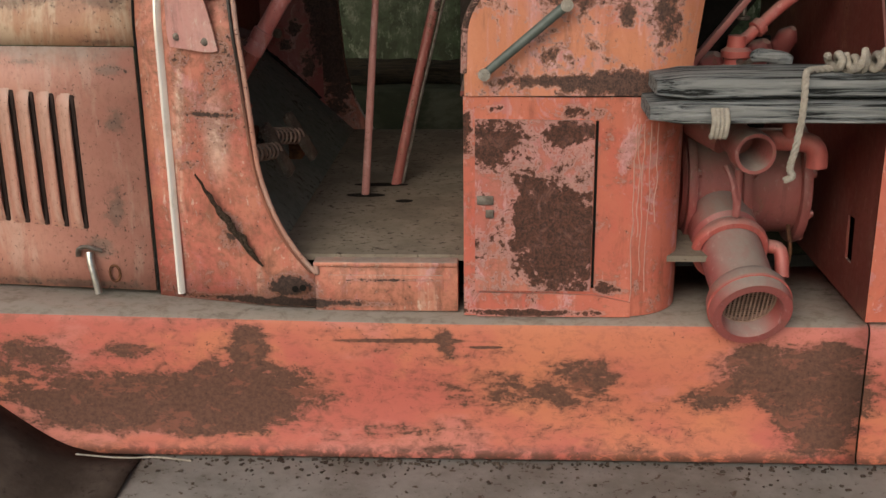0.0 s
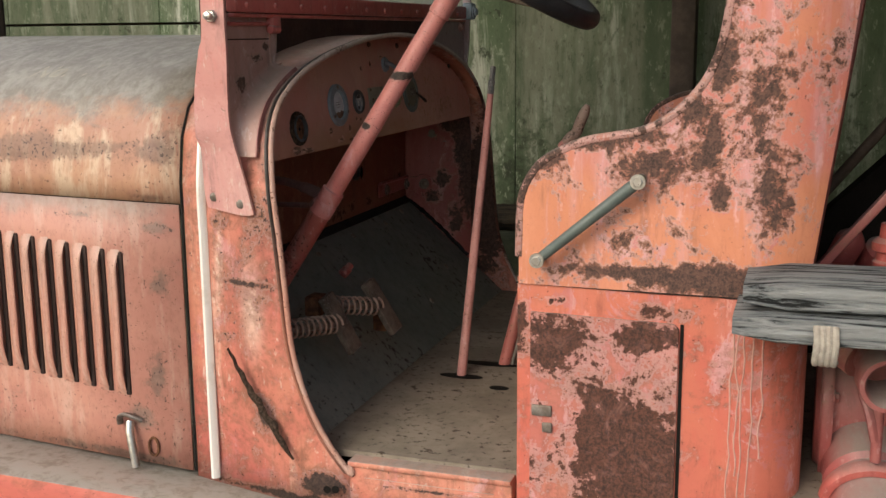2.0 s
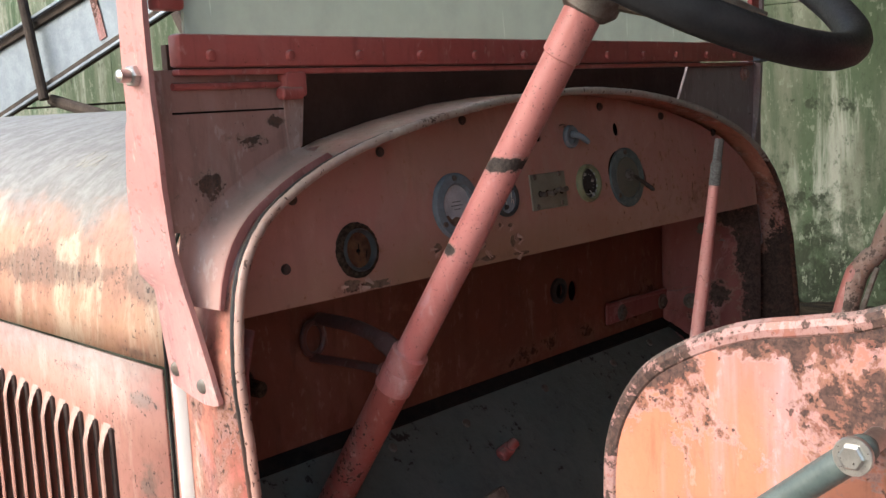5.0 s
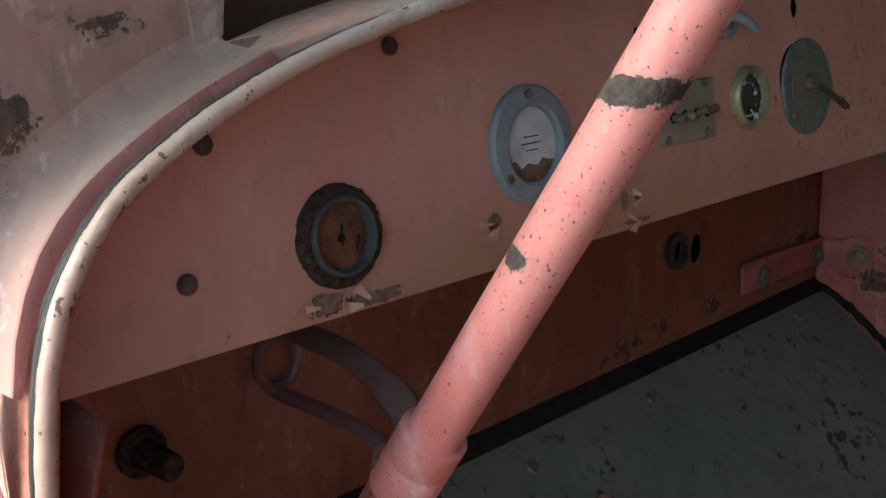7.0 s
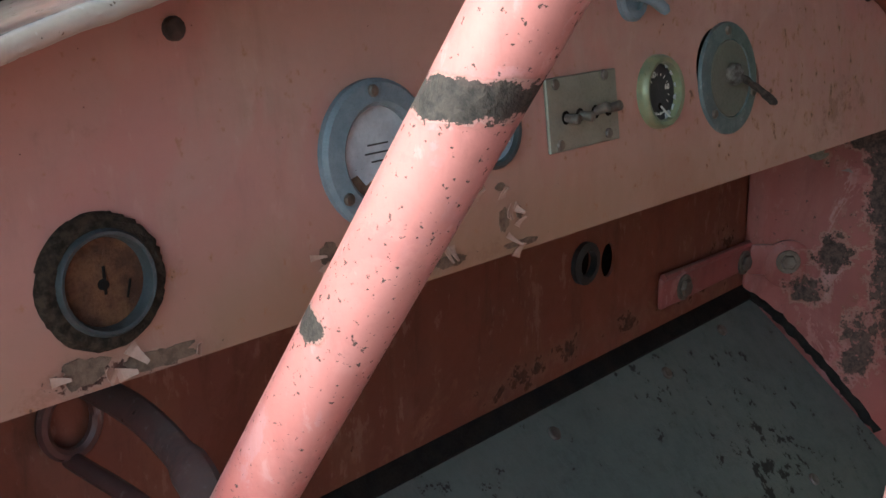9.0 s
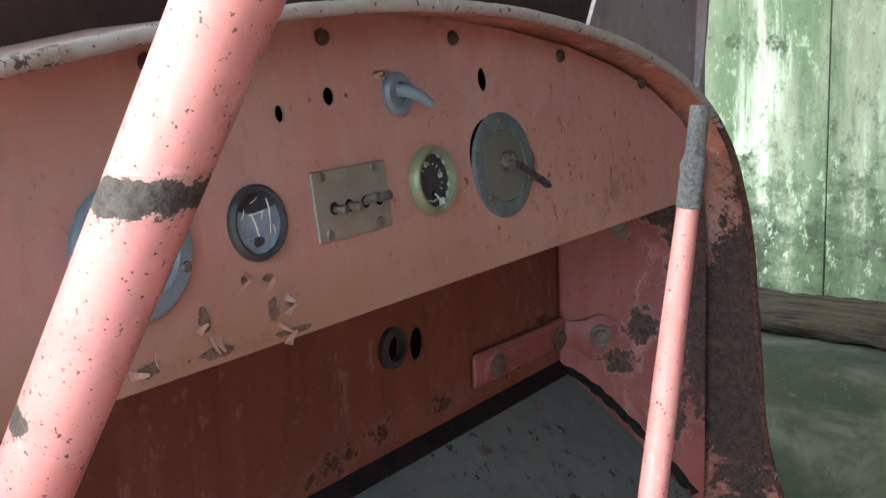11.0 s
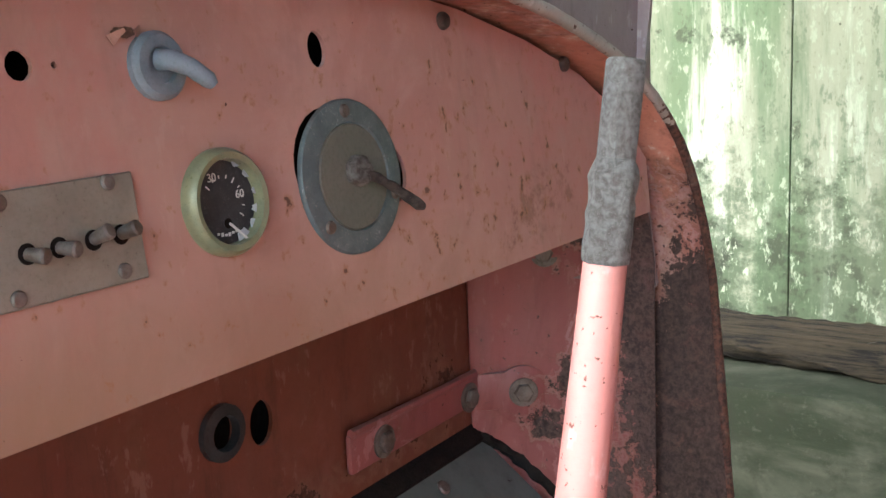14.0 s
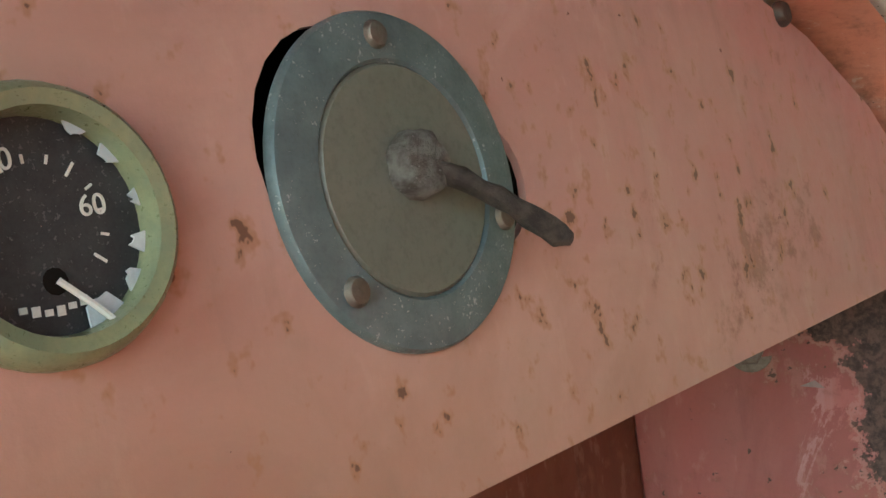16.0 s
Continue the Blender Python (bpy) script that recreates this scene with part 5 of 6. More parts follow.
lathe(b, [(0.0030, 0.0019), (0.0001, 0.0019)], m @ Matrix.Translation((0.0, -0.012, 0)), 12, False)
part("dial_hole", b, "dark_void", oil)


def lettering(text, size, m, mat, parent, name="lettering"):
    c = bpy.data.curves.new(name, "FONT")
    c.body, c.size, c.extrude, c.align_x, c.align_y = text, size, 0.0002, "CENTER", "CENTER"
    ob = new(name, c)
    me = ob.to_mesh().copy()
    ob.to_mesh_clear()
    bpy.data.objects.remove(ob)
    me.transform(m)
    me.materials.clear()
    me.materials.append(M[mat])
    o = new(name, me)
    o.parent = parent
    return o


lettering("60", 0.0068, m @ Matrix.Translation((0.0125, 0.003, 0.0018)), "white_mark", oil)
lettering("30", 0.0068, m @ Matrix.Translation((-0.007, 0.0145, 0.0018)), "white_mark", oil)

# large grey cap with a bent rusty key
m = DASH @ Matrix.Translation((0.6495, 1.5355, 0)) @ Matrix.Scale(1.06, 4)
b = bmesh.new()
lathe(b, [(0.0475, 0), (0.0475, 0.0018), (0.0466, 0.0032), (0.0440, 0.0038), (0.0335, 0.0042), (0.0325, 0.0030)], m, 64, False)
sw = part("ignition_switch", b, "flange_blue", truck, "large round grey switch cap with a rusty key")
b = bmesh.new()
lathe(b, [(0.0325, 0.0030), (0.0315, 0.0040), (0.0001, 0.0044)], m, 48, False)
part("cap", b, "cap_olive", sw, "plain olive-grey cap")
b = bmesh.new()
lathe(b, [(0.0095, 0.004), (0.0098, 0.006), (0.0092, 0.009), (0.0084, 0.011), (0.0062, 0.0125), (0.0001, 0.013)], m @ Matrix.Translation((0.001, 0.003, 0)), 28, False)
for v in b.verts:
    v.co += 0.0011 * noise.noise_vector(v.co * 240) + 0.0005 * noise.noise_vector(v.co * 700)
part("key_boss", b, "boss_grey", sw, "crusted grey key barrel")
b = bmesh.new()
tube(b, [m @ Vector(p) for p in ((0.003, 0.002, 0.009), (0.007, -0.0005, 0.011), (0.011, -0.003, 0.013), (0.015, -0.0065, 0.015), (0.019, -0.0095, 0.017), (0.023, -0.0135, 0.019), (0.027, -0.017, 0.021), (0.0305, -0.021, 0.023), (0.0335, -0.0235, 0.0245), (0.036, -0.0255, 0.026))], [0.0034, 0.0030, 0.0033, 0.0028, 0.0032, 0.0030, 0.0038, 0.0043, 0.0042, 0.0022], 14)
for v in b.verts:
    v.co += 0.0012 * noise.noise_vector(v.co * 200) + 0.0006 * noise.noise_vector(v.co * 620)
part("key", b, "key_rust", sw, "bent rusty key")
for a in (92, 222, 338):
    b = bmesh.new()
    screw(b, m @ Vector((0.040 * math.cos(radians(a)), 0.040 * math.sin(radians(a)), 0.0036)), DN, 0.0044, 0.0028)
    part("screw", b, "dull_steel", sw)

# switch plate with four toggles
m = DASH @ Matrix.Translation((0.4285, 1.533, 0))
b = bmesh.new()
box(b, (0, 0, 0.0015), (0.0895, 0.0555, 0.003), bevel=0.0008, seg=1)
bmesh.ops.transform(b, matrix=m, verts=b.verts)
plate = part("switch_plate", b, "plate_metal", truck, "dull metal plate with four toggle switches")
for x, y in ((-0.0335, 0.0225), (0.0285, 0.0240), (-0.0325, -0.0225), (0.0295, -0.0215)):
    b = bmesh.new()
    screw(b, m @ Vector((x, y, 0.003)), DN, 0.0042, 0.0022)
    part("screw", b, "dull_steel", plate)
for x, dz in ((-0.0235, -0.002), (-0.006, -0.002), (0.014, 0.004), (0.031, 0.003)):
    b = bmesh.new()
    rod(b, m @ Vector((x, -0.003, 0.002)), m @ Vector((x + 0.003, -0.003 + dz, 0.014)), 0.0032, 0.0042, 12, 0.001)
    t = part("toggle", b, "dull_steel", plate)
    # Black disc stands in for the shaded opening round the toggle.
    b = bmesh.new()
    lathe(b, [(0.0052, 0.0032), (0.0001, 0.0033)], m @ Matrix.Translation((x, -0.003, 0)), 20, False)
    part("toggle_slot", b, "dark_void", plate)

# blue-grey knob
m = DASH @ Matrix.Translation((0.503, 1.613, 0))
b = bmesh.new()
lathe(b, [(0.0185, 0), (0.0185, 0.004), (0.016, 0.007), (0.010, 0.007), (0.0095, 0.004), (0.0001, 0.004)], m, 32, False)
tube(b, [m @ Vector(p) for p in ((0.0, 0.003, 0.004), (0.002, 0.002, 0.011), (0.009, -0.003, 0.017), (0.017, -0.011, 0.021), (0.019, -0.014, 0.022))], [0.006, 0.0058, 0.0052, 0.0048, 0.003], 12)
part("choke_knob", b, "grey_blue", truck, "blue-grey ring with a bent pull knob")

# ---------------------------------------------------------------- steering
foot, top = Vector((-0.556, 0.018, 1.158)), Vector((-0.1105, 0.070, 1.860))
axis = (top - foot).normalized()
b = bmesh.new()
rod(b, foot + axis * 0.19, top - axis * 0.02, 0.0196, seg=28)
column = part("steering_column", b, "column_paint", truck, "pink-red painted steering column, chipped")
b = bmesh.new()
rod(b, foot - axis * 0.05, foot + axis * 0.20, 0.0228, seg=28)
part("lower_tube", b, "tube_paint", column, "darker red lower tube")
for s, prof in ((0.215, [(0.020, -0.03), (0.0246, -0.028), (0.0246, 0.0), (0.0230, 0.003), (0.0246, 0.006), (0.0246, 0.03), (0.020, 0.033)]),
                (0.70, [(0.020, -0.03), (0.0222, -0.028), (0.0222, 0.03), (0.020, 0.032)])):
    b = bmesh.new()
    lathe(b, prof, axis_frame(foot + axis * s, axis), 28, False)
    part("clamp", b, "column_paint", column)
b = bmesh.new()
tube(b, curve_points([(-0.452, 0.046, 1.348), (-0.50, 0.066, 1.362), (-0.57, 0.078, 1.375), (-0.655, 0.082, 1.378)], 6), [0.0135] * 8 + [0.0105] * 30, 12, flat=0.5)
tube(b, curve_points([(-0.458, 0.040, 1.330), (-0.55, 0.062, 1.326), (-0.655, 0.070, 1.322)], 6), 0.0065, 10, flat=0.7)
tube(b, [(-0.652, 0.072 + 0.020 * math.cos(a), 1.350 + 0.024 * math.sin(a)) for a in np.linspace(0, 2 * math.pi, 25)], 0.005, 8)
box(b, (-0.456, 0.040, 1.340), (0.030, 0.026, 0.042), Euler((0, radians(35), 0)).to_matrix().to_4x4(), bevel=0.005)
hexbolt(b, (-0.462, 0.026, 1.334), (0.2, -1, 0), 0.010, 0.012)
part("column_bracket", b, "bracket_paint", truck, "dusty red-grey forked column bracket on the firewall")
b = bmesh.new()
rod(b, (-0.66, -0.060, 1.312), (-0.615, -0.056, 1.309), 0.013, 0.011, 16)
lathe(b, [(0.021, 0.0), (0.021, 0.006), (0.013, 0.009)], axis_frame((-0.658, -0.060, 1.312), (1, 0, 0)), 20, False)
part("pipe_stub", b, "rust_black", truck, "short dark pipe stub on the firewall")
R = 0.262
top = Vector((-0.1137, 0.072, 1.856))
axis = Vector((math.cos(radians(56)), 0, math.sin(radians(56))))
side_v, down_v = Vector((0, 1, 0)), -axis.cross(Vector((0, 1, 0)))
b = bmesh.new()
n, k = 72, 12
rings = []
for i in range(n):
    a = 2 * math.pi * i / n
    d = side_v * math.sin(a) + down_v * math.cos(a)
    rings.append([b.verts.new(top + d * (R + 0.0165 * math.cos(q)) + axis * 0.0185 * math.sin(q)) for q in [2 * math.pi * j / k for j in range(k)]])
for i in range(n):
    for j in range(k):
        b.faces.new((rings[i][j], rings[(i + 1) % n][j], rings[(i + 1) % n][(j + 1) % k], rings[i][(j + 1) % k]))
wheel = part("steering_wheel", b, "rubber", truck, "black rubber steering wheel rim")
for a in (15, 105, 195, 285):
    d = side_v * math.sin(radians(a)) + down_v * math.cos(radians(a))
    b = bmesh.new()
    tube(b, [top + d * 0.025 - axis * 0.078, top + d * 0.12 - axis * 0.048, top + d * (R - 0.008)], [0.0095, 0.0082, 0.0090], 10)
    part("spoke", b, "spoke_brown", wheel, "worn grey-brown spoke")
b = bmesh.new()
lathe(b, [(0.026, -0.105), (0.034, -0.095), (0.034, -0.060), (0.02, -0.050), (0.0001, -0.048)], axis_frame(top, axis), 24, False)
part("hub", b, "dull_steel", wheel)
b = bmesh.new()
d = side_v * 0.75 + down_v * 0.66
tube(b, [top - axis * 0.03 + d * 0.02, top - axis * 0.035 + d * 0.19], 0.0055, 8)
part("throttle_arm", b, "dull_steel", wheel, "thin grey lever under the wheel")

# ---------------------------------------------------------------- levers and pedals
g0, g1 = Vector((-0.236, 0.302, 0.85)), Vector((-0.184, 0.409, 1.612))
gd = (g1 - g0).normalized()
b = bmesh.new()
tube(b, [g0, g0 + gd * 0.35, g0 + gd * 0.60, g1 - gd * 0.055], [0.0112, 0.0102, 0.0088, 0.0068], 14)
lever = part("gear_lever", b, "lever_paint", truck, "thin pink-red gear lever with worn steel top")
b = bmesh.new()
box(b, (0, 0, 0), (0.0098, 0.0098, 0.034), bevel=0.0016)
bmesh.ops.transform(b, matrix=axis_frame(g1 - gd * 0.017, gd), verts=b.verts)
tube(b, [g1 - gd * (0.031 + 0.003 * i) for i in range(12)], [0.0062, 0.0074, 0.0082, 0.0078, 0.0073, 0.0076, 0.0077, 0.0075, 0.0077, 0.0075, 0.0076, 0.0075], 16)
for v in b.verts:
    v.co += 0.0006 * noise.noise_vector(v.co * 260)
part("lever_tip", b, "bare_steel", lever, "bare steel tip, paint gone")
b = bmesh.new()
tube(b, curve_points([(-0.168, 0.415, 0.85), (-0.124, 0.452, 1.06), (-0.080, 0.489, 1.25), (-0.046, 0.516, 1.395), (-0.036, 0.524, 1.432)], 6), [0.0150] * 22 + [0.0145, 0.013, 0.011], 14, flat=0.9)
hb = part("hand_brake", b, "brake_paint", truck, "worn grey-pink hand brake lever with cranked grip")
b = bmesh.new()
tube(b, curve_points([(-0.0535, 0.511, 1.360), (-0.040, 0.521, 1.415), (-0.026, 0.526, 1.438), (-0.012, 0.528, 1.452), (-0.004, 0.529, 1.474), (0.014, 0.531, 1.518)], 5), [0.0158] * 5 + [0.0145] * 8 + [0.0130] * 10 + [0.0122, 0.0105, 0.006], 14)
part("grip", b, "brake_grip", hb, "worn brown grip")
b = bmesh.new()
tube(b, [(-0.146, 0.420, 0.87), (-0.092, 0.466, 1.12), (-0.030, 0.515, 1.37), (-0.012, 0.522, 1.43)], 0.004, 8)
part("release_rod", b, "dull_steel", hb)


def pedal(top_p, low_p, mount):
    """Sloping block pedal on a coil spring."""
    top_p, low_p, mount = Vector(top_p), Vector(low_p), Vector(mount)
    d = (low_p - top_p).normalized()
    w = Vector((0.15, 1, 0.1)).normalized()
    nrm = d.cross(w).normalized()
    w = nrm.cross(d)
    b = bmesh.new()
    rot = Matrix((w, d, nrm)).transposed().to_4x4()
    box(b, tuple((top_p + low_p) / 2), (0.044, (low_p - top_p).length, 0.016), rot, bevel=0.003)
    p = part("pedal", b, "pedal_block", truck, "worn dusty block pedal on a coil spring")
    p["label"] = "worn dusty block pedal on a coil spring"
    mid = (top_p + low_p) / 2
    b = bmesh.new()
    ax_ = mount - mid
    f = axis_frame(mid, ax_)
    n = 9 * 14
    tube(b, [f @ Vector((0.019 * math.cos(i / 14 * 2 * math.pi), 0.019 * math.sin(i / 14 * 2 * math.pi), 0.01 + (ax_.length - 0.012) * i / n)) for i in range(n + 1)], 0.0028, 6)
    part("spring", b, "wire_mesh", p, "rusty coil spring")
    b = bmesh.new()
    rod(b, mid, mount, 0.009)
    part("rod", b, "dull_steel", p)


pedal((-0.430, -0.012, 1.148), (-0.374, 0.010, 1.027), (-0.462, -0.14, 1.105))
pedal((-0.407, 0.160, 1.142), (-0.345, 0.178, 1.027), (-0.452, 0.035, 1.115))
for p in ((-0.482, -0.15, 1.105), (-0.472, 0.03, 1.115), (-0.40, 0.235, 1.035)):
    b = bmesh.new()
    box(b, p, (0.035, 0.05, 0.045), bevel=0.006)
    part("pedal_stop", b, "rust", toe)
b = bmesh.new()
q = toe_m @ Vector((0.40, 0.285, 0.0))
rod(b, q, q + toe_n * 0.026, 0.013, 0.011)
rod(b, q + toe_n * 0.016 + Vector((0, -0.018, -0.006)), q + toe_n * 0.022 + Vector((0, 0.018, 0.006)), 0.009)
part("starter_button", b, "red_paint", truck, "small red starter button on the toe board")

# ---------------------------------------------------------------- windshield
def strap(y_sign):
    out = [(-0.575, 1.362), (-0.478, 1.352), (-0.472, 1.375), (-0.483, 1.44), (-0.497, 1.52), (-0.492, 1.60), (-0.487, 1.70), (-0.486, 2.05), (-0.526, 2.05), (-0.533, 1.72), (-0.545, 1.66), (-0.563, 1.58), (-0.572, 1.50), (-0.577, 1.42), (-0.578, 1.385)]
    sm = [(p.x, p.z) for p in curve_points([(x, 0, z) for x, z in out + out[:1]], 4)][:-1]
    b = bmesh.new()
    sheet(b, sm, side_frame(0), 0.007)
    for v in b.verts:
        z = v.co.z
        base = lerp([(1.35, -0.222), (1.45, -0.236), (1.60, -0.258), (1.72, -0.268), (2.1, -0.272)], z) + (-0.006) + 0.22 * max(0, -0.5 - v.co.x) * (1 if z < 1.5 else 0)
        v.co.y += base
        if y_sign < 0:
            v.co.y = 2 * YC - v.co.y
    return b


post_l = part("windshield_post", strap(1), "pink_paint", truck, "tapered flat pink-painted windshield post")
for q in ((-0.556, -0.2265, 1.384), (-0.494, -0.236, 1.374)):
    b = bmesh.new()
    screw(b, q, (0.3, -1, 0), 0.009, 0.003)
    part("screw", b, "dull_steel", post_l)
b = bmesh.new()
hexbolt(b, (-0.511, -0.276, 1.722), (0, -1, 0), 0.012, 0.012)
lathe(b, [(0.0075, 0.01), (0.007, 0.024), (0.0001, 0.026)], axis_frame((-0.511, -0.276, 1.722), (0, -1, 0)), 14, False)
part("bolt", b, "bolt_steel", post_l, "shiny hex bolt")
part("windshield_post", strap(-1), "wing_grey", truck, "flat windshield post on the far side")
WX = -0.495
b = bmesh.new()
box(b, (WX, YC, 1.7475), (0.022, 1.40, 0.036), bevel=0.004)
box(b, (WX, -0.245, 1.95), (0.022, 0.034, 0.32), bevel=0.004)
box(b, (WX, 2 * YC + 0.245, 1.95), (0.022, 0.034, 0.32), bevel=0.004)
box(b, (WX, YC, 2.12), (0.022, 1.44, 0.04), bevel=0.004)
ws = part("windshield_frame", b, "frame_paint", truck, "dark red riveted windshield frame")
for y in np.arange(-0.20, 1.16, 0.115):
    b = bmesh.new()
    screw(b, (WX + 0.011, y, 1.742), (1, 0, 0), 0.0065, 0.005)
    part("rivet", b, "frame_paint", ws)
b = bmesh.new()
box(b, (WX, YC, 1.935), (0.005, 1.37, 0.35))
glass = part("glass", b, "dusty_glass", ws, "dusty streaked windshield glass")
glass.visible_shadow = False
b = bmesh.new()
box(b, (WX, YC, 1.724), (0.014, 1.40, 0.007), bevel=0.002)
part("lower_rail", b, "red_paint", ws)
# panels between cowl and frame
for sgn in (1, -1):
    if sgn > 0:
        out = [(-0.272, 1.727), (-0.054, 1.727), (-0.055, 1.70), (-0.064, 1.640), (-0.058, 1.629), (-0.030, 1.632), (-0.10, 1.585), (-0.17, 1.555), (-0.205, 1.545), (-0.264, 1.551)]
    else:
        out = [(1.222, 1.727), (0.915, 1.727), (0.906, 1.71), (0.868, 1.650), (0.95, 1.618), (1.05, 1.575), (1.13, 1.50), (1.20, 1.44), (1.222, 1.44)]
    b = bmesh.new()
    sheet(b, out if sgn > 0 else out[::-1], dash_frame(WX - 0.012), 0.005)
    wing = part("cowl_wing", b, "wing_paint" if sgn > 0 else "wing_grey", truck, "dusty dull red panel under the windshield", smooth=False)
    yy = -0.07 if sgn > 0 else 2 * YC + 0.07
    b = bmesh.new()
    if sgn > 0:
        box(b, (WX - 0.001, yy - 0.004, 1.708), (0.022, 0.034, 0.032), bevel=0.006)
        rod(b, (WX + 0.006, yy - 0.030, 1.698), (WX + 0.006, yy + 0.004, 1.698), 0.008)
    else:
        hexbolt(b, (WX - 0.004, 1.139, 1.705), (1, 0, 0), 0.010, 0.009)
    part("clip", b, "frame_paint" if sgn > 0 else "wing_paint", wing)
    if sgn > 0:
        b = bmesh.new()
        sheet(b, [(-0.086, 1.722), (-0.052, 1.722), (-0.053, 1.70), (-0.061, 1.634), (-0.080, 1.624), (-0.084, 1.66)], dash_frame(WX - 0.0068), 0.003)
        part("flange", b, "wing_paint", wing, smooth=False)
        b = bmesh.new()
        box(b, (WX - 0.0066, -0.158, 1.680), (0.001, 0.170, 0.0022))
        part("fold_line", b, "dark_void", wing)
        b = bmesh.new()
        tube(b, [(WX - 0.003, -0.243, 1.709), (WX - 0.003, -0.085, 1.709)], 0.0042, 8)
        part("retaining_rod", b, "frame_paint", wing)
b = bmesh.new()
rows, edges = [], []
for p in [q for q in edge_path if -0.229 < q.y < -0.028 and q.z > 1.425]:
    o = outward(p, max(0.03, min(1.0, (p.z - 1.415) / 0.12)))
    rows.append([(x, p.y + o.y * s, p.z + o.z * s) for x, s in ((-0.5035, 0.050), (-0.5030, 0.034), (-0.4985, 0.022), (-0.490, 0.0145), (-0.478, 0.0110), (-0.4625, 0.0095))])
    edges.append([(x, p.y + o.y * s, p.z + o.z * s) for x, s in ((-0.4635, 0.0093), (-0.4600, 0.0094), (-0.4590, 0.0050), (-0.4590, -0.002))])
grid(b, rows)
fillet = part("wing_fillet", b, "wing_paint", truck, "dusty curved fillet between panel and cowl")
b = bmesh.new()
grid(b, edges)
part("fillet_edge", b, "lip_paint", fillet, "dull red turned-down edge")
b = bmesh.new()
box(b, (-0.585, YC, 1.69), (0.01, 1.30, 0.14))
part("vent_panel", b, "vent_brown", truck, "dark brown panel behind the gap under the windshield")
b = bmesh.new()
box(b, (WX + 0.01, 2 * YC + 0.255, 1.752), (0.04, 0.05, 0.05), bevel=0.01)
hexbolt(b, (WX + 0.03, 2 * YC + 0.25, 1.75), (1, 0, 0), 0.012, 0.01)
part("hinge_bracket", b, "grey_blue", truck, "grey-blue windshield hinge bracket")

# ---------------------------------------------------------------- seat body
def seat_outline():
    raw = [(0.054, 1.261), (0.055, 1.34), (0.059, 1.412), (0.082, 1.460), (0.115, 1.487), (0.165, 1.509), (0.215, 1.519), (0.255, 1.527), (0.295, 1.545), (0.333, 1.577),
           (0.362, 1.615), (0.380, 1.66), (0.391, 1.72), (0.398, 1.80), (0.406, 1.92)]
    return [(p.x, p.z) for p in curve_points([(x, 0, z) for x, z in raw], 5)]


def seat_side(sgn, name_label):
    """Curved seat side: flat in front, wrapping round at the back."""
    top_line = seat_outline()
    b = bmesh.new()
    out = top_line + [(0.60, 1.92), (0.572, 1.62), (0.552, 1.45), (0.530, 1.261)]
    sheet(b, out, side_frame(0), 0.012)
    # extra cuts so that the rear can bend
    for cx in np.arange(0.40, 0.60, 0.02):
        bmesh.ops.bisect_plane(b, geom=b.verts[:] + b.edges[:] + b.faces[:], plane_co=(cx, 0, 0), plane_no=(1, 0, 0))
    for v in b.verts:
        bend = max(0.0, v.co.x - (0.42 + 0.12 * (v.co.z - 1.295)))
        v.co.y += -0.243 + bend * bend * 4.0
        if sgn < 0:
            v.co.y = 2 * YC - v.co.y
    return part("seat_side", b, "seat_paint", truck, name_label)


seat_l = seat_side(1, "curved orange seat side with rust patches")
seat_r = seat_side(-1, "curved rusty seat side on the far side")
for sgn, own in ((1, seat_l), (-1, seat_r)):
    b = bmesh.new()
    yy = -0.249 if sgn > 0 else 2 * YC + 0.249
    tube(b, [(x, yy, z) for x, z in seat_outline()[3:]], 0.0085, 10)
    part("edge_bead", b, "bead_rust", own, "rusty rolled edge")
# grab handle
b = bmesh.new()
h0, h1 = Vector((0.096, -0.287, 1.312)), Vector((0.262, -0.287, 1.451))
hd = (h1 - h0).normalized()
tube(b, [h0 - hd * 0.012, h0, h0 + hd * 0.09, h1 - hd * 0.02, h1 + hd * 0.004, h1 + hd * 0.009, h1 + hd * 0.012], [0.0065, 0.0088, 0.0098, 0.0105, 0.0102, 0.0080, 0.0035], 14)
handle = part("grab_handle", b, "green_handle", truck, "green-grey grab handle on the seat side")
for p in (h0, h1):
    b = bmesh.new()
    rod(b, (p.x, -0.252, p.z), (p.x, -0.297, p.z), 0.0078)
    hexbolt(b, (p.x, -0.297, p.z), (0, -1, 0), 0.0085, 0.006)
    part("bolt", b, "bolt_steel", handle, "bright steel bolt")

# locker under the seat with rounded rear corner
def locker_plan(x0, x1, y0, r, n=10):
    pts = [(x0, y0)]
    for i in range(n + 1):
        a = -math.pi / 2 + math.pi / 2 * i / n
        pts.append((x1 - r + r * math.cos(a), y0 + r + r * math.sin(a)))
    pts += [(x1, 0.6)]
    return pts


for sgn in (1, -1):
    b = bmesh.new()
    plan = locker_plan(0.051, 0.535, -0.250, 0.13)
    rows = []
    for z in (0.765, 0.80, 0.90, 1.0, 1.1, 1.2, 1.252, 1.2595):
        rows.append([(x, y if sgn > 0 else 2 * YC - y, z) for x, y in [(0.051, 0.6)] + plan])
    grid(b, rows)
    if sgn > 0:
        locker = part("seat_locker", b, "box_paint", truck, "orange-red locker under the seat with pale drips")
    else:
        part("seat_locker", b, "box_paint", truck, "far side of the orange-red seat locker")
b = bmesh.new()
box(b, (0.285, YC, 1.262), (0.48, 1.38, 0.012))
part("seat_base", b, "dark_red", truck, "dark red seat base")
b = bmesh.new()
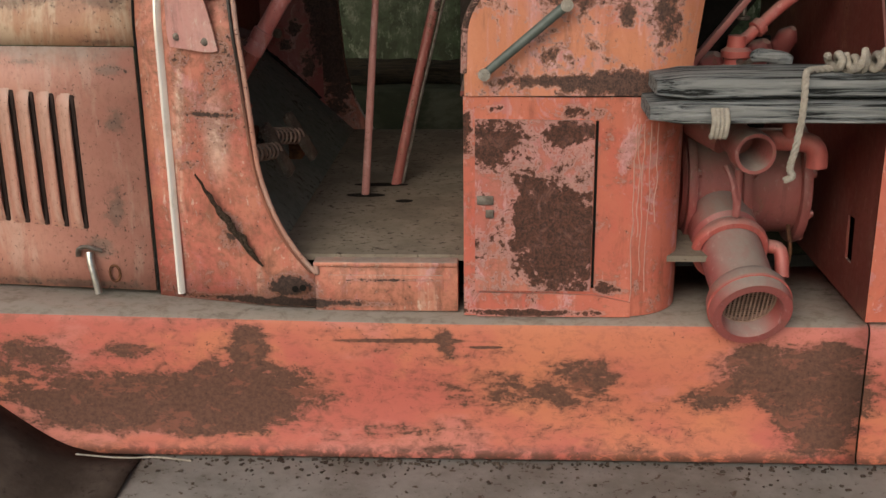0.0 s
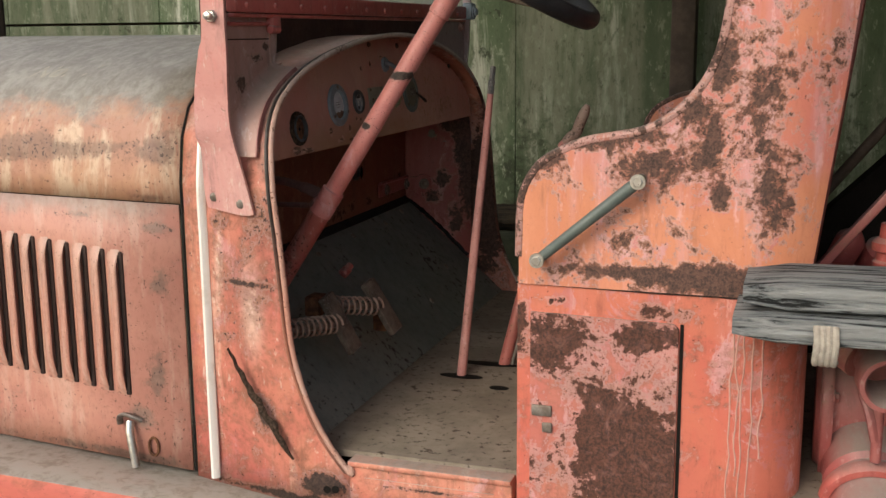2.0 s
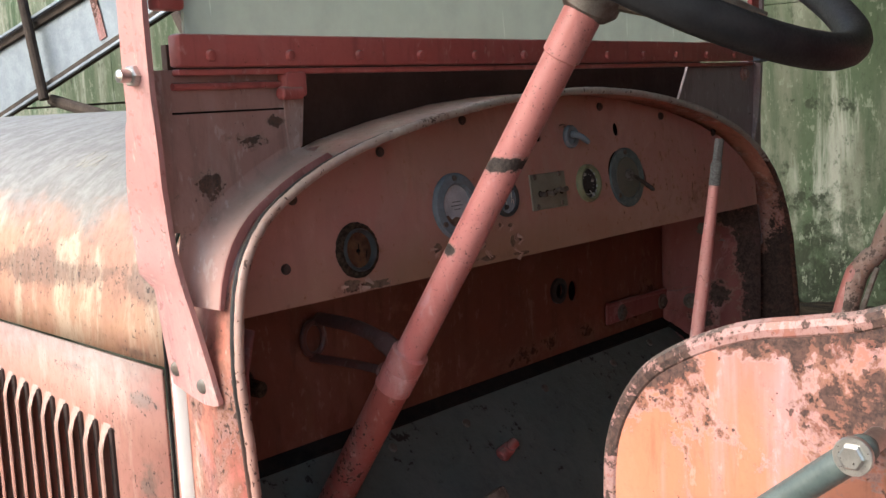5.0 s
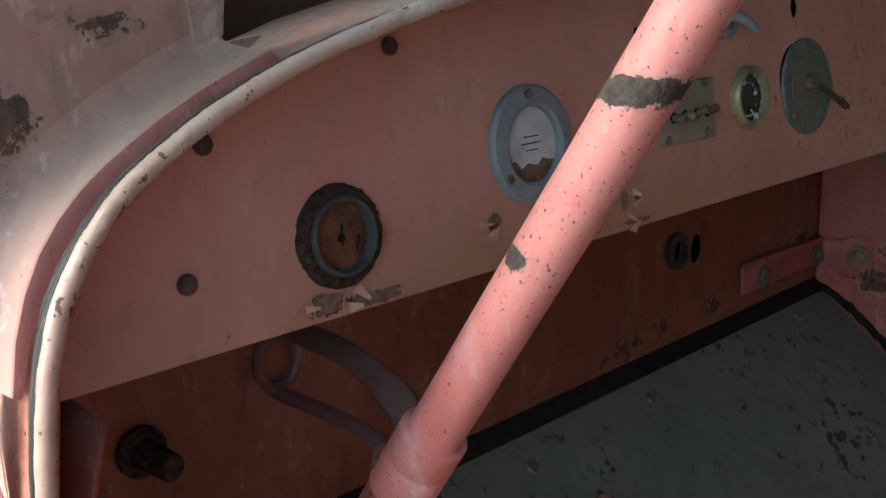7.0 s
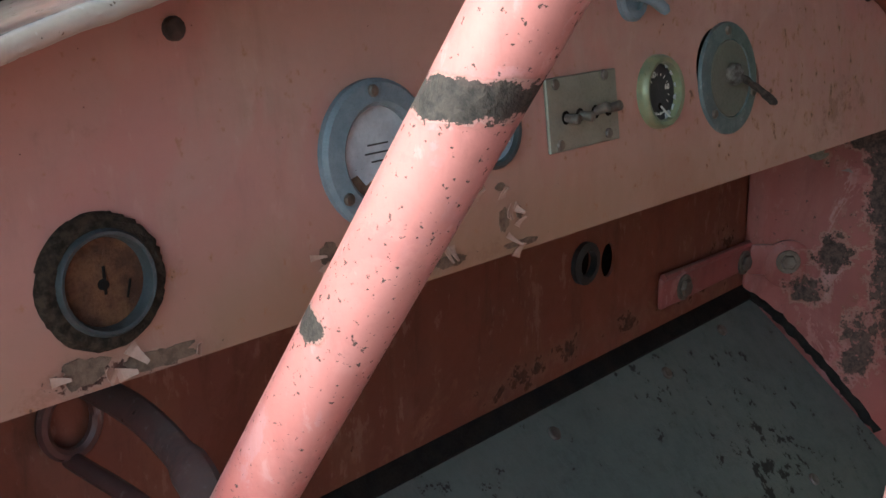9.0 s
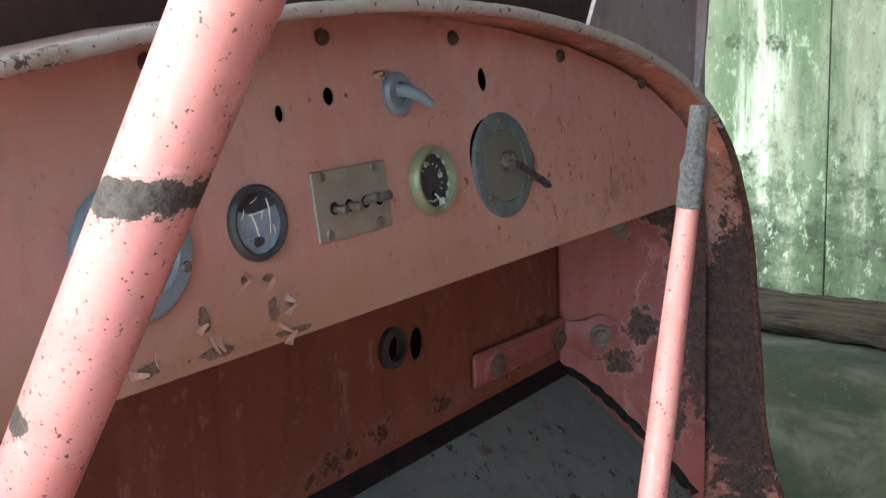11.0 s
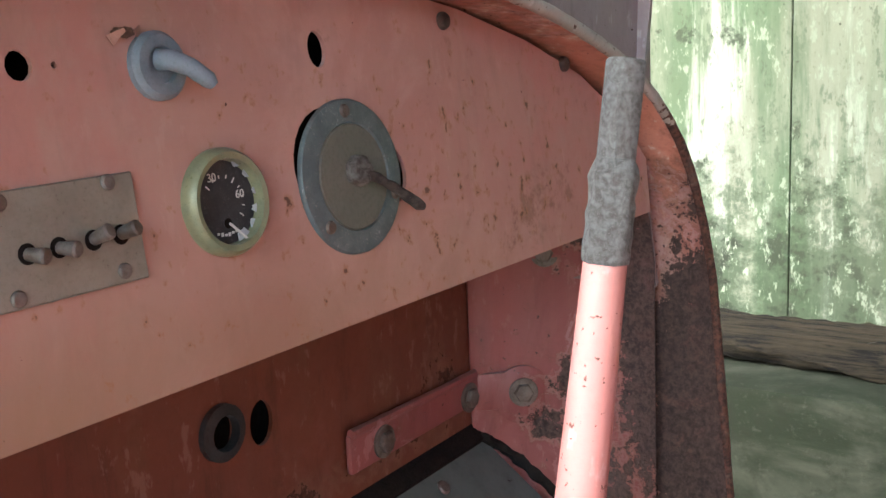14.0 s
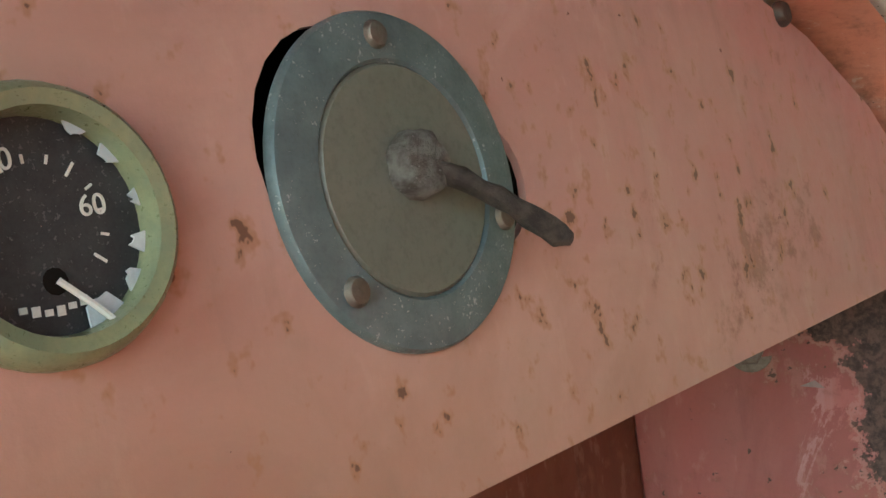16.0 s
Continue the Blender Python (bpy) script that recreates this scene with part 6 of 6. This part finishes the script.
box(b, (0.56, YC, 1.60), (0.03, 1.30, 0.68), Euler((0, radians(7), 0)).to_matrix().to_4x4(), bevel=0.01)
part("seat_back", b, "dark_red", truck, "dark red seat back panel")
b = bmesh.new()
tube(b, [(0.049, -0.252, 1.262), (0.30, -0.252, 1.259), (0.40, -0.250, 1.259)] + [(x, y - 0.002, 1.259) for x, y in locker_plan(0.051, 0.537, -0.250, 0.13)[1:]], 0.0016, 8)
part("seam", b, "black_strip", locker)
# rusty locker door, slightly proud
b = bmesh.new()
sheet(b, [(0.076, 0.826), (0.330, 0.826), (0.330, 1.200), (0.322, 1.208), (0.076, 1.212)], side_frame(-0.2505), 0.006)
ldoor = part("locker_door", b, "door_paint", locker, "heavily rusted locker door", smooth=False)
b = bmesh.new()
box(b, (0.335, -0.2506, 1.02), (0.006, 0.003, 0.375))
part("door_gap", b, "dark_void", locker)
b = bmesh.new()
box(b, (0.098, -0.259, 1.035), (0.036, 0.006, 0.020), bevel=0.002)
box(b, (0.108, -0.260, 1.005), (0.018, 0.006, 0.018), bevel=0.002)
part("door_catch", b, "dull_steel", locker)
b = bmesh.new()
sheet(b, [(0.080, 0.766), (0.42, 0.766), (0.42, 0.80), (0.335, 0.818), (0.085, 0.822), (0.072, 0.80)], side_frame(-0.251), 0.008)
part("bottom_rail", b, "box_paint", locker, "dented bottom rail", smooth=False)
# pale drip runs
for x0, zb in ((0.418, 0.80), (0.427, 0.95), (0.436, 0.86), (0.450, 0.82), (0.466, 0.98)):
    pts = []
    for i in range(16):
        z = 1.20 - (1.20 - zb) * i / 15
        x = x0 + 0.006 * noise.noise(Vector((x0 * 90, z * 20, 0)))
        a = max(0.0, x - 0.405)
        y = -0.250 + 0.13 - math.sqrt(max(0.0, 0.13 ** 2 - a * a))
        pts.append((x, y - 0.0006, z))
    b = bmesh.new()
    tube(b, pts, [0.0016 + 0.0012 * abs(noise.noise(Vector((q[0] * 200, q[2] * 30, 0)))) for q in pts], 6, flat=0.4)
    part("paint_run", b, "drip_pale", locker, "pale dried paint run")

# ---------------------------------------------------------------- splash apron, running board, wing
b = bmesh.new()
rows = []
for z, y in ((0.43, -0.300), (0.445, -0.292), (0.60, -0.288), (0.735, -0.288), (0.755, -0.283), (0.762, -0.272), (0.764, -0.20), (0.764, 0.10)):
    rows.append([(x, y, z + 0.018 * max(0.0, -x) ** 1.0 * (1 if z > 0.7 else 0)) for x in np.linspace(-2.2, 0.935, 34)])
grid(b, rows)
thicken(part("splash_apron", b, "apron_paint", truck, "rust-blotched orange splash apron above the running board"), 0.005)
b = bmesh.new()
rows = []
for z, y in ((0.43, -0.300), (0.445, -0.292), (0.60, -0.288), (0.735, -0.288), (0.755, -0.283), (0.762, -0.272), (0.764, -0.20), (0.764, 0.10)):
    rows.append([(x, y, z) for x in np.linspace(0.940, 2.6, 8)])
grid(b, rows)
thicken(part("rear_apron", b, "apron_paint", truck, "second splash apron panel"), 0.005)
b = bmesh.new()
box(b, (0.75, -0.48, 0.405), (3.1, 0.42, 0.035), bevel=0.01)
rb = part("running_board", b, "board_dust", truck, "running board under thick grey dust")
b = bmesh.new()
for i in range(360):
    x = random.uniform(-0.85, 1.0) if i % 3 else random.gauss(-0.3, 0.3)
    s = random.uniform(0.0015, 0.0075)
    box(b, (x, -0.300 - abs(random.gauss(0, 0.018 if i % 4 else 0.09)), 0.4225 + s * 0.3), (s * random.uniform(0.8, 2.2), s, s * 0.7), Euler((0, 0, random.uniform(0, 3))).to_matrix().to_4x4(), bevel=s * 0.2, seg=1)
tagged(part("grit", b, "wing_dust", None), "crumbs of grit and flaked rust on the running board", "debris", kind="stuff")
b = bmesh.new()
prof = [(-0.70, 0.425), (-0.80, 0.43), (-0.88, 0.45), (-0.96, 0.50), (-1.06, 0.58), (-1.2, 0.70), (-1.4, 0.80), (-1.7, 0.86), (-2.1, 0.80)]
rows = []
for p in curve_points([(x, 0, z) for x, z in prof], 4):
    rows.append([(p.x, y, p.z + dz) for y, dz in ((-0.296, 0.0), (-0.40, 0.012), (-0.55, 0.0), (-0.66, -0.04), (-0.70, -0.09))])
grid(b, rows)
thicken(part("front_wing", b, "wing_dust", truck, "dusty tail of the front wing"), 0.004)

b = bmesh.new()
tube(b, curve_points([(-0.84, -0.345, 0.452), (-0.74, -0.33, 0.436), (-0.66, -0.318, 0.432), (-0.58, -0.322, 0.426)], 5), 0.0022, 6)
tagged(part("dry_stalk", b, "rope"), "dry pale stalk lying on the running board", "stalk")

# ---------------------------------------------------------------- pump and rear body
b = bmesh.new()
rod(b, (0.555, 0.06, 1.0), (0.85, 0.06, 1.0), 0.125, seg=36, bevel=0.008)
pump = part("pump_body", b, "pump_paint", truck, "dusty red cast pump body")
for x in (0.575, 0.70, 0.835):
    b = bmesh.new()
    lathe(b, [(0.12, -0.010), (0.148, -0.010), (0.150, -0.006), (0.150, 0.006), (0.148, 0.010), (0.12, 0.010)], axis_frame((x, 0.06, 1.0), (1, 0, 0)), 36, False)
    f = part("flange", b, "pump_paint", pump)
    for a in range(0, 360, 40):
        b = bmesh.new()
        hexbolt(b, (x + 0.010, 0.06 + 0.137 * math.cos(radians(a)), 1.0 + 0.137 * math.sin(radians(a))), (1, 0, 0), 0.009, 0.009)
        part("bolt", b, "pump_paint", pump)
# suction pipe towards the road side
s0, s1 = Vector((0.645, -0.02, 0.940)), Vector((0.668, -0.345, 0.808))
sd = (s1 - s0).normalized()
b = bmesh.new()
L = (s1 - s0).length
lathe(b, [(0.078, 0.0), (0.078, 0.09), (0.070, 0.10), (0.070, L - 0.075), (0.083, L - 0.065), (0.088, L - 0.055), (0.088, L - 0.012), (0.084, L), (0.066, L), (0.062, L - 0.01), (0.062, L - 0.16)], axis_frame(s0, sd), 44, False)
suction = part("suction_pipe", b, "pump_paint", pump, "wide dusty suction inlet with red rim")
for prof, fr in (([(0.072, -0.014), (0.084, -0.013), (0.087, -0.006), (0.087, 0.006), (0.084, 0.013), (0.072, 0.014)], axis_frame(s0 + sd * (L * 0.38), sd)),
                 ([(0.085, -0.004), (0.091, -0.003), (0.091, 0.003), (0.085, 0.004)], axis_frame(s1 - sd * 0.03, sd))):
    b = bmesh.new()
    lathe(b, prof, fr, 44, False)
    part("collar", b, "red_paint", suction, "bright red collar")
b = bmesh.new()
ax_ = sd.cross(Vector((0, 0, 1))).normalized()
fr = Matrix.Translation(s1 - sd * 0.045) @ Matrix((ax_, ax_.cross(sd), sd)).transposed().to_4x4()
lathe(b, [(0.0620, -0.003), (0.0620, 0.003), (0.0585, 0.003), (0.0585, -0.003)], fr, 40, False)
strainer = part("strainer", b, "wire_mesh", suction, "rusty barred strainer")
for i in range(-6, 7):
    h = math.sqrt(0.0605 ** 2 - (i * 0.0090) ** 2)
    b = bmesh.new()
    tube(b, [fr @ Vector((i * 0.0090, -h, 0)), fr @ Vector((i * 0.0090, h, 0))], 0.0021, 6)
    part("bar", b, "wire_mesh", strainer)
for i in range(-9, 10):
    h = math.sqrt(0.0605 ** 2 - (i * 0.0063) ** 2)
    b = bmesh.new()
    tube(b, [fr @ Vector((-h, i * 0.0063, -0.002)), fr @ Vector((h, i * 0.0063, -0.002))], 0.0009, 5)
    part("cross_wire", b, "wire_mesh", strainer)
# Black disc behind the strainer stands in for the shaded bore.
b = bmesh.new()
lathe(b, [(0.0625, -0.004), (0.0001, -0.004)], axis_frame(s1 - sd * 0.055, sd), 32, False)
part("bore_shade", b, "dark_void", suction)
b = bmesh.new()
tube(b, curve_points([s0 + sd * 0.12 + Vector((0.08, 0, 0)), s0 + sd * 0.12 + Vector((0.115, -0.01, -0.01)), s0 + sd * 0.16 + Vector((0.115, 0, -0.05))], 5), 0.016, 12)
part("drain_stub", b, "red_paint", suction)
# delivery outlet
o0, o1 = Vector((0.625, 0.0, 1.16)), Vector((0.657, -0.305, 1.148))
od = (o1 - o0).normalized()
b = bmesh.new()
L = (o1 - o0).length
lathe(b, [(0.036, 0), (0.036, L - 0.07), (0.041, L - 0.06), (0.045, L - 0.05), (0.045, L - 0.006), (0.043, L), (0.036, L), (0.033, L - 0.006), (0.033, L - 0.12), (0.0001, L - 0.12)], axis_frame(o0, od), 36, False)
tube(b, curve_points([(0.54, 0.02, 1.22), (0.56, -0.10, 1.18), (0.62, -0.17, 1.15)], 6), 0.034, 16)
part("delivery_outlet", b, "pump_paint", pump, "short red delivery outlet")
b = bmesh.new()
tube(b, curve_points([(0.69, -0.20, 1.155), (0.74, -0.22, 1.158), (0.785, -0.235, 1.155), (0.800, -0.24, 1.135), (0.802, -0.24, 1.105)], 6), 0.022, 14)
rod(b, (0.745, -0.225, 1.15), (0.745, -0.225, 1.215), 0.017)
part("tap_elbow", b, "red_paint", pump, "small red elbow tap")
b = bmesh.new()
rod(b, (0.652, -0.19, 0.98), (0.652, -0.19, 1.09), 0.009)
tube(b, curve_points([(0.63, -0.17, 1.09), (0.642, -0.19, 1.06), (0.652, -0.19, 1.02)], 5), 0.014, 10, flat=0.6)
part("pet_cock", b, "pump_paint", pump)
# valve, braces and pipes above the planks
b = bmesh.new()
rod(b, (0.667, 0.0, 1.12), (0.667, 0.0, 1.30), 0.020)
lathe(b, [(0.018, 0), (0.030, 0.004), (0.032, 0.016), (0.026, 0.020), (0.026, 0.034), (0.034, 0.038), (0.034, 0.052), (0.022, 0.060), (0.020, 0.085), (0.0001, 0.088)], Matrix.Translation((0.667, 0.0, 1.268)), 24, False)
tube(b, curve_points([(0.667, 0.0, 1.335), (0.70, 0.02, 1.352), (0.775, 0.05, 1.415), (0.86, 0.06, 1.475), (0.98, 0.06, 1.55), (1.3, 0.06, 1.60)], 6), 0.014, 12)
rod(b, (0.712, 0.025, 1.362), (0.728, 0.032, 1.374), 0.021)
riser = part("riser_pipe", b, "red_paint", pump, "red riser pipe with valve")
b = bmesh.new()
tube(b, curve_points([(0.684, -0.075, 1.312), (0.705, -0.08, 1.320), (0.745, -0.082, 1.314), (0.772, -0.084, 1.308)], 4), [0.008, 0.012, 0.014, 0.015, 0.015, 0.0145, 0.015, 0.0155, 0.016, 0.0155, 0.015, 0.013, 0.010], 12)
part("valve_handle", b, "grey_wood", riser, "grey weathered wooden valve handle")
b = bmesh.new()
tube(b, curve_points([(0.667, -0.01, 1.300), (0.675, -0.05, 1.296), (0.690, -0.077, 1.310)], 4), 0.0075, 8)
part("valve_stem", b, "dull_steel", riser)
b = bmesh.new()
box(b, (0, 0, 0), (0.028, 0.016, 0.62), bevel=0.004)
bmesh.ops.transform(b, matrix=axis_frame((0.700, -0.02, 1.464), Vector((0.1829, 0, 0.2322))), verts=b.verts)
part("brace", b, "pump_paint", truck, "dull red diagonal steel brace")
b = bmesh.new()
tube(b, [(0.722, 0.20, 1.37), (0.7235, 0.20, 1.50), (0.724, 0.20, 2.0)], 0.006, 8)
lathe(b, [(0.008, 0), (0.016, 0.003), (0.016, 0.010), (0.008, 0.012)], Matrix.Translation((0.722, 0.2, 1.365)), 16, False)
part("rod_and_nut", b, "dull_steel", truck, "thin grey upright rod")
b = bmesh.new()
tube(b, curve_points([(0.803, -0.06, 0.78), (0.816, -0.05, 0.85), (0.807, -0.045, 0.918)], 5), 0.005, 8)
part("copper_pipe", b, "rust", pump, "thin rusty pipe")
# rear body behind the pump bay
b = bmesh.new()
sheet(b, [(-0.285, 0.77), (0.9, 0.77), (0.9, 1.75), (0.0, 1.75), (-0.285, 1.225)], dash_frame(0.925), 0.006, [[(-0.155, 0.86), (-0.11, 0.86), (-0.10, 0.96), (-0.15, 0.965)]])
part("bay_panel", b, "dark_red", truck, "dark red bulkhead behind the pump with a slot", smooth=False)
b = bmesh.new()
sheet(b, [(0.925, 0.77), (2.6, 0.77), (2.6, 1.225), (0.925, 1.225)], side_frame(-0.280), 0.006)
part("rear_side", b, "box_paint", truck, "orange rear body side", smooth=False)
# Black fill stands in for the shade inside the rear body.
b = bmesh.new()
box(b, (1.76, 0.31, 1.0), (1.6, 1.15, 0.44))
part("rear_shade", b, "dark_void", truck)
# Black sheet stands in for the shade deep in the pump bay.
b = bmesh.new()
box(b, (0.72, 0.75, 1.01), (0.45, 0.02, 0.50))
part("bay_shade", b, "dark_void", truck)
b = bmesh.new()
rod(b, (0.53, 0.30, 1.332), (1.02, 0.30, 1.965), 0.011, 0.011, 12)
part("stay_rod", b, "dark_post", truck, "thin dark diagonal stay")
b = bmesh.new()
sheet(b, [(0.46, 1.20), (0.56, 1.285), (0.765, 1.495), (0.85, 1.545), (1.30, 1.80), (1.30, 1.62), (0.95, 1.50), (0.84, 1.405), (0.72, 1.244), (0.62, 1.18)], side_frame(0.62), 0.10)
part("side_member", b, "dark_void", truck, "dark slanting body member behind the pump", smooth=False)
b = bmesh.new()
for q, r in (((0.60, 0.30, 1.245), 0.030), ((0.665, 0.32, 1.225), 0.036), ((0.79, 0.34, 1.255), 0.034), ((0.86, 0.36, 1.285), 0.028)):
    lathe(b, [(r * 0.6, -0.05), (r, -0.045), (r, 0.03), (r * 0.7, 0.045), (r * 0.3, 0.06), (0.0001, 0.06)], axis_frame(q, (0.3, -0.6, 0.8)), 16, False)
part("pump_fitting", b, "pump_paint", pump, "dark dusty red fittings behind the pump")

# ---------------------------------------------------------------- planks and rope
def plank(x0, x1, y, z, w, h, tilt, label):
    b = bmesh.new()
    n = 24
    rows = []
    for i in range(n + 1):
        x = x0 + (x1 - x0) * i / n
        j = 0.003 * noise.noise(Vector((x * 5, y * 9, z * 7)))
        e = (0.006 + 0.003 * noise.noise(Vector((x, y * 5, z * 9)))) if i in (0, n) else 0.0
        rows.append([(x, y + a * (w / 2 - e) + j, z + c * (h / 2 - e) + j * 0.7 + tilt * (x - x0)) for a, c in ((-1, -0.82), (-0.9, -1), (0.9, -1), (1, -0.82), (1, 0.82), (0.9, 1), (-0.9, 1), (-1, 0.82), (-1, -0.82))])
    vs = grid(b, rows)
    bmesh.ops.remove_doubles(b, verts=b.verts, dist=0.0001)
    bmesh.ops.holes_fill(b, edges=b.edges)
    return tagged(part("plank", b, "grey_wood"), label, "plank", group="weathered planks")


plank(0.437, 2.0, -0.305, 1.299, 0.165, 0.043, 0.006, "split silver-grey weathered plank beside the pump")
plank(0.424, 2.0, -0.31, 1.252, 0.18, 0.043, -0.002, "lower silver-grey weathered plank with rope tied on")
b = bmesh.new()
box(b, (1.06, -0.22, 1.172), (0.05, 0.14, 0.085), bevel=0.005)
part("plank_bracket", b, "dark_red", truck, "bracket that carries the planks")


def rope_run(b, pts, r=0.0085):
    pts = curve_points(pts, 14)
    for s in range(3):
        out, ref = [], None
        for i, p in enumerate(pts):
            d = (pts[min(i + 1, len(pts) - 1)] - pts[max(i - 1, 0)]).normalized()
            ref = d.orthogonal().normalized() if ref is None else (ref - d * ref.dot(d)).normalized()
            a = i * 0.62 + s * 2.094
            out.append(p + r * 0.52 * (math.cos(a) * ref + math.sin(a) * d.cross(ref)))
        tube(b, out, r * 0.62, 7)


b = bmesh.new()
rope_run(b, [(0.694, -0.405, 1.118), (0.706, -0.410, 1.128), (0.700, -0.410, 1.146), (0.708, -0.412, 1.19), (0.715, -0.412, 1.26), (0.718, -0.400, 1.318), (0.730, -0.375, 1.331), (0.78, -0.345, 1.330)], 0.0066)
turns = [(0.775 + 0.0042 * i + 0.004 * math.sin(i * 0.7), -0.335 + 0.030 * math.sin(i * 1.05), 1.340 + 0.014 * math.cos(i * 1.05) + 0.004 * math.sin(i * 0.37)) for i in range(70)]
rope_run(b, turns, 0.0070)
turns = [(0.805 + 0.0075 * i, -0.365 + 0.020 * math.sin(i * 1.25 + 1), 1.350 + 0.018 * math.cos(i * 1.25 + 1)) for i in range(34)]
rope_run(b, turns, 0.0066)
tagged(part("rope", b, "rope"), "frayed pale rope coiled over the grey planks", "rope")
b = bmesh.new()
for i in range(4):
    x = 0.545 + 0.0085 * i
    tube(b, curve_points([(x, -0.402, 1.262), (x + 0.002, -0.411, 1.238), (x, -0.405, 1.208), (x + 0.003, -0.38, 1.202)], 5), 0.0055, 8)
tagged(part("rope_knot", b, "rope"), "short rope lashing on the lower plank", "rope")

# ---------------------------------------------------------------- galvanised chute in the distance
chute = thing("metal_chute", "pale galvanised sheet chute on a dark frame beyond the hood", "chute")
lower, upper = [(-3.95, 1.521), (-2.0, 2.061)], [(-3.95, 1.782), (-2.0, 2.203)]
b = bmesh.new()
sheet(b, lower + upper[::-1], side_frame(1.0), 0.006)
part("sheet", b, "galvanised", chute, smooth=False)
for (p0, p1), dz in ((lower, -0.012), (upper, 0.010)):
    q0, q1 = Vector((p0[0], 0.99, p0[1] + dz)), Vector((p1[0], 0.99, p1[1] + dz))
    rail_m = axis_frame((q0 + q1) / 2, q1 - q0)
    b = bmesh.new()
    box(b, (0, 0, 0), (0.024, 0.030, (q1 - q0).length), rail_m, bevel=0.004)
    rail = part("rail", b, "dark_post", chute)
    b = bmesh.new()
    box(b, (0, 0, 0), (0.012, 0.010, (q1 - q0).length), axis_frame((q0 + q1) / 2 + Vector((0, -0.024, -0.016 if dz < 0 else 0.014)), q1 - q0), bevel=0.002)
    part("rail_edge", b, "galvanised", rail, "pale worn edge")
b = bmesh.new()
rod(b, (-3.02, 0.95, 2.15), (-2.92, 0.95, 1.74), 0.017, 0.017, 10)
part("stand", b, "dark_post", chute)
b = bmesh.new()
rod(b, (-2.96, 1.0, 1.74), (-2.55, 1.0, 1.66), 0.020, 0.020, 10)
part("frame_bar", b, "dark_post", chute)
b = bmesh.new()
sheet(b, [(-2.675, 2.12), (-2.635, 2.12), (-2.575, 1.925), (-2.615, 1.915)], side_frame(0.992), 0.003)
part("stripe", b, "stripe_paint", chute, "flaking dull red stripe", smooth=False)
for x, z in ((-3.85, 1.60), (-2.10, 2.04)):
    b = bmesh.new()
    rod(b, (x, 1.02, 0.0), (x, 1.02, z), 0.025, 0.025, 10)
    part("leg", b, "dark_post", chute)
# scrawled writing in the dust of the hood
def hood_z(x, y):
    w = 0.625 + (x + 0.672) * 0.10
    dd = abs(y - YC) / (w / 0.695)
    return lerp([(a, z) for a, z in ARCH], dd) + 0.005


for text, x in (("No.", -1.085), ("1", -0.985)):
    letters = lettering(text, 0.070, Matrix.Translation((x, 0.005, 0)), "dust_mark", truck, "dust_writing")
    for v in letters.data.vertices:
        v.co.x += (v.co.y - 0.005) * 0.5
        v.co.z += hood_z(v.co.x, v.co.y)
